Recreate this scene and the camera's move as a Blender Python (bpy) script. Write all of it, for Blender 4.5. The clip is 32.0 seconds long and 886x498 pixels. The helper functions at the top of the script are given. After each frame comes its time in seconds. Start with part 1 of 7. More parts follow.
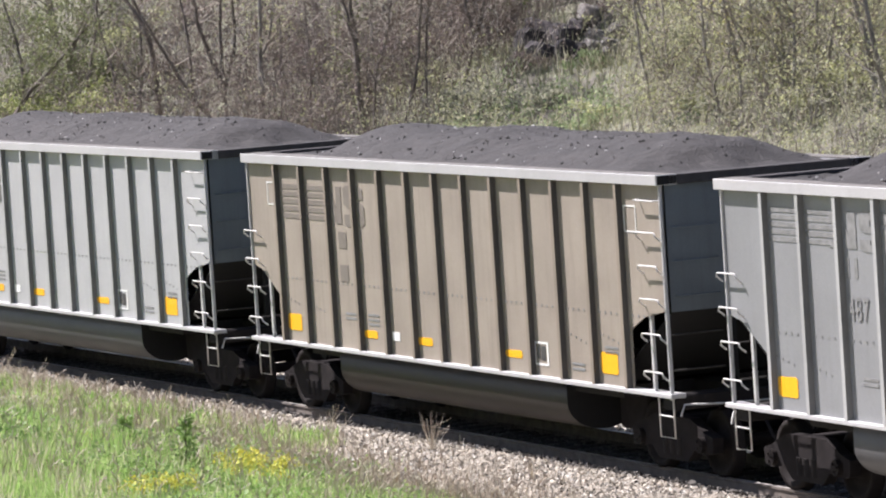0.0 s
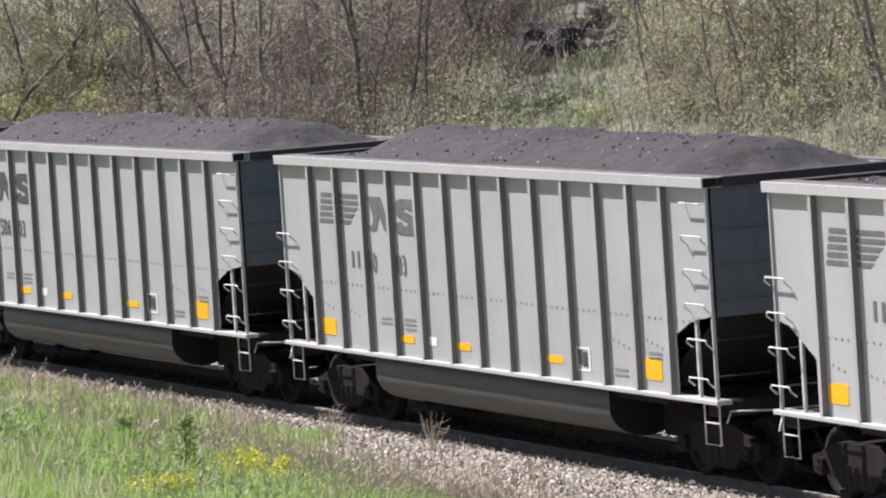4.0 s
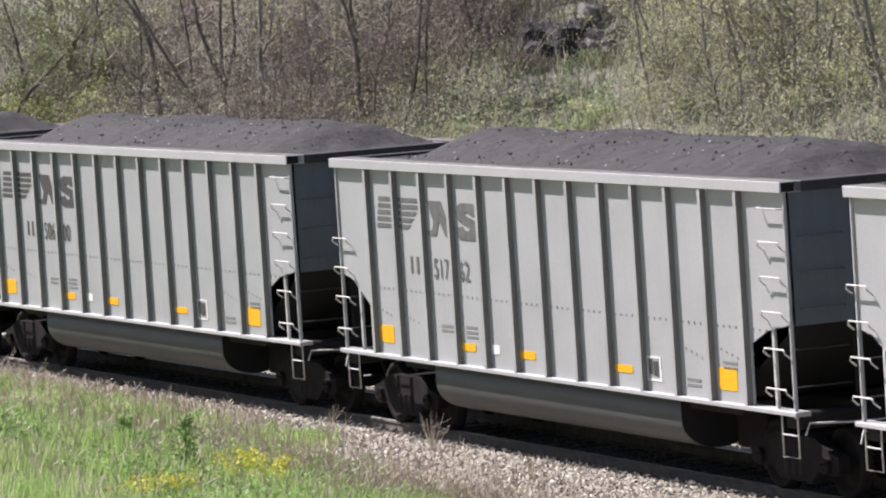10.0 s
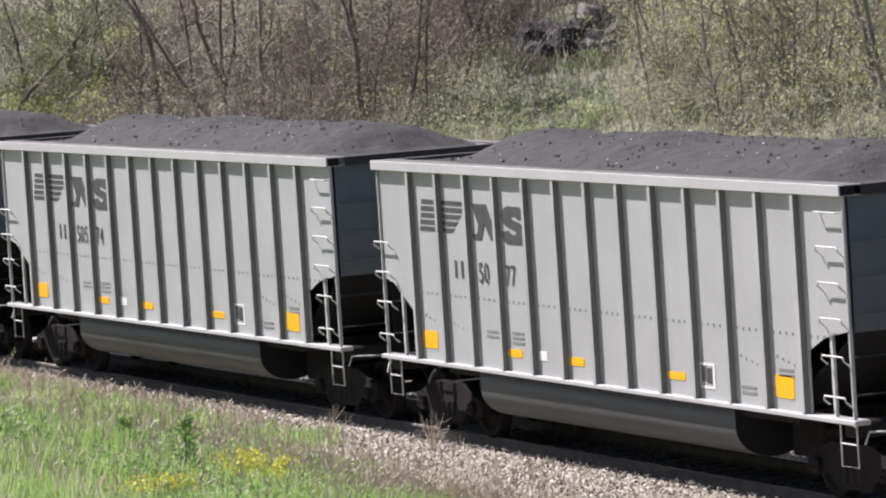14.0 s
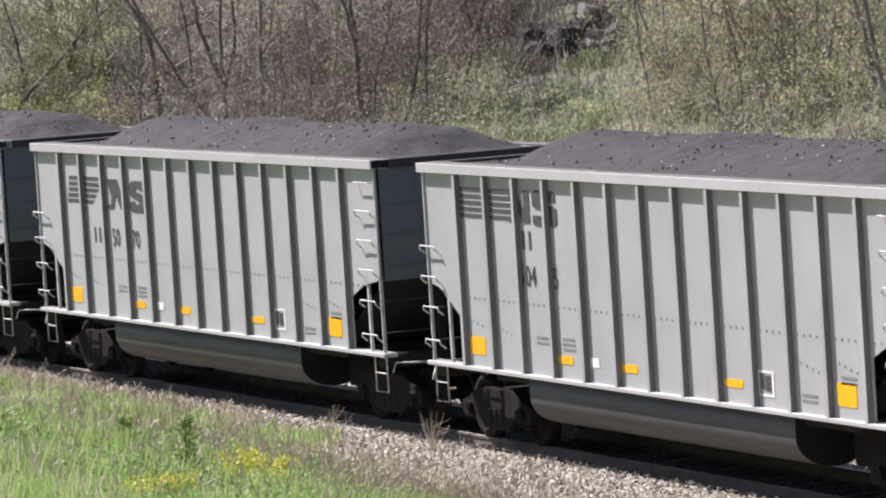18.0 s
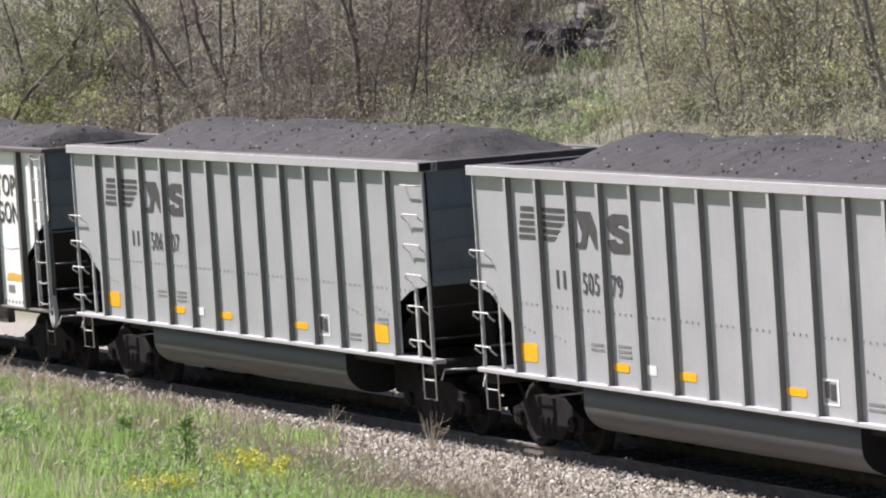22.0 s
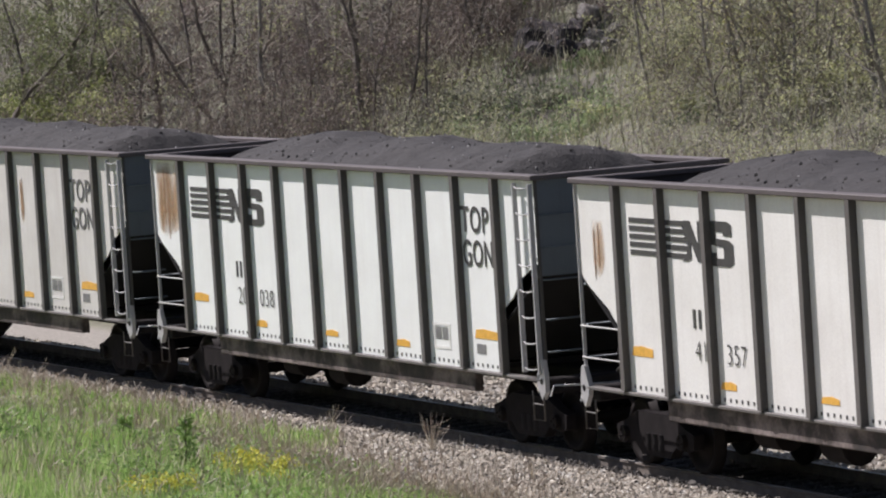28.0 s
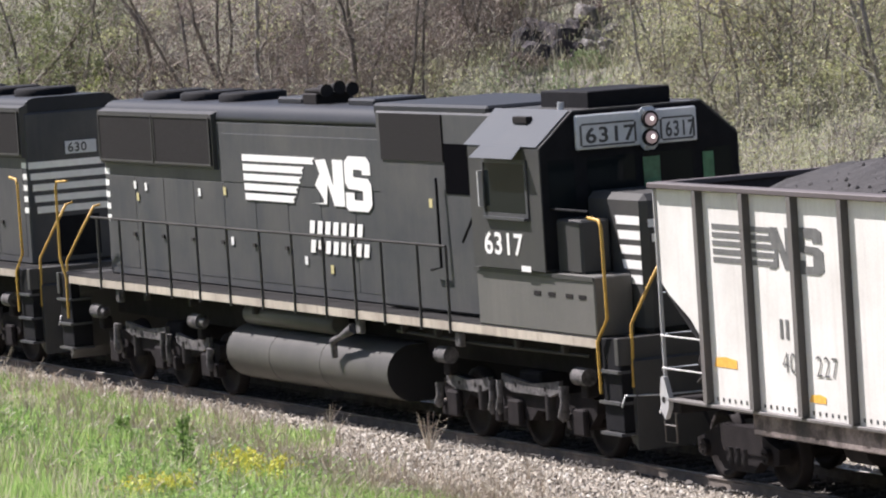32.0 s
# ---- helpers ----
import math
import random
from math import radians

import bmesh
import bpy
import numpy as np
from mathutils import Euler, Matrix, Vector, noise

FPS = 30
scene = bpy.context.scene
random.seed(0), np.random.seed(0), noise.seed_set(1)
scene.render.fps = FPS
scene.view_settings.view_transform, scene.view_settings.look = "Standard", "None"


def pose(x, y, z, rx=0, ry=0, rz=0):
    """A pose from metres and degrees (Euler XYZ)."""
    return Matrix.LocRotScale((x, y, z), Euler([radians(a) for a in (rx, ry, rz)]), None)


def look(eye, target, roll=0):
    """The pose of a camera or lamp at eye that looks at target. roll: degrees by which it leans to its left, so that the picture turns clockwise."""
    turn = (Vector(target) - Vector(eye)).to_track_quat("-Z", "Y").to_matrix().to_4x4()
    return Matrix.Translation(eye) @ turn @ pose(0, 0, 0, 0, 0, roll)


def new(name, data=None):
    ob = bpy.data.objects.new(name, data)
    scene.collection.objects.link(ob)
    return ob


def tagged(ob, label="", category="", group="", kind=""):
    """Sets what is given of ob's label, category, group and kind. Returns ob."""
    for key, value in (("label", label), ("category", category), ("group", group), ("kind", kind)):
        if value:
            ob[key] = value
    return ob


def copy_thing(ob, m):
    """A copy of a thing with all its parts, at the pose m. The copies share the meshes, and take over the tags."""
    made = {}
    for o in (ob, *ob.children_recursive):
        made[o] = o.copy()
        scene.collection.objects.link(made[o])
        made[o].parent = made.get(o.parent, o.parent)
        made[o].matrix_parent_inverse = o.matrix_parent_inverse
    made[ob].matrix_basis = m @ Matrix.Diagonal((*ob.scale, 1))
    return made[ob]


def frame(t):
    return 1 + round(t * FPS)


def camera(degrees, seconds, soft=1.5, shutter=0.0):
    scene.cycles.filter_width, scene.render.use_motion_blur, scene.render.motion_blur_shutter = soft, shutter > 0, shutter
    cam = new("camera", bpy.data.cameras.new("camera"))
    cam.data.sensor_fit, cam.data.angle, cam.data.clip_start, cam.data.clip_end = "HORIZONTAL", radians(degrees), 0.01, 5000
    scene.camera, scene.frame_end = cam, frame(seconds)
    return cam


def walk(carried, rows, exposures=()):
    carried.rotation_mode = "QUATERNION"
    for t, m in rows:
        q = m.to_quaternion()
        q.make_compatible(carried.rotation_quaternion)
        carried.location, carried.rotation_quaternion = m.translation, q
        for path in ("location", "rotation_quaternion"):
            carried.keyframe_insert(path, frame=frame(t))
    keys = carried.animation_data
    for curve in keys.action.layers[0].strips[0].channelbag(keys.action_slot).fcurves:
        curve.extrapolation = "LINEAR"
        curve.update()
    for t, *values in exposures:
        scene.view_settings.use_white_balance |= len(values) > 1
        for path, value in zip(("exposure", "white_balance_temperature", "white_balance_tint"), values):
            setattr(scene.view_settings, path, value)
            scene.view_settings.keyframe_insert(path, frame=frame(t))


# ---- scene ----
# One plan for the whole clip: a coal train rolls round a gentle canted curve past a fixed long-lens camera.
# Track frame: s runs along the rails with the train, w is the side distance towards the camera.
CAM_Z = 5.62
PITCH = -2.332
cam = camera(10.173, 32.0, soft=2.1)
walk(cam, [(t, pose(0, 0, CAM_Z, 90 + PITCH, 0, yaw)) for t, yaw in
           ((0, 0), (15, 0), (29.4, 0), (30, -0.018), (30.5, -0.031), (31, -0.036), (32, -0.036))],
     exposures=[(t, e, 6310, 19) for t, e in ((0, 1.2), (1.5, 1.04), (3, 0.97), (6, 0.97), (22, 0.97), (23, 0.9), (24, 0.7), (25, 0.46), (28, 0.4), (30, 0.52), (31, 0.88), (32, 1.1))])

# ---- light ----
SUN_EL, SUN_AZ = 49.5, 301.0
world = bpy.data.worlds.new("sky")
scene.world = world
world.use_nodes = True
sky = world.node_tree.nodes.new("ShaderNodeTexSky")
sky.sky_type, sky.sun_disc = "NISHITA", False
sky.sun_elevation, sky.sun_rotation = radians(SUN_EL), radians(SUN_AZ)
back = world.node_tree.nodes["Background"]
world.node_tree.links.new(sky.outputs[0], back.inputs[0])
back.inputs[1].default_value = 0.054
sun = new("sun", bpy.data.lights.new("sun", "SUN"))
sun.data.energy, sun.data.angle, sun.data.color = 5.0, radians(0.55), (1.0, 0.965, 0.91)
SUN_DIR = Vector((math.sin(radians(SUN_AZ)) * math.cos(radians(SUN_EL)), math.cos(radians(SUN_AZ)) * math.cos(radians(SUN_EL)), math.sin(radians(SUN_EL))))
sun.matrix_world = look(SUN_DIR * 50, (0, 0, 0))

# ---- track geometry ----
PX, PY = 1.93, 71.33
HEAD = radians(24.17)
BEND = 0.00132
CANT = radians(4.06)
D0 = Vector((math.sin(HEAD), -math.cos(HEAD)))
N0 = Vector((-math.cos(HEAD), -math.sin(HEAD)))
RAD = 1 / BEND
CX, CY = PX + N0.x * RAD, PY + N0.y * RAD


def on_track(s):
    """Plan position of the track's centre line at s."""
    a = BEND * s
    return Vector((PX, PY)) + D0 * (math.sin(a) / BEND) + N0 * ((1 - math.cos(a)) / BEND)


def place(s, w, z):
    """World point at track distance s, side distance w, level z (not canted)."""
    a = BEND * s
    n = N0 * math.cos(a) - D0 * math.sin(a)
    p = on_track(s) + n * w
    return Vector((p.x, p.y, z))


def track_sw(x, y):
    """Track coordinates of plan points (numpy arrays)."""
    vx, vy = x - CX, y - CY
    r = np.hypot(vx, vy)
    w = RAD - r
    a = np.arctan2(vx * D0.x + vy * D0.y, -(vx * N0.x + vy * N0.y))
    return a * RAD, w


def car_pose(s, reach=6.17):
    """Pose of a vehicle whose trucks stand at s - reach and s + reach; x ahead, -y towards the camera, z up, origin at rail top."""
    a, b = on_track(s - reach), on_track(s + reach)
    d = (b - a).normalized()
    d3, n3, up = Vector((d.x, d.y, 0)), Vector((d.y, -d.x, 0)), Vector((0, 0, 1))
    n = n3 * math.cos(CANT) - up * math.sin(CANT)
    u = up * math.cos(CANT) + n3 * math.sin(CANT)
    c = (a + b) / 2
    m = Matrix((d3, -n, u)).transposed().to_4x4()
    m.translation = (c.x, c.y, 0)
    return m


def run(t):
    """Distance that the reference car has reached at t."""
    q = t - 16.0
    return RUN[0] * q * q + RUN[1] * q + RUN[2]


RUN = (0.00285, 8.503, 53.465)


# ---- materials ----
def nodes_of(name, rough=0.7, metal=0.0):
    m = bpy.data.materials.new(name)
    m.use_nodes = True
    t = m.node_tree
    b = t.nodes["Principled BSDF"]
    b.inputs["Roughness"].default_value, b.inputs["Metallic"].default_value = rough, metal
    return m, t, b


def noise_fac(t, scale, detail=4.0, coords="Object", stretch=None, rough=0.6):
    c = t.nodes.new("ShaderNodeTexCoord")
    n = t.nodes.new("ShaderNodeTexNoise")
    n.inputs["Scale"].default_value, n.inputs["Detail"].default_value, n.inputs["Roughness"].default_value = scale, detail, rough
    out = c.outputs[coords]
    if stretch:
        mp = t.nodes.new("ShaderNodeMapping")
        mp.inputs["Scale"].default_value = stretch
        t.links.new(out, mp.inputs[0])
        out = mp.outputs[0]
    t.links.new(out, n.inputs["Vector"])
    return n.outputs["Fac"]


def ramp(t, fac, stops):
    r = t.nodes.new("ShaderNodeValToRGB")
    while len(r.color_ramp.elements) < len(stops):
        r.color_ramp.elements.new(0.5)
    for e, (p, c) in zip(r.color_ramp.elements, stops):
        e.position, e.color = p, (*c, 1)
    t.links.new(fac, r.inputs[0])
    return r.outputs[0]


def mix(t, fac, a, b, how="MIX"):
    n = t.nodes.new("ShaderNodeMix")
    n.data_type, n.blend_type = "RGBA", how
    for s, v in ((0, fac), (6, a), (7, b)):
        if isinstance(v, (int, float)):
            n.inputs[s].default_value = v
        elif isinstance(v, tuple):
            n.inputs[s].default_value = (*v, 1)
        else:
            t.links.new(v, n.inputs[s])
    return n.outputs[2]


def bump(t, b, fac, strength, distance):
    n = t.nodes.new("ShaderNodeBump")
    n.inputs["Strength"].default_value, n.inputs["Distance"].default_value = strength, distance
    t.links.new(fac, n.inputs["Height"])
    t.links.new(n.outputs[0], b.inputs["Normal"])


def object_random(t):
    return t.nodes.new("ShaderNodeObjectInfo").outputs["Random"]


def island_random(t):
    return t.nodes.new("ShaderNodeNewGeometry").outputs["Random Per Island"]


def paint(name, col, dirt, rough=0.55, grime=0.5, streak=0.35, vary=0.06, metal=0.0):
    """Weathered paint: broad grime, upright streaks and fine speckle; dusty dark paint has little gloss."""
    m, t, b = nodes_of(name, rough, metal)
    if max(col) < 0.08:
        b.inputs["Specular IOR Level"].default_value = 0.16
    broad = ramp(t, noise_fac(t, 0.9, 5), [(0.35, (0, 0, 0)), (0.75, (grime,) * 3)])
    upright = ramp(t, noise_fac(t, 1.0, 4, stretch=(9, 9, 0.5)), [(0.5, (0, 0, 0)), (0.78, (streak,) * 3)])
    fine = ramp(t, noise_fac(t, 45, 3), [(0.3, (1 - vary * 2,) * 3), (0.7, (1, 1, 1))])
    tone = ramp(t, object_random(t), [(0.0, (1 - vary,) * 3), (1.0, (1, 1, 1))])
    c = mix(t, broad, col, dirt)
    c = mix(t, upright, c, dirt)
    c = mix(t, 1.0, c, fine, "MULTIPLY")
    c = mix(t, 1.0, c, tone, "MULTIPLY")
    t.links.new(c, b.inputs["Base Color"])
    bump(t, b, noise_fac(t, 12, 4), 0.12, 0.01)
    return m


def plain(name, col, rough=0.6, metal=0.0, vary=0.15, scale=8.0):
    m, t, b = nodes_of(name, rough, metal)
    if max(col) < 0.03:
        b.inputs["Specular IOR Level"].default_value = 0.1 if max(col) > 0.01 else 0.0
    f = ramp(t, noise_fac(t, scale, 5), [(0.3, (1 - vary * 2,) * 3), (0.7, (1, 1, 1))])
    t.links.new(mix(t, 1.0, col, f, "MULTIPLY"), b.inputs["Base Color"])
    bump(t, b, noise_fac(t, scale * 3, 3), 0.15, 0.01)
    return m


def mottled(name, stops, scale, rough=0.9, fine=40.0, relief=0.4, coords="Object"):
    m, t, b = nodes_of(name, rough)
    c = ramp(t, noise_fac(t, scale, 6, coords), stops)
    f = ramp(t, noise_fac(t, fine, 4, coords), [(0.3, (0.55,) * 3), (0.7, (1, 1, 1))])
    t.links.new(mix(t, 1.0, c, f, "MULTIPLY"), b.inputs["Base Color"])
    bump(t, b, noise_fac(t, fine, 4, coords), relief, 0.03)
    return m


def islands(name, stops, rough=0.85, through_light=0.0, patchy=0.0):
    """One colour for each loose piece of a mesh; patchy: neighbours tend to the same colour."""
    m, t, b = nodes_of(name, rough)
    fac = island_random(t)
    if patchy:
        patch = ramp(t, noise_fac(t, 0.8, 3), [(0.33, (0, 0, 0)), (0.67, (1, 1, 1))])
        fac = mix(t, patchy * 0.7, fac, patch)
    c = ramp(t, fac, stops)
    t.links.new(c, b.inputs["Base Color"])
    if through_light:
        tr = t.nodes.new("ShaderNodeBsdfTranslucent")
        mx = t.nodes.new("ShaderNodeMixShader")
        mx.inputs[0].default_value = through_light
        t.links.new(c, tr.inputs[0])
        t.links.new(b.outputs[0], mx.inputs[1])
        t.links.new(tr.outputs[0], mx.inputs[2])
        t.links.new(mx.outputs[0], t.nodes["Material Output"].inputs[0])
    return m


GREY = paint("grey_car_paint", (0.437, 0.441, 0.442), (0.28, 0.28, 0.28), 0.5, 0.35, 0.16)
TAN = paint("tan_car_paint", (0.33, 0.285, 0.232), (0.18, 0.15, 0.125), 0.6, 0.5, 0.4)
WHITE = paint("faded_white_paint", (0.93, 0.92, 0.88), (0.72, 0.68, 0.62), 0.5, 0.25, 0.08, 0.02)
WHITE_DULL = paint("dull_white_paint", (0.9, 0.895, 0.85), (0.6, 0.56, 0.51), 0.6, 0.38, 0.22)


WHITE_GRIMY = paint("grimy_white_paint", (0.77, 0.755, 0.71), (0.48, 0.44, 0.395), 0.65, 0.5, 0.35)


def stain(name, col, stretch, low, high):
    """Thin wash of rust: uneven cover, clear where the paint is whole."""
    m, t, b = nodes_of(name, 0.8)
    b.inputs["Base Color"].default_value = (*col, 1)
    clear = t.nodes.new("ShaderNodeBsdfTransparent")
    mx = t.nodes.new("ShaderNodeMixShader")
    sep = t.nodes.new("ShaderNodeSeparateXYZ")
    t.links.new(t.nodes.new("ShaderNodeTexCoord").outputs["Generated"], sep.inputs[0])
    wide = ramp(t, sep.outputs[0], [(0.0, (0.1,) * 3), (0.2, (1, 1, 1)), (0.75, (1, 1, 1)), (1.0, (0, 0, 0))])
    tall = ramp(t, sep.outputs[2], [(0.0, (0, 0, 0)), (0.35, (1, 1, 1)), (0.75, (0.7,) * 3), (1.0, (0.1,) * 3)])
    cover = ramp(t, noise_fac(t, 1.0, 5, stretch=stretch), [(low, (0, 0, 0)), (high, (0.85,) * 3)])
    t.links.new(mix(t, 1.0, mix(t, 1.0, cover, wide, "MULTIPLY"), tall, "MULTIPLY"), mx.inputs[0])
    t.links.new(clear.outputs[0], mx.inputs[1])
    t.links.new(b.outputs[0], mx.inputs[2])
    t.links.new(mx.outputs[0], t.nodes["Material Output"].inputs[0])
    return m


RUSTWASH = stain("rust_wash", (0.5, 0.325, 0.18), (5, 5, 0.5), 0.24, 0.68)
WHITE_FAIR = paint("fair_white_paint", (0.92, 0.945, 0.915), (0.66, 0.645, 0.6), 0.55, 0.34, 0.2, 0.03)
GREY_OLD = paint("older_grey_paint", (0.27, 0.275, 0.28), (0.17, 0.17, 0.17), 0.5, 0.4, 0.2)
RUSTSTREAK = plain("rust_streak", (0.3, 0.17, 0.1), 0.8, 0.0, 0.25, 20)
# darker post paints: the shade of the posts' +x side is put into them
POST_WEB = paint("shaded_post_web", (0.2, 0.197, 0.19), (0.1, 0.097, 0.093), 0.75, 0.5, 0.4)
RIMDUST = plain("dusty_rim_top", (0.15, 0.14, 0.128), 0.9, 0.0, 0.2, 6)
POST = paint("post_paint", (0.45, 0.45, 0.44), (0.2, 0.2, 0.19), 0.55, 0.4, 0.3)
POST_SHADE = paint("shaded_rebuilt_web", (0.09, 0.083, 0.076), (0.045, 0.04, 0.037), 0.75, 0.5, 0.3)
POST_TAN = paint("tan_post_paint", (0.28, 0.23, 0.18), (0.15, 0.13, 0.11), 0.6, 0.4, 0.3)
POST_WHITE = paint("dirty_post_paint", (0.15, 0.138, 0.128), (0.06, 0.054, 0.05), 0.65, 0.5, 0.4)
CHORD = paint("rim_paint", (0.5, 0.495, 0.495), (0.33, 0.32, 0.315), 0.5, 0.35, 0.2)
WORN = mottled("peeling_beam_paint", [(0.36, (0.035, 0.029, 0.027)), (0.48, (0.075, 0.058, 0.05)), (0.56, (0.2, 0.16, 0.145)), (0.72, (0.36, 0.3, 0.275))], 1.6, 0.8, 25, 0.3)
RIM_RUST = paint("rusty_rim", (0.105, 0.088, 0.088), (0.055, 0.044, 0.043), 0.7, 0.5, 0.3)
# black for ends and recesses: part real paint, part their shade
BLACK = paint("shaded_black_end_paint", (0.017, 0.0168, 0.0175), (0.025, 0.0235, 0.0238), 0.9, 0.5, 0.3)
# car ends painted dark slate blue to carry the shade they stand in
ENDBLUE = paint("shaded_slate_end_paint", (0.13, 0.155, 0.175), (0.07, 0.075, 0.08), 0.55, 0.4, 0.3)
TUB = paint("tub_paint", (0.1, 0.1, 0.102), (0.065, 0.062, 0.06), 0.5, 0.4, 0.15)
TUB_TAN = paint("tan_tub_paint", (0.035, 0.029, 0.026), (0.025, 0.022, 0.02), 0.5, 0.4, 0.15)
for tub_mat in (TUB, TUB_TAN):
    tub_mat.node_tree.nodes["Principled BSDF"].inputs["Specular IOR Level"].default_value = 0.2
STEEL = plain("dark_steel", (0.028, 0.025, 0.025), 0.7, 0.1)
GRIME = plain("brake_dust_steel", (0.024, 0.0205, 0.021), 0.85, 0.0, 0.2, 5)
WHEEL = plain("worn_wheel_steel", (0.023, 0.019, 0.0185), 0.7, 0.1)
RAILTOP = plain("polished_rail", (0.5, 0.47, 0.44), 0.4, 0.3, 0.1, 4)
RUST = plain("rusty_rail", (0.17, 0.143, 0.122), 0.85, 0.1, 0.25, 6)
IRON = plain("light_grab_iron", (0.6, 0.59, 0.57), 0.5, 0.1)
YELLOW = plain("amber_reflective", (0.95, 0.47, 0.012), 0.4, 0.0, 0.06)
AMBER_OLD = plain("faded_amber_reflective", (0.9, 0.5, 0.09), 0.5, 0.0, 0.14, 14)
PALE = plain("white_marking", (0.8, 0.8, 0.77), 0.5, 0.0, 0.06)
INK = plain("faded_black_marking", (0.066, 0.064, 0.062), 0.6, 0.0, 0.15)
SMEAR = plain("faint_grey_smear", (0.8, 0.79, 0.77), 0.7, 0.0, 0.2)
INK_PALE = plain("weathered_marking", (0.25, 0.25, 0.245), 0.6, 0.0, 0.2)
LOCO = paint("loco_black_paint", (0.058, 0.058, 0.057), (0.092, 0.086, 0.079), 0.5, 0.6, 0.2)
LOCO_DUSTY = paint("dusty_loco_paint", (0.06, 0.063, 0.068), (0.112, 0.108, 0.103), 0.5, 0.75, 0.3)
ROOF = paint("loco_roof_paint", (0.026, 0.028, 0.033), (0.05, 0.05, 0.05), 0.5, 0.4, 0.2)
WALKWAY = plain("walkway_paint", (0.029, 0.028, 0.027), 0.9, 0.0, 0.2, 5)
FLATBLACK = plain("flat_black_paint", (0.014, 0.014, 0.016), 0.75, 0.0, 0.2, 4)
VOID = plain("unlit_doorway", (0.005, 0.005, 0.006), 0.9, 0.0, 0.05)
MESHGRILLE = plain("dark_grille", (0.028, 0.0255, 0.0255), 0.7, 0.1, 0.2, 30)
LOCOWHITE = plain("loco_white_paint", (0.86, 0.85, 0.81), 0.5, 0.0, 0.06)
SILL = paint("white_sill_stripe", (0.55, 0.49, 0.4), (0.2, 0.16, 0.13), 0.7, 0.75, 0.6)
TANKGREY = paint("dusty_tank_paint", (0.075, 0.072, 0.067), (0.14, 0.132, 0.12), 0.5, 0.5, 0.2)
TRUCKDUST = mottled("pale_dusty_truck_steel", [(0.36, (0.03, 0.027, 0.026)), (0.5, (0.1, 0.093, 0.092)), (0.7, (0.19, 0.175, 0.172))], 5.0, 0.9, 30, 0.4)
TRUCKGREY = paint("dusty_truck_steel", (0.028, 0.026, 0.024), (0.11, 0.102, 0.094), 0.75, 0.5, 0.3)
BOXDUST = paint("dusty_box_paint", (0.1, 0.098, 0.09), (0.15, 0.14, 0.126), 0.6, 0.7, 0.4)
ROOFPANEL = paint("grey_cab_roof_paint", (0.058, 0.066, 0.077), (0.08, 0.082, 0.086), 0.6, 0.4, 0.1)
LABEL = plain("pale_yellow_label", (0.6, 0.52, 0.25), 0.5, 0.0, 0.1)
GOLD = plain("yellow_handrail", (0.55, 0.33, 0.06), 0.5, 0.1)
BOARD = plain("number_board_grey", (0.6, 0.61, 0.62), 0.5, 0.0, 0.08)
COALDUST = plain("coal_dust_coat", (0.05, 0.045, 0.047), 0.9, 0.0, 0.2, 7)
COAL = mottled("coal", [(0.3, (0.018, 0.0162, 0.0164)), (0.7, (0.042, 0.0375, 0.0375))], 3.0, 0.85, 30, 0.9)
COALBIT = islands("coal_lump", [(0.0, (0.016, 0.014, 0.014)), (0.7, (0.045, 0.042, 0.04)), (0.8, (0.2, 0.195, 0.19)), (1.0, (0.62, 0.6, 0.57))], 0.8)


def glass():
    m, t, b = nodes_of("cab_glass", 0.05)
    b.inputs["Base Color"].default_value = (0.008, 0.011, 0.012, 1)
    b.inputs["Specular IOR Level"].default_value = 0.1
    b.inputs["IOR"].default_value = 1.5
    return m


def lens():
    m, t, b = nodes_of("headlight_lens", 0.2)
    b.inputs["Base Color"].default_value = (0.3, 0.2, 0.19, 1)
    b.inputs["Emission Color"].default_value = (1.0, 0.8, 0.75, 1)
    b.inputs["Emission Strength"].default_value = 0.08
    return m


GLASS, LENS = glass(), lens()


def glint():
    """Bright glint on the headlight lens, made as a small glowing spot."""
    m, t, b = nodes_of("headlight_glint", 0.3)
    b.inputs["Base Color"].default_value = (0.9, 0.85, 0.8, 1)
    b.inputs["Emission Color"].default_value = (1.0, 0.93, 0.85, 1)
    b.inputs["Emission Strength"].default_value = 0.9
    return m


GLINT = glint()
PANEGREEN = plain("greenery_in_glass", (0.05, 0.19, 0.1), 0.1, 0.0, 0.2)


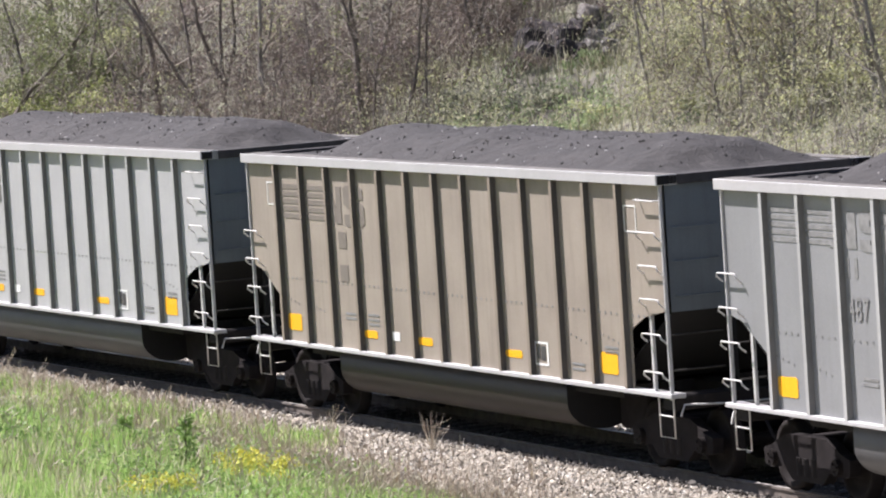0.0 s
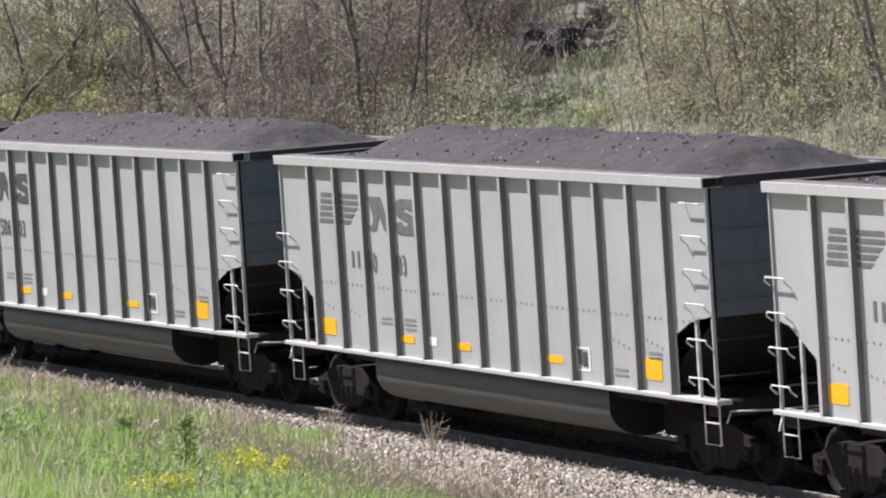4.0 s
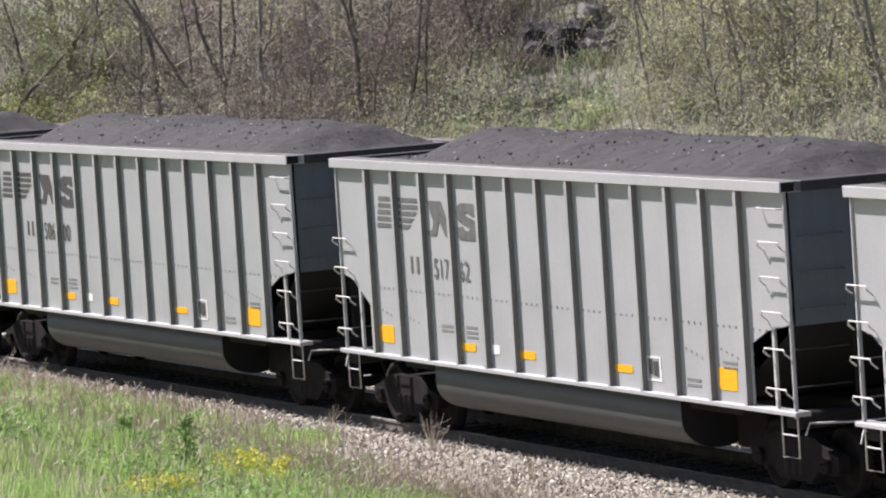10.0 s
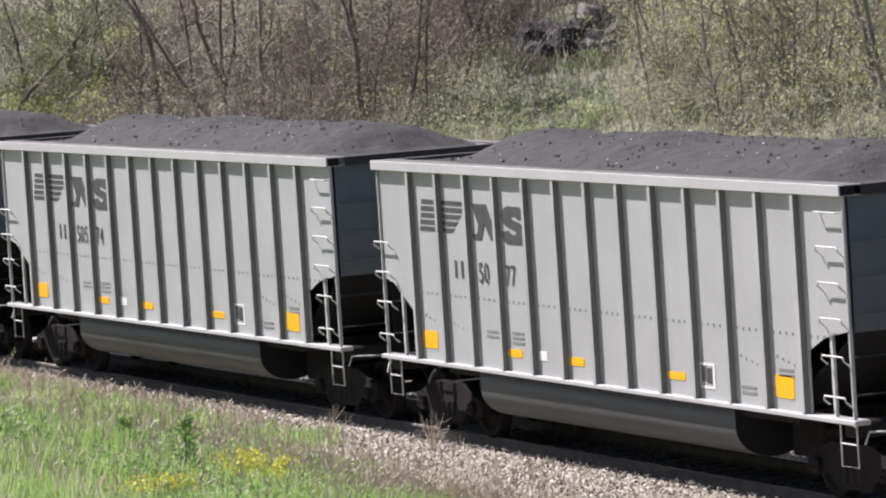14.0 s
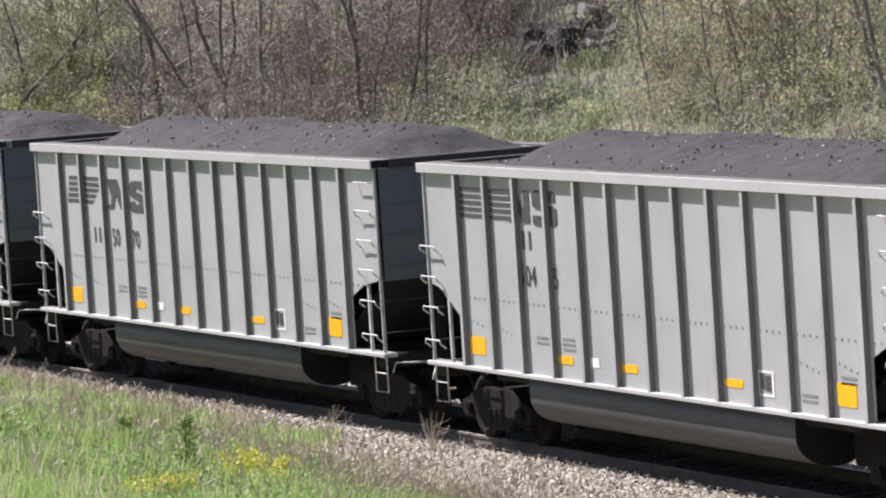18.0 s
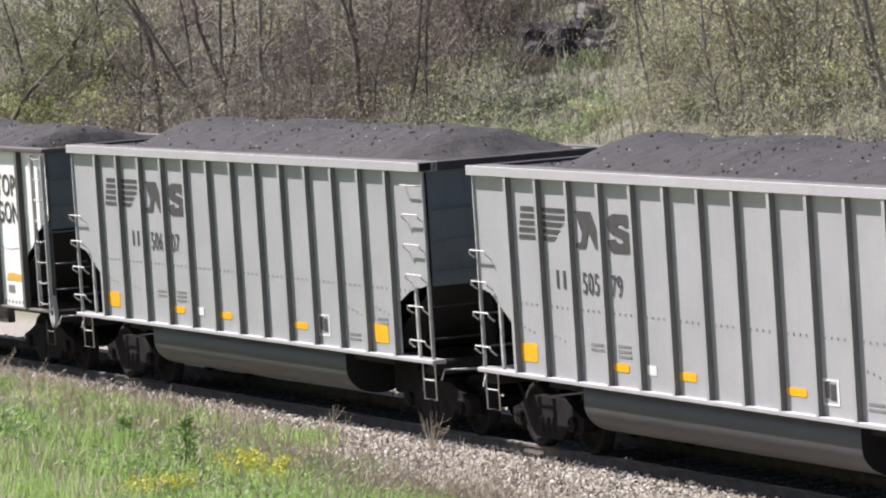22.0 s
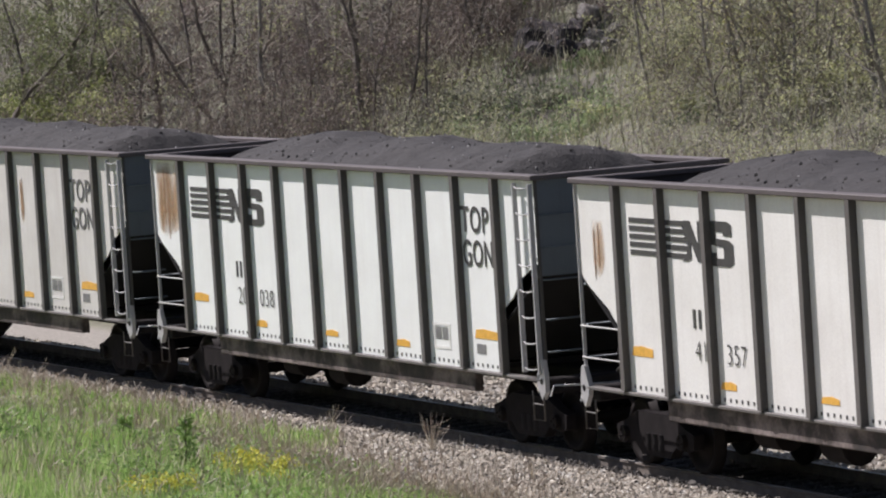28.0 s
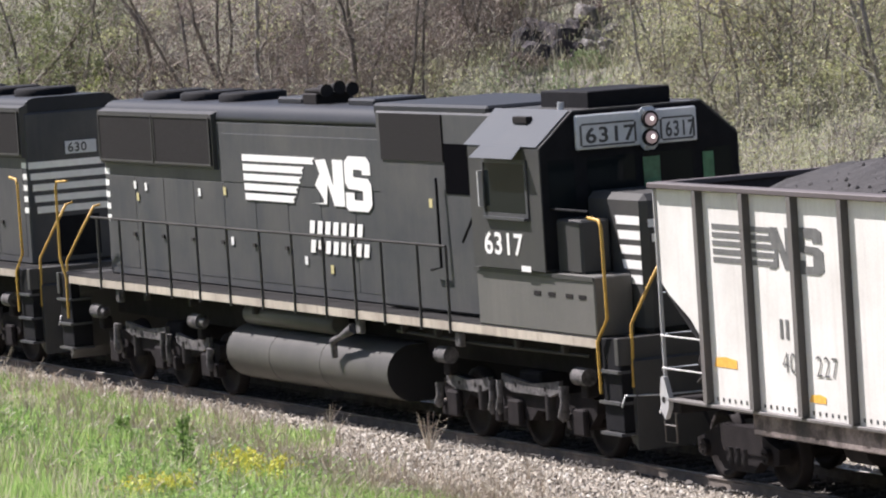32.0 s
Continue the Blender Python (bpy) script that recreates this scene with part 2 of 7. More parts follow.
# ---- mesh helpers ----
class Build:
    """Gathers vertices and faces of one mesh."""

    def __init__(self):
        self.v, self.f, self.smooth, self.slot, self.now = [], [], [], [], 0

    def add(self, verts, faces, smooth=False):
        o = len(self.v)
        self.v.extend(tuple(p) for p in verts)
        self.f.extend(tuple(i + o for i in q) for q in faces)
        self.smooth.extend([smooth] * len(faces))
        self.slot.extend([self.now] * len(faces))
        return self

    def box(self, x0, x1, y0, y1, z0, z1, c=0.0):
        if c <= 0:
            v = [(x, y, z) for x in (x0, x1) for y in (y0, y1) for z in (z0, z1)]
            return self.add(v, [(0, 1, 3, 2), (4, 6, 7, 5), (0, 4, 5, 1), (2, 3, 7, 6), (0, 2, 6, 4), (1, 5, 7, 3)])
        bm = bmesh.new()
        bmesh.ops.create_cube(bm, size=1.0, matrix=Matrix.LocRotScale(((x0 + x1) / 2, (y0 + y1) / 2, (z0 + z1) / 2), None, (x1 - x0, y1 - y0, z1 - z0)))
        bmesh.ops.bevel(bm, geom=bm.edges[:], offset=c, segments=1, affect="EDGES")
        self.add([p.co for p in bm.verts], [[p.index for p in q.verts] for q in bm.faces])
        bm.free()
        return self

    def prism(self, poly, y0, y1):
        """Polygon of (x, z) pairs drawn out along y."""
        n = len(poly)
        v = [(x, y0, z) for x, z in poly] + [(x, y1, z) for x, z in poly]
        f = [tuple(range(n)), tuple(range(2 * n - 1, n - 1, -1))]
        f += [(i, i + n, (i + 1) % n + n, (i + 1) % n) for i in range(n)]
        return self.add(v, f)

    def extrude_x(self, poly, x0, x1, smooth=False, caps=True):
        """Polygon of (y, z) pairs drawn out along x."""
        n = len(poly)
        v = [(x0, y, z) for y, z in poly] + [(x1, y, z) for y, z in poly]
        self.add(v, [(i, (i + 1) % n, (i + 1) % n + n, i + n) for i in range(n)], smooth)
        if caps:
            self.add(v[:n], [tuple(range(n - 1, -1, -1))])
            self.add(v[n:], [tuple(range(n))])
        return self

    def tube(self, pts, radii, n=6, smooth=True, cap=True):
        """Round bar along points; radii one number or one for each point."""
        pts = [Vector(p) for p in pts]
        if isinstance(radii, (int, float)):
            radii = [radii] * len(pts)
        v, f = [], []
        side = None
        for i, p in enumerate(pts):
            d = (pts[min(i + 1, len(pts) - 1)] - pts[max(i - 1, 0)]).normalized()
            ref = side if side is not None else (Vector((0, 0, 1)) if abs(d.z) < 0.9 else Vector((1, 0, 0)))
            a = (ref - d * ref.dot(d)).normalized()
            side = a
            b = d.cross(a)
            for k in range(n):
                t = 2 * math.pi * k / n
                v.append(p + (a * math.cos(t) + b * math.sin(t)) * radii[i])
        for i in range(len(pts) - 1):
            for k in range(n):
                f.append((i * n + k, i * n + (k + 1) % n, (i + 1) * n + (k + 1) % n, (i + 1) * n + k))
        self.add(v, f, smooth)
        if cap:
            self.add(v[:n], [tuple(range(n - 1, -1, -1))])
            self.add(v[-n:], [tuple(range(n))])
        return self

    def lathe_y(self, prof, cx, cz, n=20):
        """Profile of (radius, y) pairs turned about the y axis at (cx, cz)."""
        v = [(cx + r * math.cos(2 * math.pi * k / n), y, cz + r * math.sin(2 * math.pi * k / n)) for r, y in prof for k in range(n)]
        f = [(i * n + k, (i + 1) * n + k, (i + 1) * n + (k + 1) % n, i * n + (k + 1) % n) for i in range(len(prof) - 1) for k in range(n)]
        return self.add(v, f, True)

    def mesh(self, name, mat):
        me = bpy.data.meshes.new(name)
        me.from_pydata(self.v, [], self.f)
        me.polygons.foreach_set("use_smooth", self.smooth)
        for m in mat if isinstance(mat, (list, tuple)) else (mat,):
            me.materials.append(m)
        me.polygons.foreach_set("material_index", self.slot)
        bm = bmesh.new()
        bm.from_mesh(me)
        bmesh.ops.recalc_face_normals(bm, faces=bm.faces)
        bm.to_mesh(me)
        bm.free()
        me.update()
        return me


def part(name, b, mat, parent, label=""):
    ob = new(name, b if isinstance(b, bpy.types.Mesh) else b.mesh(name, mat))
    ob.parent = parent
    if label:
        ob["label"] = label
    return ob


def thing(name, label, category, group=""):
    return tagged(new(name), label, category, group)


def lettering(text, x, z, y, height, mat, parent, name="lettering", squeeze=1.0, bold=0.004):
    """Painted characters on the side that faces -y, from x on, standing on z."""
    c = bpy.data.curves.new(name, "FONT")
    c.body, c.size, c.extrude, c.offset, c.space_character = text, height * 1.38, 0.001, bold, 1.1
    tmp = bpy.data.objects.new(name, c)
    scene.collection.objects.link(tmp)
    me = bpy.data.meshes.new_from_object(tmp.evaluated_get(bpy.context.evaluated_depsgraph_get()))
    bpy.data.objects.remove(tmp)
    me.transform(Matrix.Translation((x, y, z)) @ Matrix.Rotation(radians(90), 4, "X") @ Matrix.Diagonal((squeeze, 1, 1, 1)))
    me.materials.clear()
    me.materials.append(mat)
    return part(name, me, mat, parent)


# ---- ground, one sheet to the horizon ----
def smooth(a, b, x):
    k = np.clip((x - a) / (b - a), 0, 1)
    return k * k * (3 - 2 * k)


def ground_z(x, y):
    x, y = np.asarray(x, float), np.asarray(y, float)
    s, w = track_sw(x, y)
    z = np.where(np.abs(w) < 1.75, -0.215 - w * math.tan(CANT) + 0.15 * smooth(0.82, 1.15, w), 0.0)
    near = -0.189 - 0.39 * smooth(1.75, 4.4, w)
    near = near + 4.6 * (np.clip(w - 5.5, 0, 22) / 22) ** 2 + 0.45 * smooth(4.3, 7.5, w) * smooth(5, -7, s)
    far = -0.1 - 0.45 * smooth(1.75, 3.0, -w) + 0.56 * np.clip(-w - 8.5, 0, 50)
    far = far + smooth(9, 13, -w) * (0.35 * np.sin(x * 0.7 + 1) * np.sin(y * 0.4) + 0.2 * np.sin(x * 1.7 + y * 1.1))
    z = np.where(w >= 1.75, near, z)
    z = np.where(w <= -1.75, far, z)
    return z


def axis(fine0, fine1, step, far0, far1):
    a = list(np.arange(fine0, fine1, step))
    d, p = step, fine1
    while p < far1:
        a.append(p)
        d *= 1.25
        p += d
    a.append(far1)
    d, p = step, fine0 - step
    lo = []
    while p > far0:
        lo.append(p)
        d *= 1.25
        p -= d
    lo.append(far0)
    return np.array(lo[::-1] + a)


def make_ground():
    xs, ys = axis(-14, 20, 0.3, -2500, 2500), axis(52, 128, 0.35, -1500, 3000)
    gx, gy = np.meshgrid(xs, ys, indexing="ij")
    gz = ground_z(gx, gy)
    v = np.stack([gx.ravel(), gy.ravel(), gz.ravel()], 1)
    nx, ny = len(xs), len(ys)
    i = (np.arange(nx - 1)[:, None] * ny + np.arange(ny - 1)[None]).ravel()
    f = np.stack([i, i + ny, i + ny + 1, i + 1], 1)
    me = bpy.data.meshes.new("ground")
    me.from_pydata(v.tolist(), [], f.tolist())
    me.polygons.foreach_set("use_smooth", [True] * len(f))
    # soil, gravel and litter by distance from the rails, stored as a vertex layer of soil kinds
    s, w = track_sw(v[:, 0], v[:, 1])
    gravel = np.clip(smooth(-9.0, -7.0, w) * (1 - smooth(4.2, 5.6, w + 1.8 * smooth(3, -8, s))), 0, 1)
    wood = smooth(7.0, 10.0, -w)
    col = np.stack([gravel, wood, np.zeros_like(w), np.ones_like(w)], 1)
    layer = me.color_attributes.new("soil", "FLOAT_COLOR", "POINT")
    layer.data.foreach_set("color", col.ravel())
    m, t, b = nodes_of("ground_soil", 0.95)
    at = t.nodes.new("ShaderNodeAttribute")
    at.attribute_name = "soil"
    sep = t.nodes.new("ShaderNodeSeparateColor")
    t.links.new(at.outputs["Color"], sep.inputs[0])
    earth = ramp(t, noise_fac(t, 1.3, 6), [(0.3, (0.082, 0.0984, 0.0369)), (0.5, (0.148, 0.148, 0.0738)), (0.7, (0.23, 0.205, 0.139))])
    stone = ramp(t, noise_fac(t, 14, 6), [(0.3, (0.18, 0.164, 0.143)), (0.55, (0.295, 0.271, 0.234)), (0.75, (0.394, 0.369, 0.328))])
    litter = ramp(t, noise_fac(t, 1.6, 8), [(0.32, (0.073, 0.0682, 0.0546)), (0.45, (0.121, 0.111, 0.0915)), (0.55, (0.132, 0.142, 0.0828)), (0.66, (0.156, 0.138, 0.119)), (0.78, (0.204, 0.19, 0.156))])
    c = mix(t, sep.outputs[0], earth, stone)
    c = mix(t, sep.outputs[1], c, litter)
    t.links.new(c, b.inputs["Base Color"])
    bump(t, b, noise_fac(t, 9, 6), 0.6, 0.08)
    me.materials.append(m)
    g = new("ground", me)
    return tagged(g, "gravel, grass and leaf-littered earth rising to a wooded bank", "ground", "", "structure")


make_ground()


def make_track():
    track = tagged(new("railway_track"), "ballasted single railway track on a gentle canted curve", "railway track", "", "structure")
    ss = list(np.arange(-330, 331, 3.0))
    for off in (-0.755, 0.755):
        prof = [(-0.07, -0.18), (0.07, -0.18), (0.07, -0.165), (0.012, -0.14), (0.012, -0.045), (0.036, -0.03), (0.036, -0.004), (0.026, 0.0), (-0.026, 0.0), (-0.036, -0.004), (-0.036, -0.03), (-0.012, -0.045), (-0.012, -0.14), (-0.07, -0.165)]
        n = len(prof)
        v = []
        for s in ss:
            for a, z in prof:
                w = off + a
                v.append(place(s, w * math.cos(CANT), z - w * math.sin(CANT)))
        b = Build().add(v, [(i * n + k, i * n + (k + 1) % n, (i + 1) * n + (k + 1) % n, (i + 1) * n + k) for i in range(len(ss) - 1) for k in range(n)])
        part("rail", b, RUST, track, "rusty rail with polished head")
        hd = Build()
        v = []
        for s in ss:
            for a in (-0.027, 0.027):
                w = off + a
                v.append(place(s, w * math.cos(CANT), 0.002 - w * math.sin(CANT)))
        hd.add(v, [(2 * i, 2 * i + 1, 2 * i + 3, 2 * i + 2) for i in range(len(ss) - 1)])
        part("rail_head", hd, RAILTOP, track)
    return track


TRACK = make_track()


# ---- mass geometry from arrays ----
rng = np.random.default_rng(11)


def mesh_np(name, v, f, mat, smooth_faces=False):
    """Mesh from an (n, 3) array and an (m, k) array of faces."""
    me = bpy.data.meshes.new(name)
    m, k = f.shape
    me.vertices.add(len(v))
    me.vertices.foreach_set("co", np.ascontiguousarray(v, dtype=np.float32).ravel())
    me.loops.add(m * k)
    me.loops.foreach_set("vertex_index", np.ascontiguousarray(f, dtype=np.int32).ravel())
    me.polygons.add(m)
    me.polygons.foreach_set("loop_start", np.arange(0, m * k, k, dtype=np.int32))
    me.polygons.foreach_set("use_smooth", np.full(m, smooth_faces))
    me.materials.append(mat)
    me.update(calc_edges=True)
    return me


def sticks(p0, p1, r0, r1):
    """Three-sided tapered bars."""
    d = p1 - p0
    d = d / np.maximum(np.linalg.norm(d, axis=1, keepdims=True), 1e-6)
    ref = np.where(np.abs(d[:, 2:3]) < 0.9, np.array([[0, 0, 1.0]]), np.array([[1.0, 0, 0]]))
    a = np.cross(d, ref)
    a /= np.linalg.norm(a, axis=1, keepdims=True)
    b = np.cross(d, a)
    v = []
    for p, r in ((p0, r0), (p1, r1)):
        for k in range(3):
            t = 2.0944 * k
            v.append(p + (a * math.cos(t) + b * math.sin(t)) * r[:, None])
    v = np.stack(v, 1).reshape(-1, 3)
    n = len(p0)
    q = np.array([[0, 1, 4, 3], [1, 2, 5, 4], [2, 0, 3, 5]])
    return v, (np.arange(n)[:, None, None] * 6 + q[None]).reshape(-1, 4)


def blades(base, tip, width):
    """Narrow bent leaves of grass: a kite of four points, broadest low down."""
    d = tip - base
    side = np.stack([-d[:, 1] + rng.normal(0, 0.3, len(d)), d[:, 0] + rng.normal(0, 0.3, len(d)), np.zeros(len(d))], 1)
    side /= np.maximum(np.linalg.norm(side, axis=1, keepdims=True), 1e-6)
    mid = base + d * 0.45 + np.array([0, 0, 0.04])
    v = np.stack([base, mid + side * width[:, None], tip, mid - side * width[:, None]], 1).reshape(-1, 3)
    return v, (np.arange(len(d))[:, None] * 4 + np.arange(4)[None])


def leaves(centre, size):
    """Small diamond leaves at random tilts."""
    n = len(centre)
    a = rng.normal(0, 1, (n, 3))
    a /= np.linalg.norm(a, axis=1, keepdims=True)
    c = np.cross(a, rng.normal(0, 1, (n, 3)))
    c /= np.linalg.norm(c, axis=1, keepdims=True)
    s = size[:, None]
    v = np.stack([centre + a * s, centre + c * s * 0.6, centre - a * s, centre - c * s * 0.6], 1).reshape(-1, 3)
    return v, (np.arange(n)[:, None] * 4 + np.arange(4)[None])


def sw_points(s, w, lift=0.0):
    """World points on the ground at track coordinates (arrays)."""
    a = BEND * s
    nx, ny = N0.x * np.cos(a) - D0.x * np.sin(a), N0.y * np.cos(a) - D0.y * np.sin(a)
    x = PX + D0.x * np.sin(a) / BEND + N0.x * (1 - np.cos(a)) / BEND + nx * w
    y = PY + D0.y * np.sin(a) / BEND + N0.y * (1 - np.cos(a)) / BEND + ny * w
    return np.stack([x, y, ground_z(x, y) + lift], 1)


def stuff(name, vf, mat, label, category):
    return tagged(new(name, mesh_np(name, vf[0], vf[1], mat)), label, category, "", "stuff")


def joined(parts):
    v, f, o = [], [], 0
    for a, b in parts:
        v.append(a)
        f.append(b + o)
        o += len(a)
    return np.concatenate(v), np.concatenate(f)


# ---- vegetation materials ----
STONES = islands("ballast_stone", [(0.0, (0.08, 0.07, 0.06)), (0.14, (0.225, 0.197, 0.16)), (0.35, (0.37, 0.325, 0.265)), (0.7, (0.465, 0.415, 0.342)), (0.93, (0.55, 0.505, 0.43)), (1.0, (0.72, 0.7, 0.645))], 0.9)
# darker copy of the stones: the train's shade is put into their colour
STONES_SHADE = islands("shaded_ballast_stone", [(0.0, (0.0328, 0.0287, 0.0246)), (0.6, (0.082, 0.0738, 0.0656)), (1.0, (0.164, 0.148, 0.131))], 0.9)
GRASS = islands("fresh_grass", [(0.0, (0.15, 0.255, 0.07)), (0.3, (0.26, 0.41, 0.115)), (0.52, (0.325, 0.465, 0.145)), (0.68, (0.44, 0.495, 0.235)), (0.82, (0.54, 0.495, 0.37)), (1.0, (0.66, 0.6, 0.5))], 0.7, 0.5, 0.6)
STRAW = islands("dry_stalk", [(0.0, (0.34, 0.265, 0.22)), (0.35, (0.5, 0.43, 0.35)), (0.75, (0.62, 0.56, 0.46)), (1.0, (0.76, 0.72, 0.62))], 0.85, 0.3)
FLOWER = islands("yellow_blossom", [(0.0, (0.492, 0.467, 0.0656)), (0.55, (0.623, 0.59, 0.0984)), (1.0, (0.394, 0.451, 0.123))], 0.7, 0.3)
HERB = islands("broad_green_leaf", [(0.0, (0.148, 0.254, 0.0656)), (0.6, (0.254, 0.385, 0.115)), (1.0, (0.369, 0.476, 0.18))], 0.6, 0.45)
TWIG = islands("bare_twig", [(0.0, (0.151, 0.121, 0.099)), (0.5, (0.283, 0.238, 0.197)), (0.85, (0.396, 0.348, 0.292)), (1.0, (0.528, 0.49, 0.429))], 0.9)
OLIVE = islands("young_yellow_green_leaf", [(0.0, (0.308, 0.33, 0.165)), (0.5, (0.396, 0.413, 0.209)), (0.9, (0.473, 0.473, 0.264)), (1.0, (0.572, 0.561, 0.374))], 0.65, 0.45)
LEAFGREEN = islands("spring_green_leaf", [(0.0, (0.111, 0.129, 0.0592)), (0.5, (0.153, 0.174, 0.0802)), (0.9, (0.209, 0.23, 0.105)), (1.0, (0.348, 0.348, 0.223))], 0.65, 0.45)
FRESHLEAF = islands("fresh_spring_leaf", [(0.0, (0.115, 0.143, 0.0558)), (0.6, (0.178, 0.206, 0.0836)), (0.92, (0.251, 0.272, 0.126)), (1.0, (0.418, 0.418, 0.265))], 0.65, 0.45)
YOUNGLEAF = islands("young_shrub_leaf", [(0.0, (0.141, 0.176, 0.0572)), (0.5, (0.246, 0.282, 0.0968)), (0.8, (0.378, 0.396, 0.167)), (1.0, (0.581, 0.563, 0.352))], 0.6, 0.45)
LIME = islands("yellow_spring_leaf", [(0.0, (0.331, 0.322, 0.092)), (0.6, (0.432, 0.414, 0.138)), (1.0, (0.57, 0.534, 0.294))], 0.65, 0.45)
VIVID = islands("vivid_herb_leaf", [(0.0, (0.16, 0.215, 0.1)), (0.6, (0.24, 0.31, 0.15)), (1.0, (0.36, 0.41, 0.25))], 0.6, 0.45)
BUDS = islands("brown_bud_leaf", [(0.0, (0.107, 0.0877, 0.0732)), (0.5, (0.145, 0.12, 0.101)), (0.9, (0.183, 0.153, 0.128)), (1.0, (0.305, 0.282, 0.221))], 0.8, 0.35)
GREYGREEN = islands("grey_green_leaf", [(0.0, (0.29, 0.29, 0.215)), (0.5, (0.36, 0.36, 0.265)), (0.9, (0.43, 0.42, 0.32)), (1.0, (0.52, 0.51, 0.42))], 0.75, 0.45)
MAUVE = islands("greyish_dry_leaf", [(0.0, (0.148, 0.115, 0.107)), (0.5, (0.197, 0.156, 0.143)), (0.9, (0.246, 0.201, 0.184)), (1.0, (0.394, 0.353, 0.328))], 0.85, 0.35)
BARK_PALE = mottled("pale_sapling_bark", [(0.3, (0.221, 0.195, 0.166)), (0.55, (0.339, 0.31, 0.273)), (0.75, (0.457, 0.428, 0.392))], 5.0, 0.95, 35, 0.4)
BARK = mottled("grey_brown_bark", [(0.3, (0.117, 0.0959, 0.08)), (0.55, (0.213, 0.181, 0.155)), (0.75, (0.32, 0.282, 0.246))], 5.0, 0.95, 35, 0.6)
ROCK = mottled("grey_rock", [(0.3, (0.0984, 0.0902, 0.0861)), (0.55, (0.246, 0.23, 0.213)), (0.75, (0.41, 0.385, 0.361))], 2.5, 0.9, 14, 0.8)
# near-black rock colour stands in for the shade of the ledge's hollow
DARKROCK = mottled("hollow_shade_rock", [(0.3, (0.028, 0.024, 0.025)), (0.55, (0.055, 0.047, 0.049)), (0.75, (0.1, 0.087, 0.088))], 2.0, 0.9, 12, 0.8)
TIE = mottled("weathered_tie_wood", [(0.3, (0.035, 0.03, 0.027)), (0.6, (0.08, 0.07, 0.062)), (0.8, (0.2, 0.175, 0.155))], 6.0, 0.95, 40, 0.5)


# ---- trees and brush on the bank ----
def tree(name, label, x, y, lean, height, radius, leaf, count, seed, fork=0.0, spread=1.0, start=0.1):
    """Tapered trunk with limbs, fine twigs and a loose crown of small leaves."""
    rnd = random.Random(seed)
    base = Vector((x, y, float(ground_z(x, y)) - 0.15))
    top = thing(name, label, "tree" if radius > 0.04 else "sapling")
    top.location = base
    wood = Build()
    tips = []

    def grow(p, d, length, r, depth, n):
        pts, rad = [p], [r]
        for i in range(n):
            d = (d + Vector((rnd.gauss(0, 0.1), rnd.gauss(0, 0.1), rnd.gauss(0.03, 0.05)))).normalized()
            p = p + d * (length / n)
            pts.append(p)
            rad.append(r * (1 - 0.85 * (i + 1) / n))
        wood.tube(pts, rad, 7 if depth == 0 else 5, True, False)
        return pts, rad

    stems = [(Vector((0, 0, 0)), Vector((lean[0], lean[1], 1)).normalized(), height, radius)]
    if fork:
        a = Vector((lean[0], lean[1], 1)).normalized() * fork
        wood.tube([Vector((0, 0, 0)), a], [radius * 1.15, radius], 8, True, False)
        stems = [(a, Vector((lean[0] + dx, lean[1] + rnd.uniform(-0.1, 0.1), 1)).normalized(), height * k, radius * q) for dx, k, q in ((-0.3, 0.9, 0.62), (-0.02, 1.0, 0.7), (0.12, 0.95, 0.6))]
    for p, d, length, r in stems:
        pts, rad = grow(p, d, length, r, 0, 9)
        for k in range(int(7 + height * 2.2)):
            h = rnd.uniform(start, 1.0)
            i = min(8, int(h * 9))
            q = pts[i].lerp(pts[i + 1], h * 9 - i if h < 1 else 1)
            ang = rnd.uniform(0, 6.283)
            out = Vector((math.cos(ang) * spread, math.sin(ang) * spread, rnd.uniform(0.4, 1.3))).normalized()
            ll = height * rnd.uniform(0.14, 0.3) * (1.15 - 0.6 * h)
            lp, lr = grow(q, out, ll, max(0.005, min(0.03, rad[i] * rnd.uniform(0.2, 0.4))), 1, 4)
            for j in range(1, 5):
                for _ in range(2):
                    t = (out + Vector((rnd.gauss(0, 0.6), rnd.gauss(0, 0.6), rnd.gauss(0.3, 0.4)))).normalized()
                    tips.append((lp[j], lp[j] + t * ll * rnd.uniform(0.2, 0.5)))
    part("trunk", wood, BARK_PALE if leaf == OLIVE and radius < 0.09 else BARK, top)
    p0 = np.array([tuple(a) for a, _ in tips])
    p1 = np.array([tuple(b) for _, b in tips])
    tv = sticks(p0, p1, np.full(len(p0), 0.008), np.full(len(p0), 0.003))
    part("twig_spray", mesh_np("twig_spray", *tv, TWIG), TWIG, top)["kind"] = "stuff"
    if count:
        g = np.random.default_rng(seed)
        i = g.integers(0, len(p0), count)
        c = p0[i] + (p1[i] - p0[i]) * g.uniform(0.2, 1.1, (count, 1)) + g.normal(0, 0.06, (count, 3))
        lv = leaves(c, g.uniform(0.022, 0.05, count))
        part("foliage", mesh_np("foliage", *lv, leaf), leaf, top)["kind"] = "stuff"
    return top


def at(px, y):
    """Plan x for a bearing given in thousandths of the view's width."""
    return (px - 784) / 8808 * y


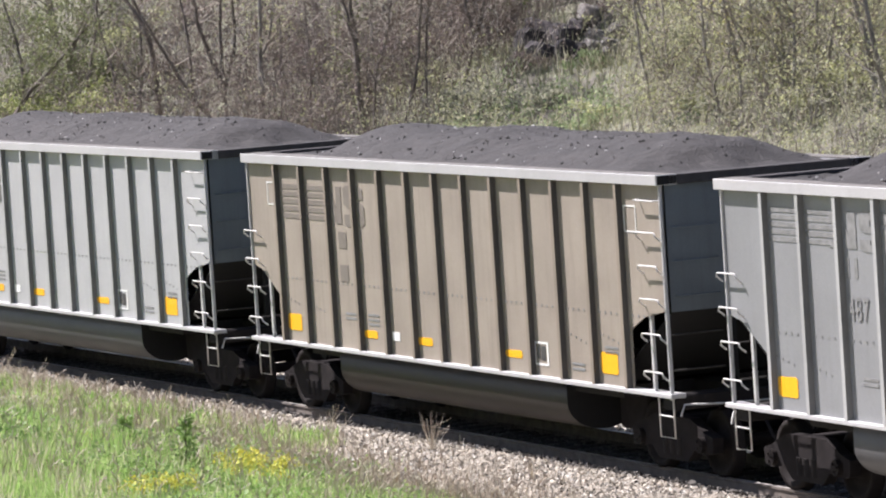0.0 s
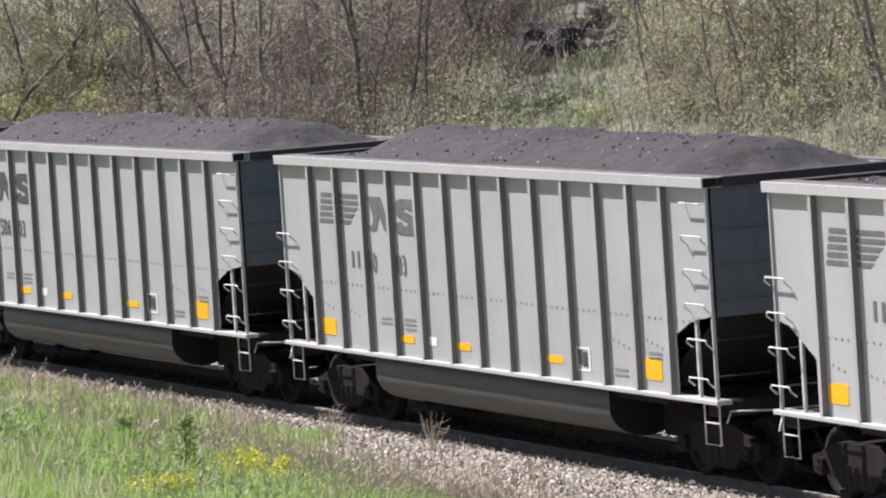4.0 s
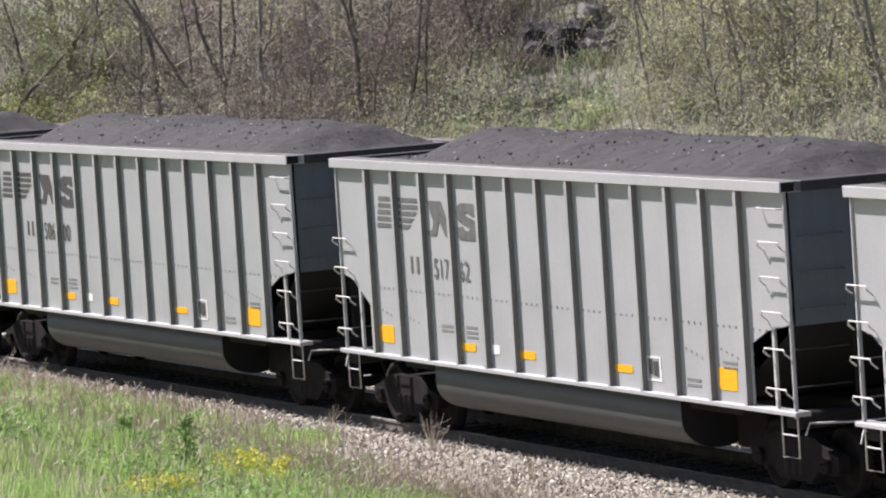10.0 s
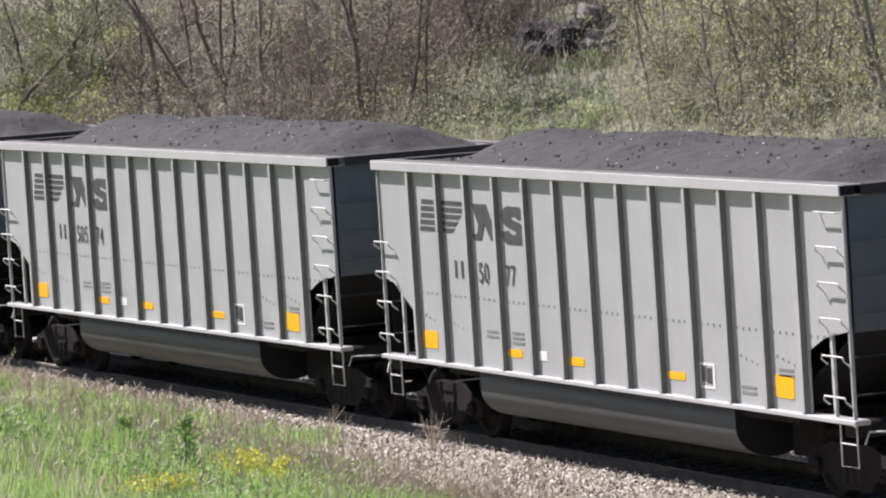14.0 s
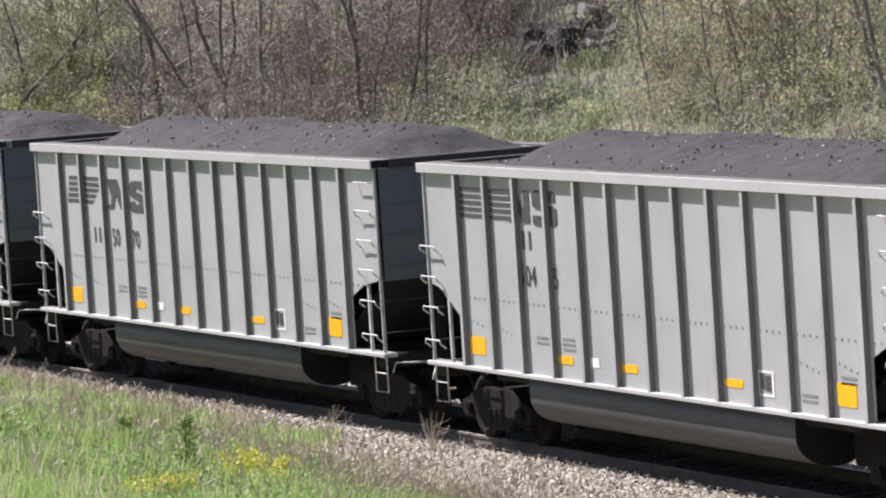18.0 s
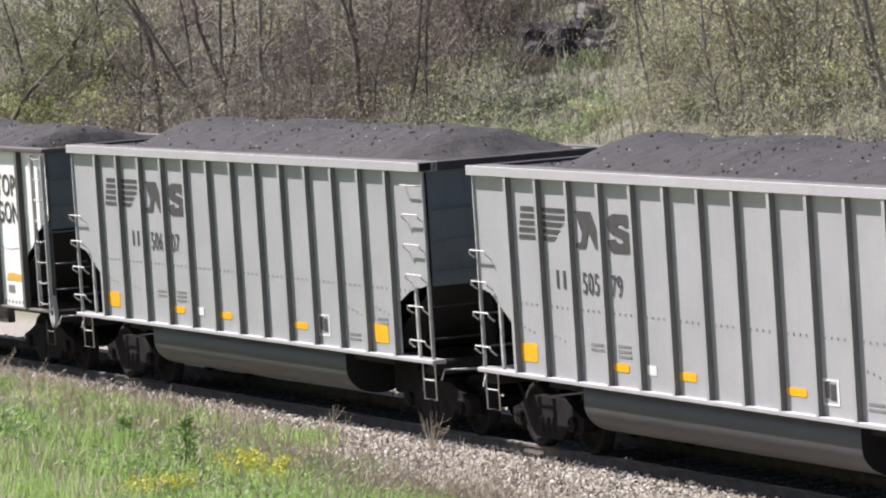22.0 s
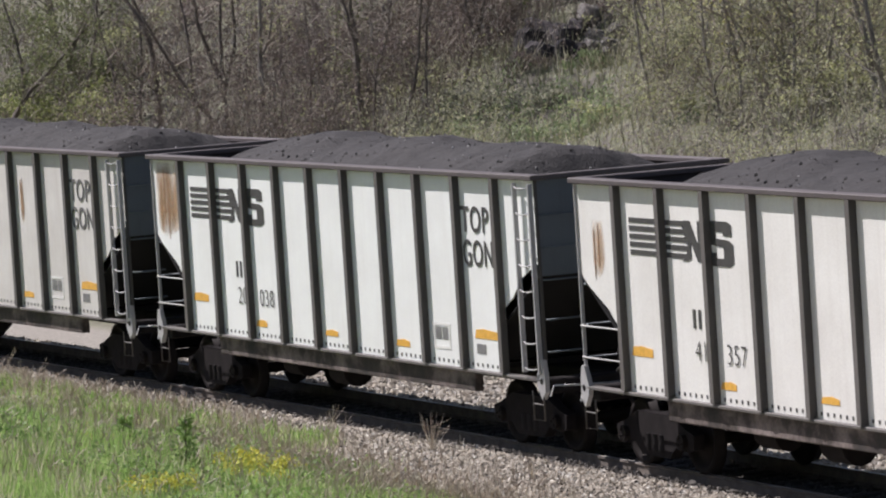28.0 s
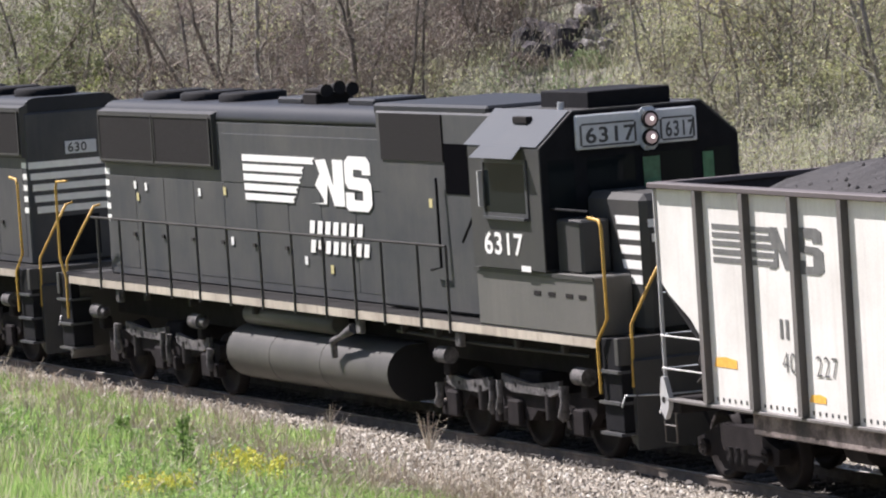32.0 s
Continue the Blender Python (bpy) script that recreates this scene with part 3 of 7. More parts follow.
def make_trees():
    grey = "bare grey-brown tree with a few spring buds on the bank"
    olive = "slender tree with sparse yellow-green spring leaves on the bank"
    green = "leafy spring-green tree on the bank"
    plan = [
        # bearing, distance, lean, height, radius, leaf, leaves, fork
        (505, 118, (0.1, 0), 5.0, 0.035, BUDS, 250, 0, grey), (715, 112.5, (0.12, 0), 6.5, 0.05, BUDS, 700, 0, grey), (760, 113, (-0.08, 0), 6.0, 0.045, BUDS, 900, 0, grey), (820, 114, (0.06, 0), 6.5, 0.055, BUDS, 900, 0, grey),
        (850, 115, (-0.1, 0), 7.0, 0.06, BUDS, 800, 0, grey), (960, 122, (0.05, 0), 6.0, 0.06, LEAFGREEN, 700, 0, green),
        (1312, 101, (-0.06, 0), 6.5, 0.05, OLIVE, 700, 0, olive),
        (1400, 100.5, (-0.12, 0), 7.0, 0.045, OLIVE, 300, 0, olive), (1200, 105, (-0.3, 0), 5.0, 0.04, OLIVE, 250, 0, olive), (1475, 99.3, (-0.22, 0), 6.0, 0.04, OLIVE, 300, 0, olive),
        (1445, 99, (0.08, 0), 6.0, 0.045, OLIVE, 600, 0, olive), (1225, 104, (0.05, 0), 6.0, 0.04, OLIVE, 600, 0, olive),
        (1120, 108, (0.1, 0), 5.0, 0.035, OLIVE, 350, 0, olive), (1590, 95, (-0.1, 0), 7.0, 0.07, OLIVE, 600, 0, olive),
        (-45, 129, (0.5, 0), 7.0, 0.1, LEAFGREEN, 900, 0, green), (30, 131, (-0.2, 0), 6.0, 0.07, LEAFGREEN, 1600, 0, green), (85, 130, (0.1, 0), 5.0, 0.06, LEAFGREEN, 1800, 0, green), (150, 128.5, (-0.1, 0), 5.5, 0.06, LEAFGREEN, 1800, 0, green),
        (205, 127, (0.15, 0), 5.0, 0.05, LEAFGREEN, 1300, 0, green), (245, 126, (0.0, 0), 6.0, 0.05, BUDS, 600, 0, grey), (430, 124, (0.1, 0), 7.0, 0.06, OLIVE, 500, 0, olive), (100, 140, (0, 0), 9, 0.12, BUDS, 900, 0, grey), (320, 136, (0.1, 0), 9, 0.12, BUDS, 900, 0, grey),
        (560, 128, (0.05, 0), 9, 0.12, BUDS, 900, 0, grey), (760, 124, (-0.05, 0), 8.5, 0.1, BUDS, 900, 0, grey), (1180, 114, (0.02, 0), 8, 0.1, OLIVE, 900, 0, olive), (1480, 106, (0.05, 0), 8, 0.09, OLIVE, 900, 0, olive),
    ]
    for k, (px, y, lean, h, r, leaf, n, fork, label) in enumerate(plan):
        tree("tree", label, at(px, y), y, lean, h, r, leaf, n, 40 + k, fork)


make_trees()


def limbed_tree(label, y, limbs, leaf, count, seed, bark):
    """Tree with its main limbs given as bearings and rises; thin side shoots and leaves grow along them."""
    rnd = random.Random(seed)
    spot = lambda px, py: Vector((at(px, y), 0, CAM_Z + y * math.tan(radians(PITCH) - (py - 441) / 8808)))
    x0 = at(limbs[0][1][0][0], y)
    base = Vector((x0, 0, float(ground_z(x0, y)) - 0.15))
    top = thing("tree", label, "tree")
    top.location = (x0, y, base.z)
    tips = []
    for n, (r, path) in enumerate(limbs):
        pts = [spot(*q) - base for q in path]
        if n == 0 and pts[0].z > 0.2:
            pts.insert(0, Vector((pts[0].x * 0.3, 0, 0)))
        far = pts[-1] + (pts[-1] - pts[-2]).normalized() * rnd.uniform(1.4, 2.2) if path[-1][1] < 40 else None
        if far is not None:
            pts.append(far)
        for i in range(1, len(pts)):
            pts[i].y = pts[i - 1].y + rnd.gauss(0, 0.08)
        fine = []
        for a, b in zip(pts, pts[1:]):
            fine += [a, a.lerp(b, 0.5) + Vector((rnd.gauss(0, 0.012), 0, 0))]
        fine.append(pts[-1])
        m = len(fine)
        rad = [r * (1.12 - 0.75 * i / (m - 1)) for i in range(m)]
        part("trunk" if n == 0 else "limb", Build().tube(fine, rad, 8, True, False), bark, top)
        for k in range(int(5 + m * 1.6)):
            i = rnd.randrange(m // 4, m)
            p = fine[i]
            ang = rnd.uniform(0, 6.283)
            out = Vector((math.cos(ang), math.sin(ang), rnd.uniform(0.3, 1.2))).normalized()
            ll = rnd.uniform(0.4, 1.3)
            q = p + out * ll
            tips.append((p, q, 0.014))
            for _ in range(5):
                a = p.lerp(q, rnd.uniform(0.3, 1.0))
                t = (out + Vector((rnd.gauss(0, 0.6), rnd.gauss(0, 0.6), rnd.gauss(0.3, 0.4)))).normalized()
                tips.append((a, a + t * ll * rnd.uniform(0.2, 0.5), 0.007))
    p0, p1 = np.array([tuple(a) for a, _, _ in tips]), np.array([tuple(b) for _, b, _ in tips])
    rr = np.array([c for _, _, c in tips])
    part("twig_spray", mesh_np("twig_spray", *sticks(p0, p1, rr, rr * 0.4), TWIG), TWIG, top)["kind"] = "stuff"
    g = np.random.default_rng(seed)
    i = g.integers(0, len(p0), count)
    c = p0[i] + (p1[i] - p0[i]) * g.uniform(0.2, 1.1, (count, 1)) + g.normal(0, 0.06, (count, 3))
    part("foliage", mesh_np("foliage", *leaves(c, g.uniform(0.022, 0.048, count)), leaf), leaf, top)["kind"] = "stuff"


def make_limbed_trees():
    bare = "bare grey-brown forked tree on the bank"
    thin = "thin leaning bare tree on the bank"
    pale = "pale slender tree with sparse yellow-green leaves on the bank"
    plan = [
        (bare, 121, ((0.095, ((402, 245), (401, 200), (399, 148))), (0.06, ((398, 150), (392, 122), (389, 60), (390, 0))), (0.055, ((400, 150), (406, 122), (415, 90), (416, 40), (412, 0))),
                     (0.06, ((397, 152), (380, 120), (365, 80), (351, 45), (343, 0)))), BUDS, 450, BARK),
        (thin, 122, ((0.055, ((396, 240), (372, 208), (350, 184), (318, 138), (295, 100), (270, 60), (246, 20), (236, -5))),), BUDS, 220, BARK),
        (bare, 124, ((0.085, ((284, 220), (278, 165), (271, 105), (263, 70), (250, 38), (222, 0))), (0.026, ((277, 162), (256, 148), (228, 128), (190, 108)))), BUDS, 300, BARK),
        (thin, 123, ((0.055, ((351, 225), (343, 180), (340, 130), (331, 62), (325, 30), (318, 0))),), BUDS, 200, BARK),
        (bare, 119, ((0.085, ((466, 245), (464, 150), (461, 90), (460, 0))), (0.03, ((462, 105), (476, 70), (482, 20)))), OLIVE, 350, BARK_PALE),
        ("dark-trunked ivy-clad tree on the bank", 114, ((0.09, ((648, 235), (640, 190), (634, 150), (632, 110), (628, 72), (617, 40), (606, 5))), (0.06, ((630, 76), (624, 40), (620, 0)))), LEAFGREEN, 500, BARK),
        (thin, 113.5, ((0.034, ((664, 235), (664, 170), (668, 120), (682, 78), (690, 20))),), BUDS, 250, BARK),
        (thin, 116, ((0.028, ((580, 235), (588, 160), (594, 110), (598, 30))),), OLIVE, 220, BARK_PALE),
        (thin, 117, ((0.026, ((551, 230), (550, 150), (548, 90), (540, 10))),), BUDS, 220, BARK),
        (pale, 103.5, ((0.045, ((1184, 268), (1164, 228), (1152, 190), (1146, 150), (1132, 90), (1122, 10))),), OLIVE, 400, BARK_PALE),
        (pale, 104.5, ((0.034, ((1206, 262), (1194, 215), (1184, 180), (1180, 110), (1172, 20))),), OLIVE, 300, BARK_PALE),
        (pale, 101.5, ((0.045, ((1286, 268), (1275, 215), (1262, 150), (1250, 100), (1244, 50), (1240, 0))), (0.025, ((1262, 150), (1290, 100), (1296, 40)))), OLIVE, 500, BARK_PALE),
        (pale, 100.5, ((0.032, ((1350, 262), (1347, 150), (1326, 100), (1306, 60), (1288, 15))),), LIME, 350, BARK_PALE),
        (pale, 99.6, ((0.042, ((1385, 262), (1381, 205), (1386, 150), (1388, 100), (1384, 62), (1379, 20))), (0.026, ((1387, 105), (1372, 84), (1358, 40))), (0.024, ((1387, 110), (1400, 84), (1416, 40)))), OLIVE, 450, BARK_PALE),
        (pale, 99.4, ((0.042, ((1386, 262), (1395, 212), (1402, 180), (1405, 120), (1404, 50), (1405, 0))), (0.022, ((1402, 175), (1425, 130), (1436, 90)))), OLIVE, 400, BARK_PALE),
        (pale, 99.8, ((0.036, ((1381, 262), (1371, 215), (1361, 170), (1352, 130), (1336, 90), (1330, 20))),), OLIVE, 350, BARK_PALE),
        (pale, 98.5, ((0.03, ((1438, 262), (1437, 205), (1440, 150), (1462, 80), (1475, 20))),), OLIVE, 300, BARK_PALE),
        ("leaning grey tree with sparse young leaves on the bank", 96.5, ((0.075, ((1572, 268), (1557, 195), (1543, 120), (1530, 60), (1516, 15), (1508, -5))), (0.026, ((1548, 150), (1530, 110), (1528, 70)))), OLIVE, 450, BARK_PALE),
        (pale, 97.5, ((0.042, ((1534, 262), (1518, 218), (1502, 195), (1496, 120), (1484, 30))),), OLIVE, 350, BARK_PALE),
        (pale, 98, ((0.034, ((1548, 240), (1534, 168), (1520, 140), (1506, 112), (1492, 40))),), OLIVE, 300, BARK_PALE),
    ]
    for k, (label, y, limbs, leaf, n, bark) in enumerate(plan):
        limbed_tree(label, y, limbs, leaf, n, 500 + k, bark)


make_limbed_trees()


def in_clearing(x, y):
    """The open grassy strip below the rocks, where no thicket grows."""
    b = 784 + 8808 * x / y
    wob = 18 * np.sin(y * 1.3) + 10 * np.sin(y * 3.1)
    return (b > 885 + wob) & (b < 1092 + wob) & (y < 115.3) & (np.sin(x * 91.7 + y * 57.3) > -0.6)


def undergrowth(name, label, s0, s1, w0, w1, n, leaf, nl, tall, seed, leaf_size=0.042):
    """Thicket of thin stems with side twigs; small leaves on them."""
    g = np.random.default_rng(seed)
    s, w = g.uniform(s0, s1, n), g.uniform(w0, w1, n)
    b = sw_points(s, w, -0.05)
    b = b[~in_clearing(b[:, 0], b[:, 1])]
    n = len(b)
    h = g.uniform(0.5, 1.0, n) * tall
    d = np.stack([g.normal(0, 0.16, n), g.normal(0, 0.16, n), np.ones(n)], 1)
    mid = b + d * (h * 0.5)[:, None]
    d2 = d + np.stack([g.normal(0, 0.15, n), g.normal(0, 0.15, n), np.zeros(n)], 1)
    tip = mid + d2 * (h * 0.5)[:, None]
    r = g.uniform(0.005, 0.014, n)
    sets = [sticks(b, mid, r, r * 0.7), sticks(mid, tip, r * 0.7, r * 0.3)]
    ends = [tip]
    for k in range(6):
        f = g.uniform(0.15, 0.95, (n, 1))
        p = np.where(f < 0.5, b + (mid - b) * f * 2, mid + (tip - mid) * (f * 2 - 1))
        a = g.uniform(0, 6.283, n)
        q = p + np.stack([np.cos(a), np.sin(a), g.uniform(0.4, 1.6, n)], 1) * (h * g.uniform(0.08, 0.24, n))[:, None]
        sets.append(sticks(p, q, np.full(n, 0.006), np.full(n, 0.0025)))
        ends.append(q)
    ob = stuff(name, joined(sets), TWIG, label, "brush")
    ends = np.concatenate(ends)
    for m, (mat, share) in enumerate(leaf):
        k = int(nl * share)
        hubs = ends[g.integers(0, len(ends), max(6, k // 420))]
        c = hubs[g.integers(0, len(hubs), k)] + g.normal(0, 1, (k, 3)) * np.array([0.5, 0.5, 0.42])
        loose = g.uniform(0, 1, k) < 0.3
        c[loose] = ends[g.integers(0, len(ends), int(loose.sum()))] + g.normal(0, 0.09, (int(loose.sum()), 3))
        c[:, 2] = np.maximum(c[:, 2], ground_z(c[:, 0], c[:, 1]) + 0.03)
        c = c[~in_clearing(c[:, 0], c[:, 1])]
        lf = part("foliage", mesh_np("foliage", *leaves(c, g.uniform(leaf_size * 0.4, leaf_size, len(c))), mat), mat, ob)
        lf["kind"] = "stuff"
    return ob


undergrowth("undergrowth", "spring-green thicket of thin stems and small leaves", -78, -58, -24, -12, 600, ((LEAFGREEN, 0.45), (BUDS, 0.35), (OLIVE, 0.2)), 30000, 2.2, 1)
undergrowth("undergrowth", "dark mauve-brown thicket of bare twigs", -49, -38, -24, -13, 800, ((BUDS, 0.75), (MAUVE, 0.25)), 34000, 2.5, 5)
undergrowth("undergrowth", "grey-brown thicket of bare stems with few buds", -60, -34, -25, -12, 1100, ((BUDS, 0.6), (GREYGREEN, 0.2), (MAUVE, 0.3), (OLIVE, 0.12)), 40000, 2.2, 2)
undergrowth("undergrowth", "yellow-green thicket of thin saplings", -34, -14, -23, -11.5, 900, ((OLIVE, 0.6), (GREYGREEN, 0.6), (MAUVE, 0.12)), 92000, 2.3, 3, 0.032)


def shrub(px, y, up, rx, rz, n, mat, seed, label):
    """Loose soft-edged shrub: a fan of thin stems under clustered leaves."""
    g = np.random.default_rng(seed)
    x = at(px, y)
    top = thing("shrub", label, "shrub", "shrubs on the bank")
    top.location = (x, y, float(ground_z(x, y)) - 0.05)
    k = 16
    b = np.stack([g.normal(0, rx * 0.25, k), g.normal(0, rx * 0.25, k), np.zeros(k)], 1)
    t = np.stack([g.normal(0, rx * 0.6, k), g.normal(0, rx * 0.5, k), up + rz * g.uniform(-0.3, 0.9, k)], 1)
    part("stem_tuft", mesh_np("stem_tuft", *sticks(b, t, np.full(k, 0.014), np.full(k, 0.005)), TWIG), TWIG, top)["kind"] = "stuff"
    m = max(7, n // 90)
    hub = g.normal(0, 1, (m, 3)) * np.array([rx * 0.55, rx * 0.45, rz * 0.5])
    c = hub[g.integers(0, m, n)] + g.normal(0, 1, (n, 3)) * np.array([rx * 0.2, rx * 0.2, rz * 0.2])
    c[:, 2] = np.maximum(c[:, 2] + up, 0.03)
    part("foliage", mesh_np("foliage", *leaves(c, g.uniform(0.025, 0.06, n)), mat), mat, top)["kind"] = "stuff"


def make_shrubs():
    fresh = "soft fresh-green shrub in young leaf on the bank"
    lime = "yellow-green shrub in first leaf on the bank"
    brown = "grey-brown leafless shrub on the bank"
    plan = [
        # bearing, distance, height of the crown, half width, half height, leaves, leaf, label
        (20, 139, 1.6, 1.0, 0.9, 1100, GREYGREEN, fresh), (90, 129.6, 0.85, 0.9, 0.55, 3400, YOUNGLEAF, lime), (160, 128.0, 0.75, 0.75, 0.5, 2800, YOUNGLEAF, lime), (30, 131.5, 0.9, 0.8, 0.5, 2000, YOUNGLEAF, lime), (205, 127.0, 0.5, 0.5, 0.35, 1200, YOUNGLEAF, lime), (75, 137, 1.1, 1.0, 0.8, 1500, FRESHLEAF, fresh), (125, 134, 1.0, 0.9, 0.7, 1500, FRESHLEAF, fresh), (170, 131, 0.9, 0.8, 0.6, 1300, LEAFGREEN, fresh), (210, 129, 0.8, 0.7, 0.5, 1100, FRESHLEAF, fresh),
        (60, 133, 0.8, 0.9, 0.6, 1100, LEAFGREEN, fresh), (115, 131, 0.6, 0.8, 0.45, 900, FRESHLEAF, lime), (15, 134, 0.7, 0.8, 0.6, 900, FRESHLEAF, fresh), (150, 141, 2.0, 1.0, 0.9, 1300, FRESHLEAF, lime), (235, 132, 1.2, 0.7, 0.7, 700, OLIVE, lime),
        (300, 128, 0.7, 1.0, 0.5, 900, BUDS, brown), (340, 133, 1.0, 1.2, 0.8, 1100, MAUVE, brown), (425, 126, 0.6, 0.8, 0.5, 600, MAUVE, brown), (478, 125, 1.3, 0.7, 0.6, 800, OLIVE, lime), (520, 122, 0.7, 0.8, 0.5, 700, BUDS, brown), (580, 121, 0.8, 0.9, 0.6, 700, MAUVE, brown),
        (610, 126, 1.5, 0.9, 0.8, 800, OLIVE, lime), (655, 118, 0.8, 0.8, 0.5, 700, LEAFGREEN, fresh), (700, 120, 1.0, 0.9, 0.7, 1100, BUDS, brown), (745, 117, 0.8, 0.9, 0.6, 1200, MAUVE, brown), (790, 119, 1.2, 0.9, 0.7, 1200, BUDS, brown), (835, 116.5, 0.9, 0.8, 0.6, 1000, MAUVE, brown), (770, 114.5, 0.6, 0.7, 0.4, 600, OLIVE, lime),
        (930, 118.2, 0.8, 0.8, 0.5, 1100, FRESHLEAF, fresh), (880, 117, 0.8, 0.7, 0.6, 1500, BUDS, brown), (915, 112.6, 0.3, 0.6, 0.25, 500, BUDS, brown), (960, 112.3, 0.2, 0.5, 0.2, 250, MAUVE, brown), (1090, 115.2, 0.6, 0.6, 0.4, 700, MAUVE, brown), (850, 112, 0.4, 0.7, 0.35, 700, GREYGREEN, lime), (960, 110.5, 0.3, 0.8, 0.25, 500, GREYGREEN, lime), (1080, 107, 0.3, 0.7, 0.3, 500, OLIVE, lime), (985, 119, 1.1, 0.7, 0.6, 1100, FRESHLEAF, fresh), (1040, 111.6, 0.2, 0.5, 0.22, 320, VIVID, "vivid green herb clump below the rocks"), (1065, 111, 0.2, 0.5, 0.22, 260, VIVID, "vivid green herb clump below the rocks"), (1130, 117, 1.0, 0.8, 0.6, 900, LEAFGREEN, fresh),
        (1165, 107.5, 0.7, 0.8, 0.5, 700, GREYGREEN, lime), (1215, 110, 1.4, 0.8, 0.7, 900, OLIVE, lime), (1225, 103.5, 0.45, 0.7, 0.35, 700, OLIVE, lime), (1290, 107, 1.3, 0.9, 0.7, 900, OLIVE, lime), (1300, 102, 0.5, 0.8, 0.4, 700, GREYGREEN, lime), (1345, 109, 1.6, 0.8, 0.6, 800, LIME, lime),
        (1420, 105, 1.2, 0.9, 0.7, 900, GREYGREEN, lime), (1440, 100, 0.5, 0.8, 0.4, 700, OLIVE, lime), (1500, 103.5, 1.4, 0.9, 0.7, 900, OLIVE, lime), (1530, 98, 0.6, 0.8, 0.5, 600, OLIVE, lime), (1480, 98.5, 0.4, 0.7, 0.35, 600, GREYGREEN, lime), (1555, 102, 1.7, 0.8, 0.7, 700, LIME, lime), (1380, 103.2, 0.5, 0.7, 0.4, 600, MAUVE, brown),
    ]
    for k, (px, y, up, rx, rz, n, mat, label) in enumerate(plan):
        shrub(px, y, up, rx, rz, n, mat, 300 + k, label)


make_shrubs()


def slope_grass():
    n = 12000
    s, w = rng.uniform(-46, -14, n), rng.uniform(-20.5, -13, n)
    ok = (s < -28) | (rng.uniform(0, 1, n) < 0.45)
    s, w = s[ok], w[ok]
    n = len(s)
    b = sw_points(s, w, -0.03)
    t = b + np.stack([rng.normal(0, 0.12, n), rng.normal(0, 0.12, n), rng.uniform(0.2, 0.6, n)], 1)
    stuff("bank_grass", blades(b, t, rng.uniform(0.008, 0.018, n)), islands("pale_bank_grass", [(0.0, (0.16, 0.17, 0.095)), (0.5, (0.28, 0.285, 0.17)), (0.85, (0.42, 0.4, 0.28)), (1.0, (0.6, 0.56, 0.45))], 0.8, 0.3), "pale tufted grass on the bank", "grass")
    n = 3600
    k = rng.integers(0, 26, n)
    hs, hw = rng.normal(-32.6, 2.3, 26), rng.uniform(-17.5, -15.4, 26)
    s, w = hs[k] + rng.normal(0, 0.35, n), hw[k] + rng.normal(0, 0.2, n)
    c = sw_points(s, w) + np.stack([np.zeros(n), np.zeros(n), rng.uniform(0, 0.45, n)], 1)
    stuff("bank_herb", leaves(c, rng.uniform(0.025, 0.055, n)), VIVID, "spring green herbs below the rocks", "plants")


slope_grass()


def boulder(x, y, z, sx, sy, sz, seed, label, mat):
    bm = bmesh.new()
    bmesh.ops.create_icosphere(bm, subdivisions=3, radius=1.0)
    for v in bm.verts:
        p = v.co.copy()
        k = 1 + 0.28 * noise.noise(p * 1.3 + Vector((seed, 0, 0))) + 0.12 * noise.noise(p * 3.7 + Vector((0, seed, 0)))
        q = p * k
        q = Vector((max(-0.8, min(0.8, q.x)), max(-0.8, min(0.8, q.y)), max(-0.75, min(0.72, q.z))))
        v.co = Vector((q.x * sx, q.y * sy, q.z * sz))
    me = bpy.data.meshes.new("boulder")
    bm.to_mesh(me)
    bm.free()
    me.materials.append(mat)
    ob = new("boulder", me)
    ob.location = (x, y, z)
    ob.rotation_euler = (0.2 * math.sin(seed), 0.25 * math.cos(seed), seed)
    return tagged(ob, label, "rock", "rock outcrop on the bank")


def outcrop():
    """Broken ledge; its dark rocks carry the shade of the hollow in their colour."""
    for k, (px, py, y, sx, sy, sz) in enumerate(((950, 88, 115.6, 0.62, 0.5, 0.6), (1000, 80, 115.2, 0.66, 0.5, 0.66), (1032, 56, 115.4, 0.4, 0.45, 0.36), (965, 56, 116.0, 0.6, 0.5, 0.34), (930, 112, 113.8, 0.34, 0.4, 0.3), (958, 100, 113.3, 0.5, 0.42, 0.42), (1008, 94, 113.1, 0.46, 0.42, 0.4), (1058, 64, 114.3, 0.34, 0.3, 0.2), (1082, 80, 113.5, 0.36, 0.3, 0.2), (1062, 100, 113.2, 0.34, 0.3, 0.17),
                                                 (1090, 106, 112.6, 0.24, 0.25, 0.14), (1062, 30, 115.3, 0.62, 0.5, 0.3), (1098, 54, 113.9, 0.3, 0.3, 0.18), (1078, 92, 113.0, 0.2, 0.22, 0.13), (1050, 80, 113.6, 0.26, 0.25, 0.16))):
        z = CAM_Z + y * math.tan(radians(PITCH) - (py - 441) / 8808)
        boulder(at(px, y), y, z, sx, sy, sz, k * 1.7 + 0.4, "ledge rock coloured dark for the shaded hollow in the bank" if k < 7 else "angular grey boulder half sunk in the bank", DARKROCK if k < 7 else ROCK)


outcrop()


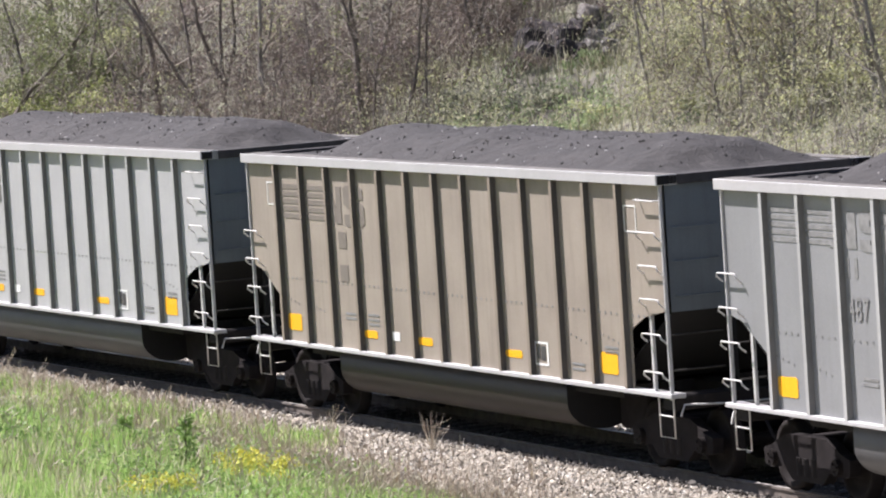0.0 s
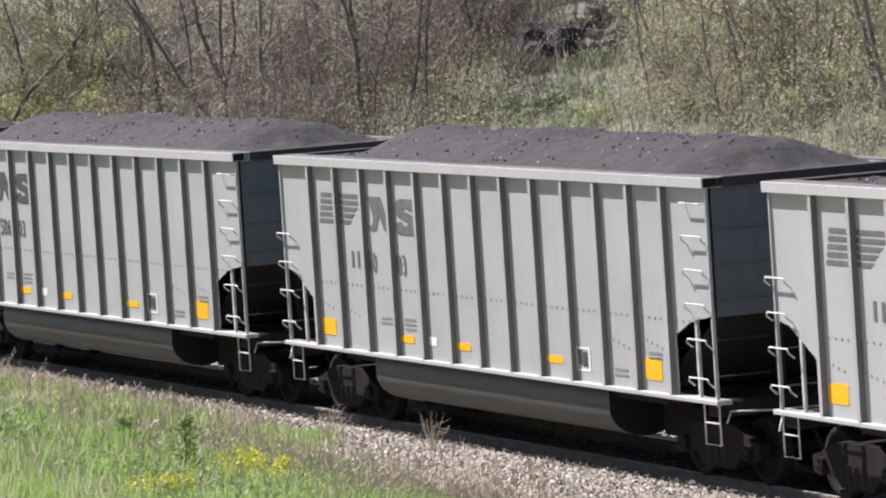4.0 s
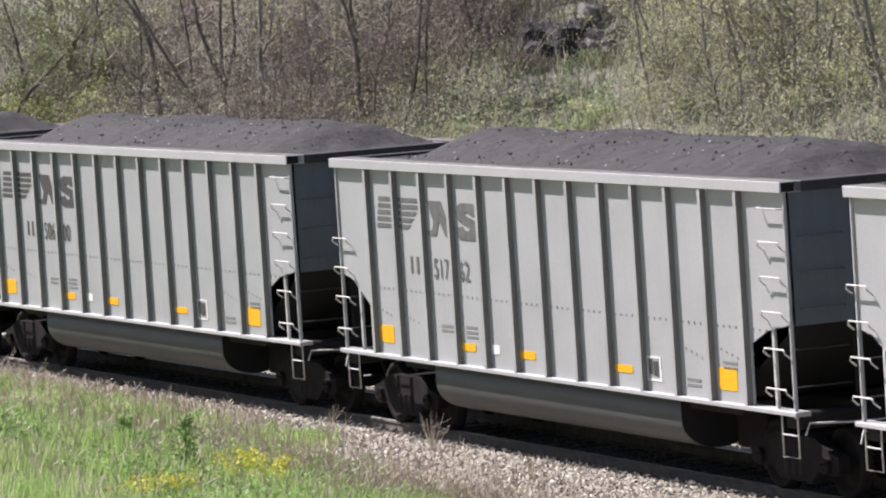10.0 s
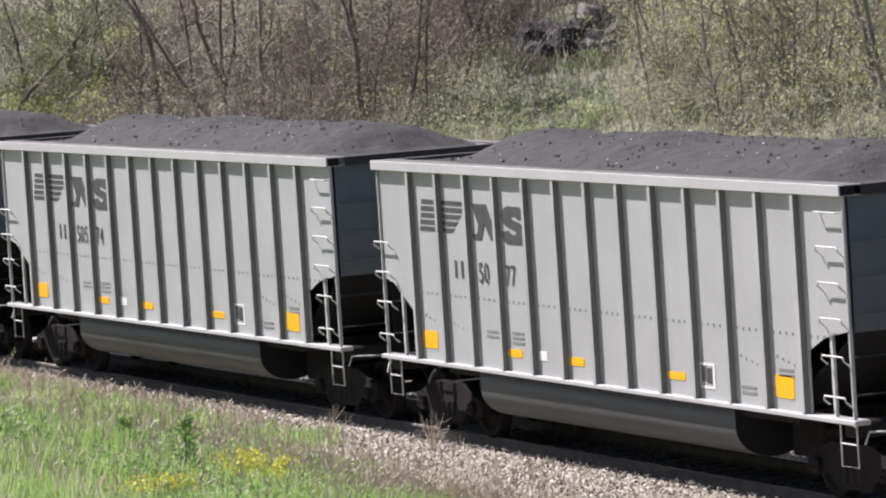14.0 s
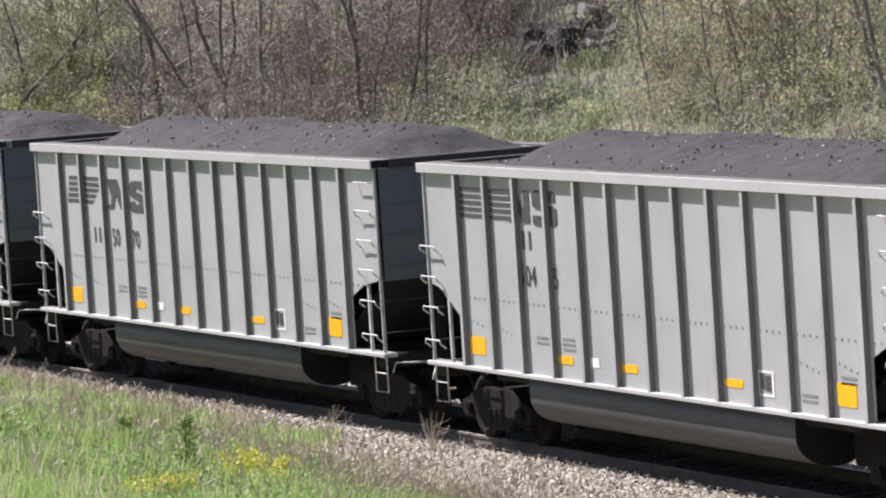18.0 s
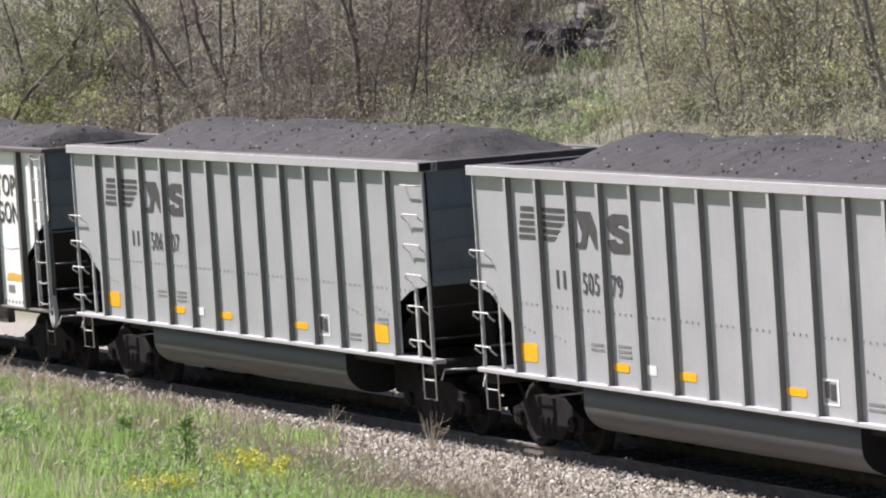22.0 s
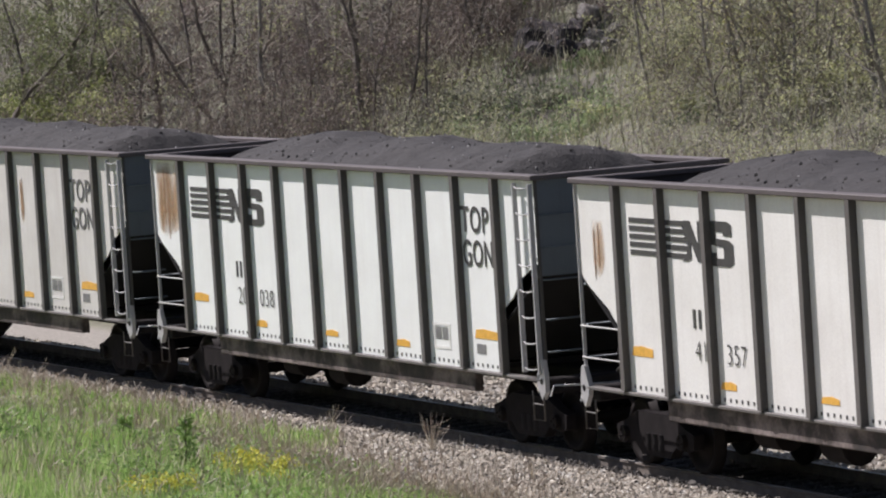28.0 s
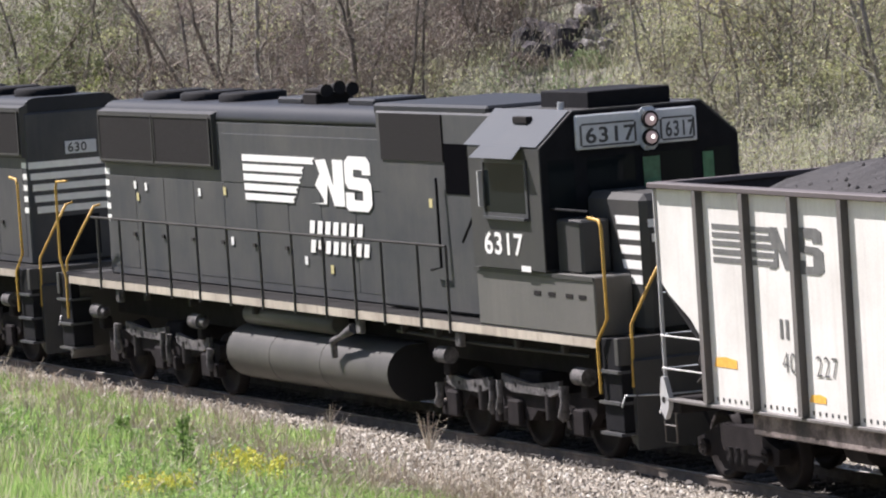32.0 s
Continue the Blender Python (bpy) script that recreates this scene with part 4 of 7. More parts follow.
# ---- trackside ----
def stones(name, s0, s1, w0, w1, n, size, label, mat):
    s, w = rng.uniform(s0, s1, n), rng.uniform(w0, w1, n)
    c = sw_points(s, w, 0.012)
    r = (0.6 + 1.1 * rng.uniform(0, 1, n) ** 2.5) * size
    o = np.array([[1, 0, 0], [-1, 0, 0], [0, 1, 0], [0, -1, 0], [0, 0, 1], [0, 0, -1]], float)
    jit = o[None] * rng.uniform(0.55, 1.2, (n, 6, 1)) + rng.normal(0, 0.18, (n, 6, 3))
    ang = rng.uniform(0, 6.283, n)
    rot = np.zeros((n, 3, 3))
    rot[:, 0, 0], rot[:, 0, 1], rot[:, 1, 0], rot[:, 1, 1], rot[:, 2, 2] = np.cos(ang), -np.sin(ang), np.sin(ang), np.cos(ang), 0.8
    rot[:, 2, 0] = rng.normal(0, 0.4, n)
    v = np.einsum("nij,nkj->nki", rot, jit) * r[:, None, None] + c[:, None]
    f = np.array([[0, 2, 4], [2, 1, 4], [1, 3, 4], [3, 0, 4], [2, 0, 5], [1, 2, 5], [3, 1, 5], [0, 3, 5]])
    return stuff(name, (v.reshape(-1, 3), (np.arange(n)[:, None, None] * 6 + f[None]).reshape(-1, 3)), mat, label, "ballast")


stones("ballast", -23, 10, 1.35, 4.8, 66000, 0.03, "loose grey and tan ballast stones along the near rail", STONES)
stones("ballast", -30, 14, -8.0, -0.95, 26000, 0.042, "grey ballast stones beyond the far rail", STONES)
stones("ballast", -26, 14, -0.95, 1.4, 13000, 0.036, "ballast stones between the rails, darkened for the train's shade", STONES_SHADE)


def ties():
    """Timber ties under the rails; the stretch before the camera one by one."""
    def tie_mesh(k):
        b = Build().box(-0.115, 0.115, -1.3, 1.3, -0.36, -0.182, 0.012)
        b.v = [(x + 0.006 * math.sin(k * 3 + y * 5), y, z + 0.004 * math.sin(k + y * 7)) for x, y, z in b.v]
        return b.mesh("tie", TIE)

    kinds = [tie_mesh(k) for k in range(4)]
    plate_b = Build().box(-0.09, 0.09, -0.17, 0.17, -0.181, -0.17)
    for x, y in ((-0.06, -0.09), (0.06, -0.09), (-0.06, 0.09), (0.06, 0.09)):
        plate_b.box(x - 0.012, x + 0.012, y - 0.012, y + 0.012, -0.17, -0.13)
    plate_me = plate_b.mesh("tie_plate", RUST)
    far = Build()
    s = -160.0
    k = 0
    while s < 90:
        m = car_pose(s, 0.5)
        if -40 < s < 22:
            t = part("tie", kinds[k % 4], TIE, TRACK)
            t.matrix_basis = m @ pose(random.uniform(-0.02, 0.02), random.uniform(-0.04, 0.04), random.uniform(-0.006, 0.006), 0, 0, random.uniform(-1, 1))
            for yy in (-0.755, 0.755):
                p = part("tie_plate", plate_me, RUST, t)
                p.location = (0, yy, 0)
        else:
            b = Build().box(-0.115, 0.115, -1.3, 1.3, -0.36, -0.182)
            far.add([m @ Vector(q) for q in b.v], b.f)
        s += 0.5
        k += 1
    tagged(part("far_ties", far, TIE, TRACK), "", "", "", "stuff")


ties()


def verge():
    """Weedy verge between the ballast and the viewer's bank."""
    n = 105000
    s, w = rng.uniform(-26, 7, n), 2.4 + 9.0 * rng.uniform(0, 1, n) ** 1.1
    keep = rng.uniform(0, 1, n) < smooth(3.9, 4.9, w + 2.4 * smooth(4, -7, s) + 0.5 * np.sin(s * 1.3) + 0.3 * np.sin(s * 3.1)) * (0.5 + 0.5 * smooth(-0.3, 0.3, np.sin(s * 0.9 + w * 1.7) + np.sin(w * 2.3 - s * 1.9)))
    s, w = s[keep], w[keep]
    n = len(s)
    b = sw_points(s, w, -0.02)
    h = rng.uniform(0.14, 0.6, n) * (0.55 + 0.55 * smooth(3.2, 6.0, w))
    t = b + np.stack([rng.normal(0, 0.24, n) * h, rng.normal(0, 0.24, n) * h, h], 1)
    stuff("verge_grass", blades(b, t, rng.uniform(0.005, 0.015, n)), GRASS, "fresh green grass of the weedy verge", "grass")
    n = 5800
    s = rng.uniform(-26, 7, n)
    w = rng.normal(4.2, 0.6, n) - 1.8 * smooth(1, -10, s)
    w = np.where(rng.uniform(0, 1, n) < 0.5, rng.uniform(4.2, 9.5, n), w)
    ok = w > 1.9 + 1.0 * smooth(-8, 2, s)
    s, w = s[ok], w[ok]
    n = len(s)
    b = sw_points(s, w, -0.02)
    h = rng.uniform(0.12, 0.7, n) * (0.35 + 0.65 * smooth(2.8, 5.2, w))
    t = b + np.stack([rng.normal(0, 0.14, n) * h, rng.normal(0, 0.14, n) * h, h], 1)
    m = b + (t - b) * 0.6
    sets = [sticks(b, t, np.full(n, 0.006), np.full(n, 0.0035))]
    for k in range(3):
        q = m + (t - m) * rng.uniform(0, 1, (n, 1))
        e = q + np.stack([rng.normal(0, 0.06, n), rng.normal(0, 0.06, n), rng.uniform(0.04, 0.14, n)], 1)
        sets.append(sticks(q, e, np.full(n, 0.005), np.full(n, 0.006)))
    stuff("dry_weeds", joined(sets), STRAW, "dry reddish-tan weed stalks at the ballast's edge", "weeds")
    # single dry stems standing in the ballast
    n = 5200
    s, w = rng.uniform(-12, 6.5, n), rng.uniform(2.1, 4.9, n)
    ok = rng.uniform(0, 1, n) < smooth(2.2, 4.6, w) * (0.35 + 0.65 * smooth(-0.2, 0.5, np.sin(s * 2.1 + w * 3.3)))
    b = sw_points(s[ok], w[ok], -0.02)
    n = len(b)
    h = rng.uniform(0.15, 0.55, n)
    t = b + np.stack([rng.normal(0, 0.1, n) * h, rng.normal(0, 0.1, n) * h, h], 1)
    m = b + (t - b) * rng.uniform(0.4, 0.9, (n, 1))
    e = m + np.stack([rng.normal(0, 0.05, n), rng.normal(0, 0.05, n), rng.uniform(0.05, 0.12, n)], 1)
    stuff("dry_stems", joined([sticks(b, t, np.full(n, 0.0055), np.full(n, 0.003)), sticks(m, e, np.full(n, 0.004), np.full(n, 0.003))]), STRAW, "sparse dry stems standing in the ballast", "weeds")
    # broad-leaved clumps
    n = 42000
    cs, cw = rng.uniform(-20, 6, 110), rng.uniform(4.2, 9.5, 110)
    i = rng.integers(0, 110, n)
    p = sw_points(cs[i] + rng.normal(0, 0.45, n), cw[i] + rng.normal(0, 0.32, n))
    p[:, 2] += rng.uniform(0.05, 0.5, n) ** 1.1
    stuff("verge_herbs", leaves(p, rng.uniform(0.018, 0.05, n)), HERB, "broad-leaved green weeds on the verge", "weeds")


verge()


def flower_clump(s, w, tall, n, seed):
    g = np.random.default_rng(seed)
    top = thing("flowering_weed", "yellow-flowered weed among the verge grass", "wildflower", "yellow wildflowers")
    base = sw_points(np.array([s]), np.array([w]))[0]
    top.location = tuple(base)
    k = 34
    b = np.stack([g.normal(0, 0.16, k), g.normal(0, 0.16, k), np.zeros(k)], 1)
    t = b * 1.6 + np.stack([g.normal(0, 0.08, k), g.normal(0, 0.08, k), g.uniform(0.6, 1.0, k) * tall], 1)
    part("stem_tuft", mesh_np("stem_tuft", *sticks(b, t, np.full(k, 0.006), np.full(k, 0.003)), HERB), HERB, top)["kind"] = "stuff"
    i = g.integers(0, k, n)
    part("blossom", mesh_np("blossom", *leaves(t[i] + g.normal(0, 0.05, (n, 3)), g.uniform(0.018, 0.04, n)), FLOWER), FLOWER, top)["kind"] = "stuff"
    j = g.integers(0, k, n)
    c = b[j] + (t[j] - b[j]) * g.uniform(0.1, 0.8, (n, 1)) + g.normal(0, 0.05, (n, 3))
    part("foliage", mesh_np("foliage", *leaves(c, g.uniform(0.02, 0.04, n)), HERB), HERB, top)["kind"] = "stuff"


def tall_weed(s, w, tall, seed):
    g = np.random.default_rng(seed)
    top = thing("tall_weed", "tall leafy green weed standing above the grass", "weed")
    top.location = tuple(sw_points(np.array([s]), np.array([w]))[0])
    part("stem", Build().tube([(0, 0, 0), (0.02, 0.01, tall * 0.5), (0.0, 0.03, tall)], [0.014, 0.011, 0.006], 6), BARK, top)
    # leafy side shoots, upturned, shorter towards the top
    k = 26
    h = g.uniform(0.2, 0.95, k)
    a = g.uniform(0, 2 * math.pi, k)
    r = (0.07 + 0.22 * (1 - h)) * g.uniform(0.6, 1.2, k)
    b = np.stack([0.01 * np.cos(a), 0.01 * np.sin(a), h * tall], 1)
    e = b + np.stack([r * np.cos(a), r * np.sin(a), 0.12 + 0.5 * r], 1)
    part("shoot_tuft", mesh_np("shoot_tuft", *sticks(b, e, np.full(k, 0.005), np.full(k, 0.003)), HERB), HERB, top)["kind"] = "stuff"
    n = 620
    i = g.integers(0, k, n)
    c = b[i] + (e[i] - b[i]) * g.uniform(0.1, 1.05, (n, 1)) + g.normal(0, 0.018, (n, 3))
    part("foliage", mesh_np("foliage", *leaves(c, g.uniform(0.014, 0.036, n)), HERB), HERB, top)["kind"] = "stuff"


def dry_bush(s, w, tall, n, seed):
    """Dead many-twigged weed on the ballast."""
    g = np.random.default_rng(seed)
    top = thing("dry_weed", "pale dead many-stemmed weed rooted in the ballast", "weed")
    top.location = tuple(sw_points(np.array([s]), np.array([w]), -0.02)[0])
    b = np.zeros((n, 3))
    t = np.stack([g.normal(0, 0.22, n), g.normal(0, 0.22, n), g.uniform(0.5, 1.0, n)], 1) * tall
    m = t * 0.6
    e = m + np.stack([g.normal(0, 0.16, n), g.normal(0, 0.16, n), g.uniform(0.1, 0.35, n)], 1) * tall
    v, f = joined([sticks(b, t, np.full(n, 0.0055), np.full(n, 0.003)), sticks(m, e, np.full(n, 0.004), np.full(n, 0.0025))])
    part("stem_tuft", mesh_np("stem_tuft", v, f, STRAW), STRAW, top)["kind"] = "stuff"


for k, (s, w, h, n) in enumerate(((1.5, 5.5, 0.55, 700), (0.9, 5.5, 0.58, 480), (2.2, 5.75, 0.5, 350), (4.1, 8.0, 0.5, 420), (3.6, 7.6, 0.5, 360), (4.4, 8.3, 0.46, 300), (-3.0, 6.6, 0.45, 40))):
    flower_clump(s, w, h, n, 70 + k)
for k, (s, w, h) in enumerate(((1.2, 6.5, 1.06), (-3.5, 5.6, 0.6))):
    tall_weed(s, w, h, 90 + k)
for k, (s, w, h, n) in enumerate(((-0.75, 1.95, 0.62, 17), (-3.6, 2.3, 0.6, 9), (-17.5, 2.6, 0.75, 16), (-15.5, 2.8, 0.7, 12), (-12.8, 3.0, 0.6, 14), (-19.5, 2.6, 0.7, 14), (3.6, 2.4, 0.35, 12))):
    dry_bush(s, w, h, n, 110 + k)


# ---- rolling stock: shared pieces ----
def plate(b, poly, side, w, t=0.004):
    """Flat marking (x, z) on the side sheet; side -1 faces the camera."""
    y = side * w
    b.prism(poly, y, y + side * t)
    return b


def rect(x0, x1, z0, z1):
    return [(x0, z0), (x1, z0), (x1, z1), (x0, z1)]


def freight_truck(parent, x):
    """Two-axle truck: side frames, bolster, spring nests, wheelsets."""
    t = part("truck", Build().box(x - 0.22, x + 0.22, -0.95, 0.95, 0.5, 0.78, 0.03), GRIME, parent, "dark brake-dusted two-axle truck")
    for side in (-1, 1):
        frame_poly = [(-1.16, 0.36), (-0.98, 0.32), (-0.62, 0.36), (-0.42, 0.2), (0.42, 0.2), (0.62, 0.36), (0.98, 0.32), (1.16, 0.36),
                      (1.18, 0.56), (0.95, 0.62), (0.55, 0.78), (-0.55, 0.78), (-0.95, 0.62), (-1.18, 0.56)]
        b = Build()
        lo = [(px + x, pz) for px, pz in frame_poly]
        b.prism(lo, side * 0.9, side * 1.06)
        part("side_frame", b, GRIME, t)
        for k in (-0.2, 0.0, 0.2):
            part("spring", Build().tube([(x + k, side * 1.02, 0.27), (x + k, side * 1.02, 0.5)], 0.075, 8), STEEL, t)
    for dx in (-0.89, 0.89):
        w = Build()
        w.tube([(0, -1.1, 0), (0, 1.1, 0)], 0.085, 10)
        for side in (-1, 1):
            w.lathe_y([(0.0, side * 0.66), (0.14, side * 0.66), (0.15, side * 0.7), (0.36, side * 0.7), (0.37, side * 0.66), (0.49, side * 0.67), (0.49, side * 0.7),
                       (0.457, side * 0.72), (0.455, side * 0.81), (0.38, side * 0.81), (0.35, side * 0.76), (0.16, side * 0.76), (0.14, side * 0.83), (0.0, side * 0.83)], 0, 0, 20)
            w.tube([(0, side * 1.0, 0), (0, side * 1.13, 0)], 0.11, 8)
            for k in range(3):
                a = k * 2.094
                w.tube([(0.055 * math.cos(a), side * 1.13, 0.055 * math.sin(a)), (0.055 * math.cos(a), side * 1.15, 0.055 * math.sin(a))], 0.02, 5)
        ob = part("wheelset", w, WHEEL, t)
        ob.location = (x + dx, 0, 0.457)
    return t


def coupler(parent, x, way):
    b = Build()
    b.box(min(x, x + way * 0.55), max(x, x + way * 0.55), -0.1, 0.1, 0.72, 0.98, 0.02)
    b.prism([(x + way * 0.5, 0.66), (x + way * 0.86, 0.7), (x + way * 0.86, 1.0), (x + way * 0.5, 1.04)], -0.17, 0.14)
    c = part("coupler", b, STEEL, parent, "dark cast steel coupler")
    h = Build()
    h.tube([(x + way * 0.1, -0.28, 0.78), (x + way * 0.35, -0.3, 0.55), (x + way * 0.6, -0.3, 0.38), (x + way * 0.8, -0.26, 0.45)], 0.025, 6)
    part("brake_hose", h, STEEL, c)
    r = Build()
    r.tube([(x + way * 0.15, -0.15, 1.0), (x + way * 0.2, -0.9, 1.02), (x + way * 0.12, -1.45, 1.05), (x + way * 0.1, -1.5, 0.9)], 0.014, 5)
    part("uncoupling_lever", r, IRON, c)


def grab(parent, x0, x1, y, z, drop=0.0, off=0.07, mat=None, name="grab_iron"):
    """Bent bar between two feet on a face at y; stands off towards y's sign."""
    s = 1 if y > 0 else -1
    b = Build()
    b.tube([(x0, y, z - drop), (x0, y + s * off, z - drop * 0.4), (x0 + 0.03, y + s * off, z), (x1 - 0.03, y + s * off, z), (x1, y + s * off, z - drop * 0.4), (x1, y, z - drop)], 0.012, 5)
    return part(name, b, mat or IRON, parent)


def end_grab(parent, x, way, y0, y1, z):
    b = Build()
    b.tube([(x, y0, z), (x + way * 0.08, y0, z), (x + way * 0.08, y1, z), (x, y1, z)], 0.014, 5)
    return part("grab_iron", b, ENDBLUE, parent)


def stirrup(parent, x, side, top=1.12, low=0.6, wide=0.42, mat=None):
    b = Build()
    y = side * 1.52
    b.tube([(x - wide / 2, y, top), (x - wide / 2, y, low), (x + wide / 2, y, low), (x + wide / 2, y, top)], 0.013, 5)
    b.tube([(x - wide / 2, y, (top + low) / 2 + 0.02), (x + wide / 2, y, (top + low) / 2 + 0.02)], 0.011, 5)
    return part("stirrup_step", b, mat or IRON, parent)


def emblem(parent, x0, z1, width, height, w, mat, cut=True, side=-1):
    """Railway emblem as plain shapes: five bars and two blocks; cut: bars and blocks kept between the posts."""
    blocks, second = Build(), Build()
    if cut:
        p = lambda fx, fz: (x0 + 1.8 + 0.92 * fx, z1 - height * 1.09 + height * 1.06 * fz)
        plate(blocks, [p(0.06, 1), p(0.6, 1), p(0.98, 0.0), p(0.72, 0.0), p(0.5, 0.45), p(0.4, 0.1), p(0.36, 0.0), p(0.06, 0.0), p(0.04, 0.14), p(0.22, 0.16), p(0.28, 0.4)], side, w + 0.001)
        q = lambda fx, fz: (x0 + 2.86 + 0.79 * fx, z1 - height * 1.14 + height * 1.1 * fz)
        plate(second, [q(0.0, 0.2), q(0.05, 0.06), q(0.2, 0.0), q(0.75, 0.0), q(0.93, 0.1), q(1.0, 0.28), q(0.96, 0.45), q(0.8, 0.56), q(0.42, 0.66), q(0.4, 0.72), q(0.5, 0.76), q(0.66, 0.7), q(0.68, 0.66), q(0.98, 0.7),
                       q(0.95, 0.88), q(0.78, 1.0), q(0.25, 1.0), q(0.07, 0.92), q(0.0, 0.74), q(0.04, 0.56), q(0.2, 0.46), q(0.55, 0.36), q(0.6, 0.3), q(0.5, 0.24), q(0.36, 0.28), q(0.3, 0.36), q(0.0, 0.32)], side, w + 0.001)
    else:
        a, h = x0 + width * 0.5, height
        p = lambda fx, fz: (a + width * fx, z1 - h * (1 - fz))
        plate(blocks, [p(0.01, 0.0), p(0.05, 0.1), p(0.07, 0.4), p(0.02, 0.85), p(0.04, 1.02), p(0.1, 1.02), p(0.17, 0.42), p(0.17, 1.02), p(0.23, 1.02), p(0.23, 0.0), p(0.16, 0.0), p(0.1, 0.5), p(0.1, 0.12), p(0.07, 0.0)], side, w + 0.001)
        q = lambda fx, fz: (a + width * (0.26 + fx), z1 - h * (1 - fz))
        plate(second, [q(0.0, 0.0), q(0.04, -0.06), q(0.2, -0.06), q(0.24, 0.05), q(0.24, 0.5), q(0.2, 0.6), q(0.08, 0.63), q(0.08, 0.8), q(0.15, 0.8), q(0.15, 0.7), q(0.23, 0.7),
                       q(0.23, 0.98), q(0.19, 1.06), q(0.04, 1.06), q(0.0, 0.98), q(0.0, 0.56), q(0.04, 0.46), q(0.15, 0.42), q(0.15, 0.14), q(0.08, 0.14), q(0.08, 0.27), q(0.0, 0.27)], side, w + 0.001)
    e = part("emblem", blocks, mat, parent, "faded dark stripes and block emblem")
    for i in range(5):
        za = z1 - height * (i * 0.205)
        zb = za - height * 0.13
        left = x0 + (0.1 - 0.025 * i if cut else 0.0)
        r = 0.525 - 0.038 * i if cut else 0.56 + 0.01 * i
        part("emblem_bar", plate(Build(), [(left - 0.02 * cut, zb), (x0 + width * (r - 0.035 * cut), zb), (x0 + width * r, za), (left, za)], side, w), mat, e)
    part("emblem_block", second, mat, e)
    return e


def coal_heap(parent, x0, x1, half, edge, peak, seed, sink, front, rear):
    """Heaped load with lumps on top; front and rear give the bare length and the length of the slope."""
    rnd = random.Random(seed)
    nx, ny = 96, 22
    v, f = [], []

    def top(x, y):
        ragged = 0.12 * noise.noise((y * 1.7, seed, x * 0.3))
        k = min((x1 - x - front[0] + ragged) / front[1], (x - x0 - rear[0] + ragged) / rear[1])
        k = min(1.0, max(0.0, k))
        k = k * k * (3 - 2 * k)
        a = min(1.0, (half - abs(y)) / (half * 0.85))
        a = a * (1.75 - 0.75 * a)
        n = noise.noise((x * 0.55 + seed * 7, y * 0.5, seed)) * 0.07 + noise.noise((x * 2.3, y * 2.3, seed + 5)) * 0.03
        return edge - sink * (1 - k) + (peak - edge) * k * a + n * (0.4 + a)

    for i in range(nx + 1):
        for j in range(ny + 1):
            x, y = x0 + (x1 - x0) * i / nx, -half + 2 * half * j / ny
            v.append((x, y, top(x, y) + rnd.uniform(-0.012, 0.012)))
    for i in range(nx):
        for j in range(ny):
            a = i * (ny + 1) + j
            f.append((a, a + ny + 1, a + ny + 2, a + 1))
    b = Build().add(v, f, False)
    load = part("coal_load", b, COAL, parent, "heaped black coal")
    lumps = Build()
    for _ in range(420):
        x, y = rnd.uniform(x0 + 0.6, x1 - 0.6), rnd.uniform(-half * 0.95, half * 0.9)
        r = rnd.choice((0.01, 0.013, 0.016, 0.02, 0.028))
        z = top(x, y) + r * 0.3
        lumps.add([(x + r * rnd.uniform(0.7, 1.4), y, z), (x - r, y + r * 0.2, z), (x, y + r, z + r * 0.2), (x, y - r * rnd.uniform(0.7, 1.3), z), (x, y, z + r), (x, y, z - r)],
                  [(0, 2, 4), (2, 1, 4), (1, 3, 4), (3, 0, 4), (2, 0, 5), (1, 2, 5), (3, 1, 5), (0, 3, 5)])
    part("coal_scatter", lumps, COALBIT, load)["kind"] = "stuff"
    return load


# ---- tub-bottomed coal gondola ----
POST_X = [-5.97 + 0.995 * i for i in range(13)]


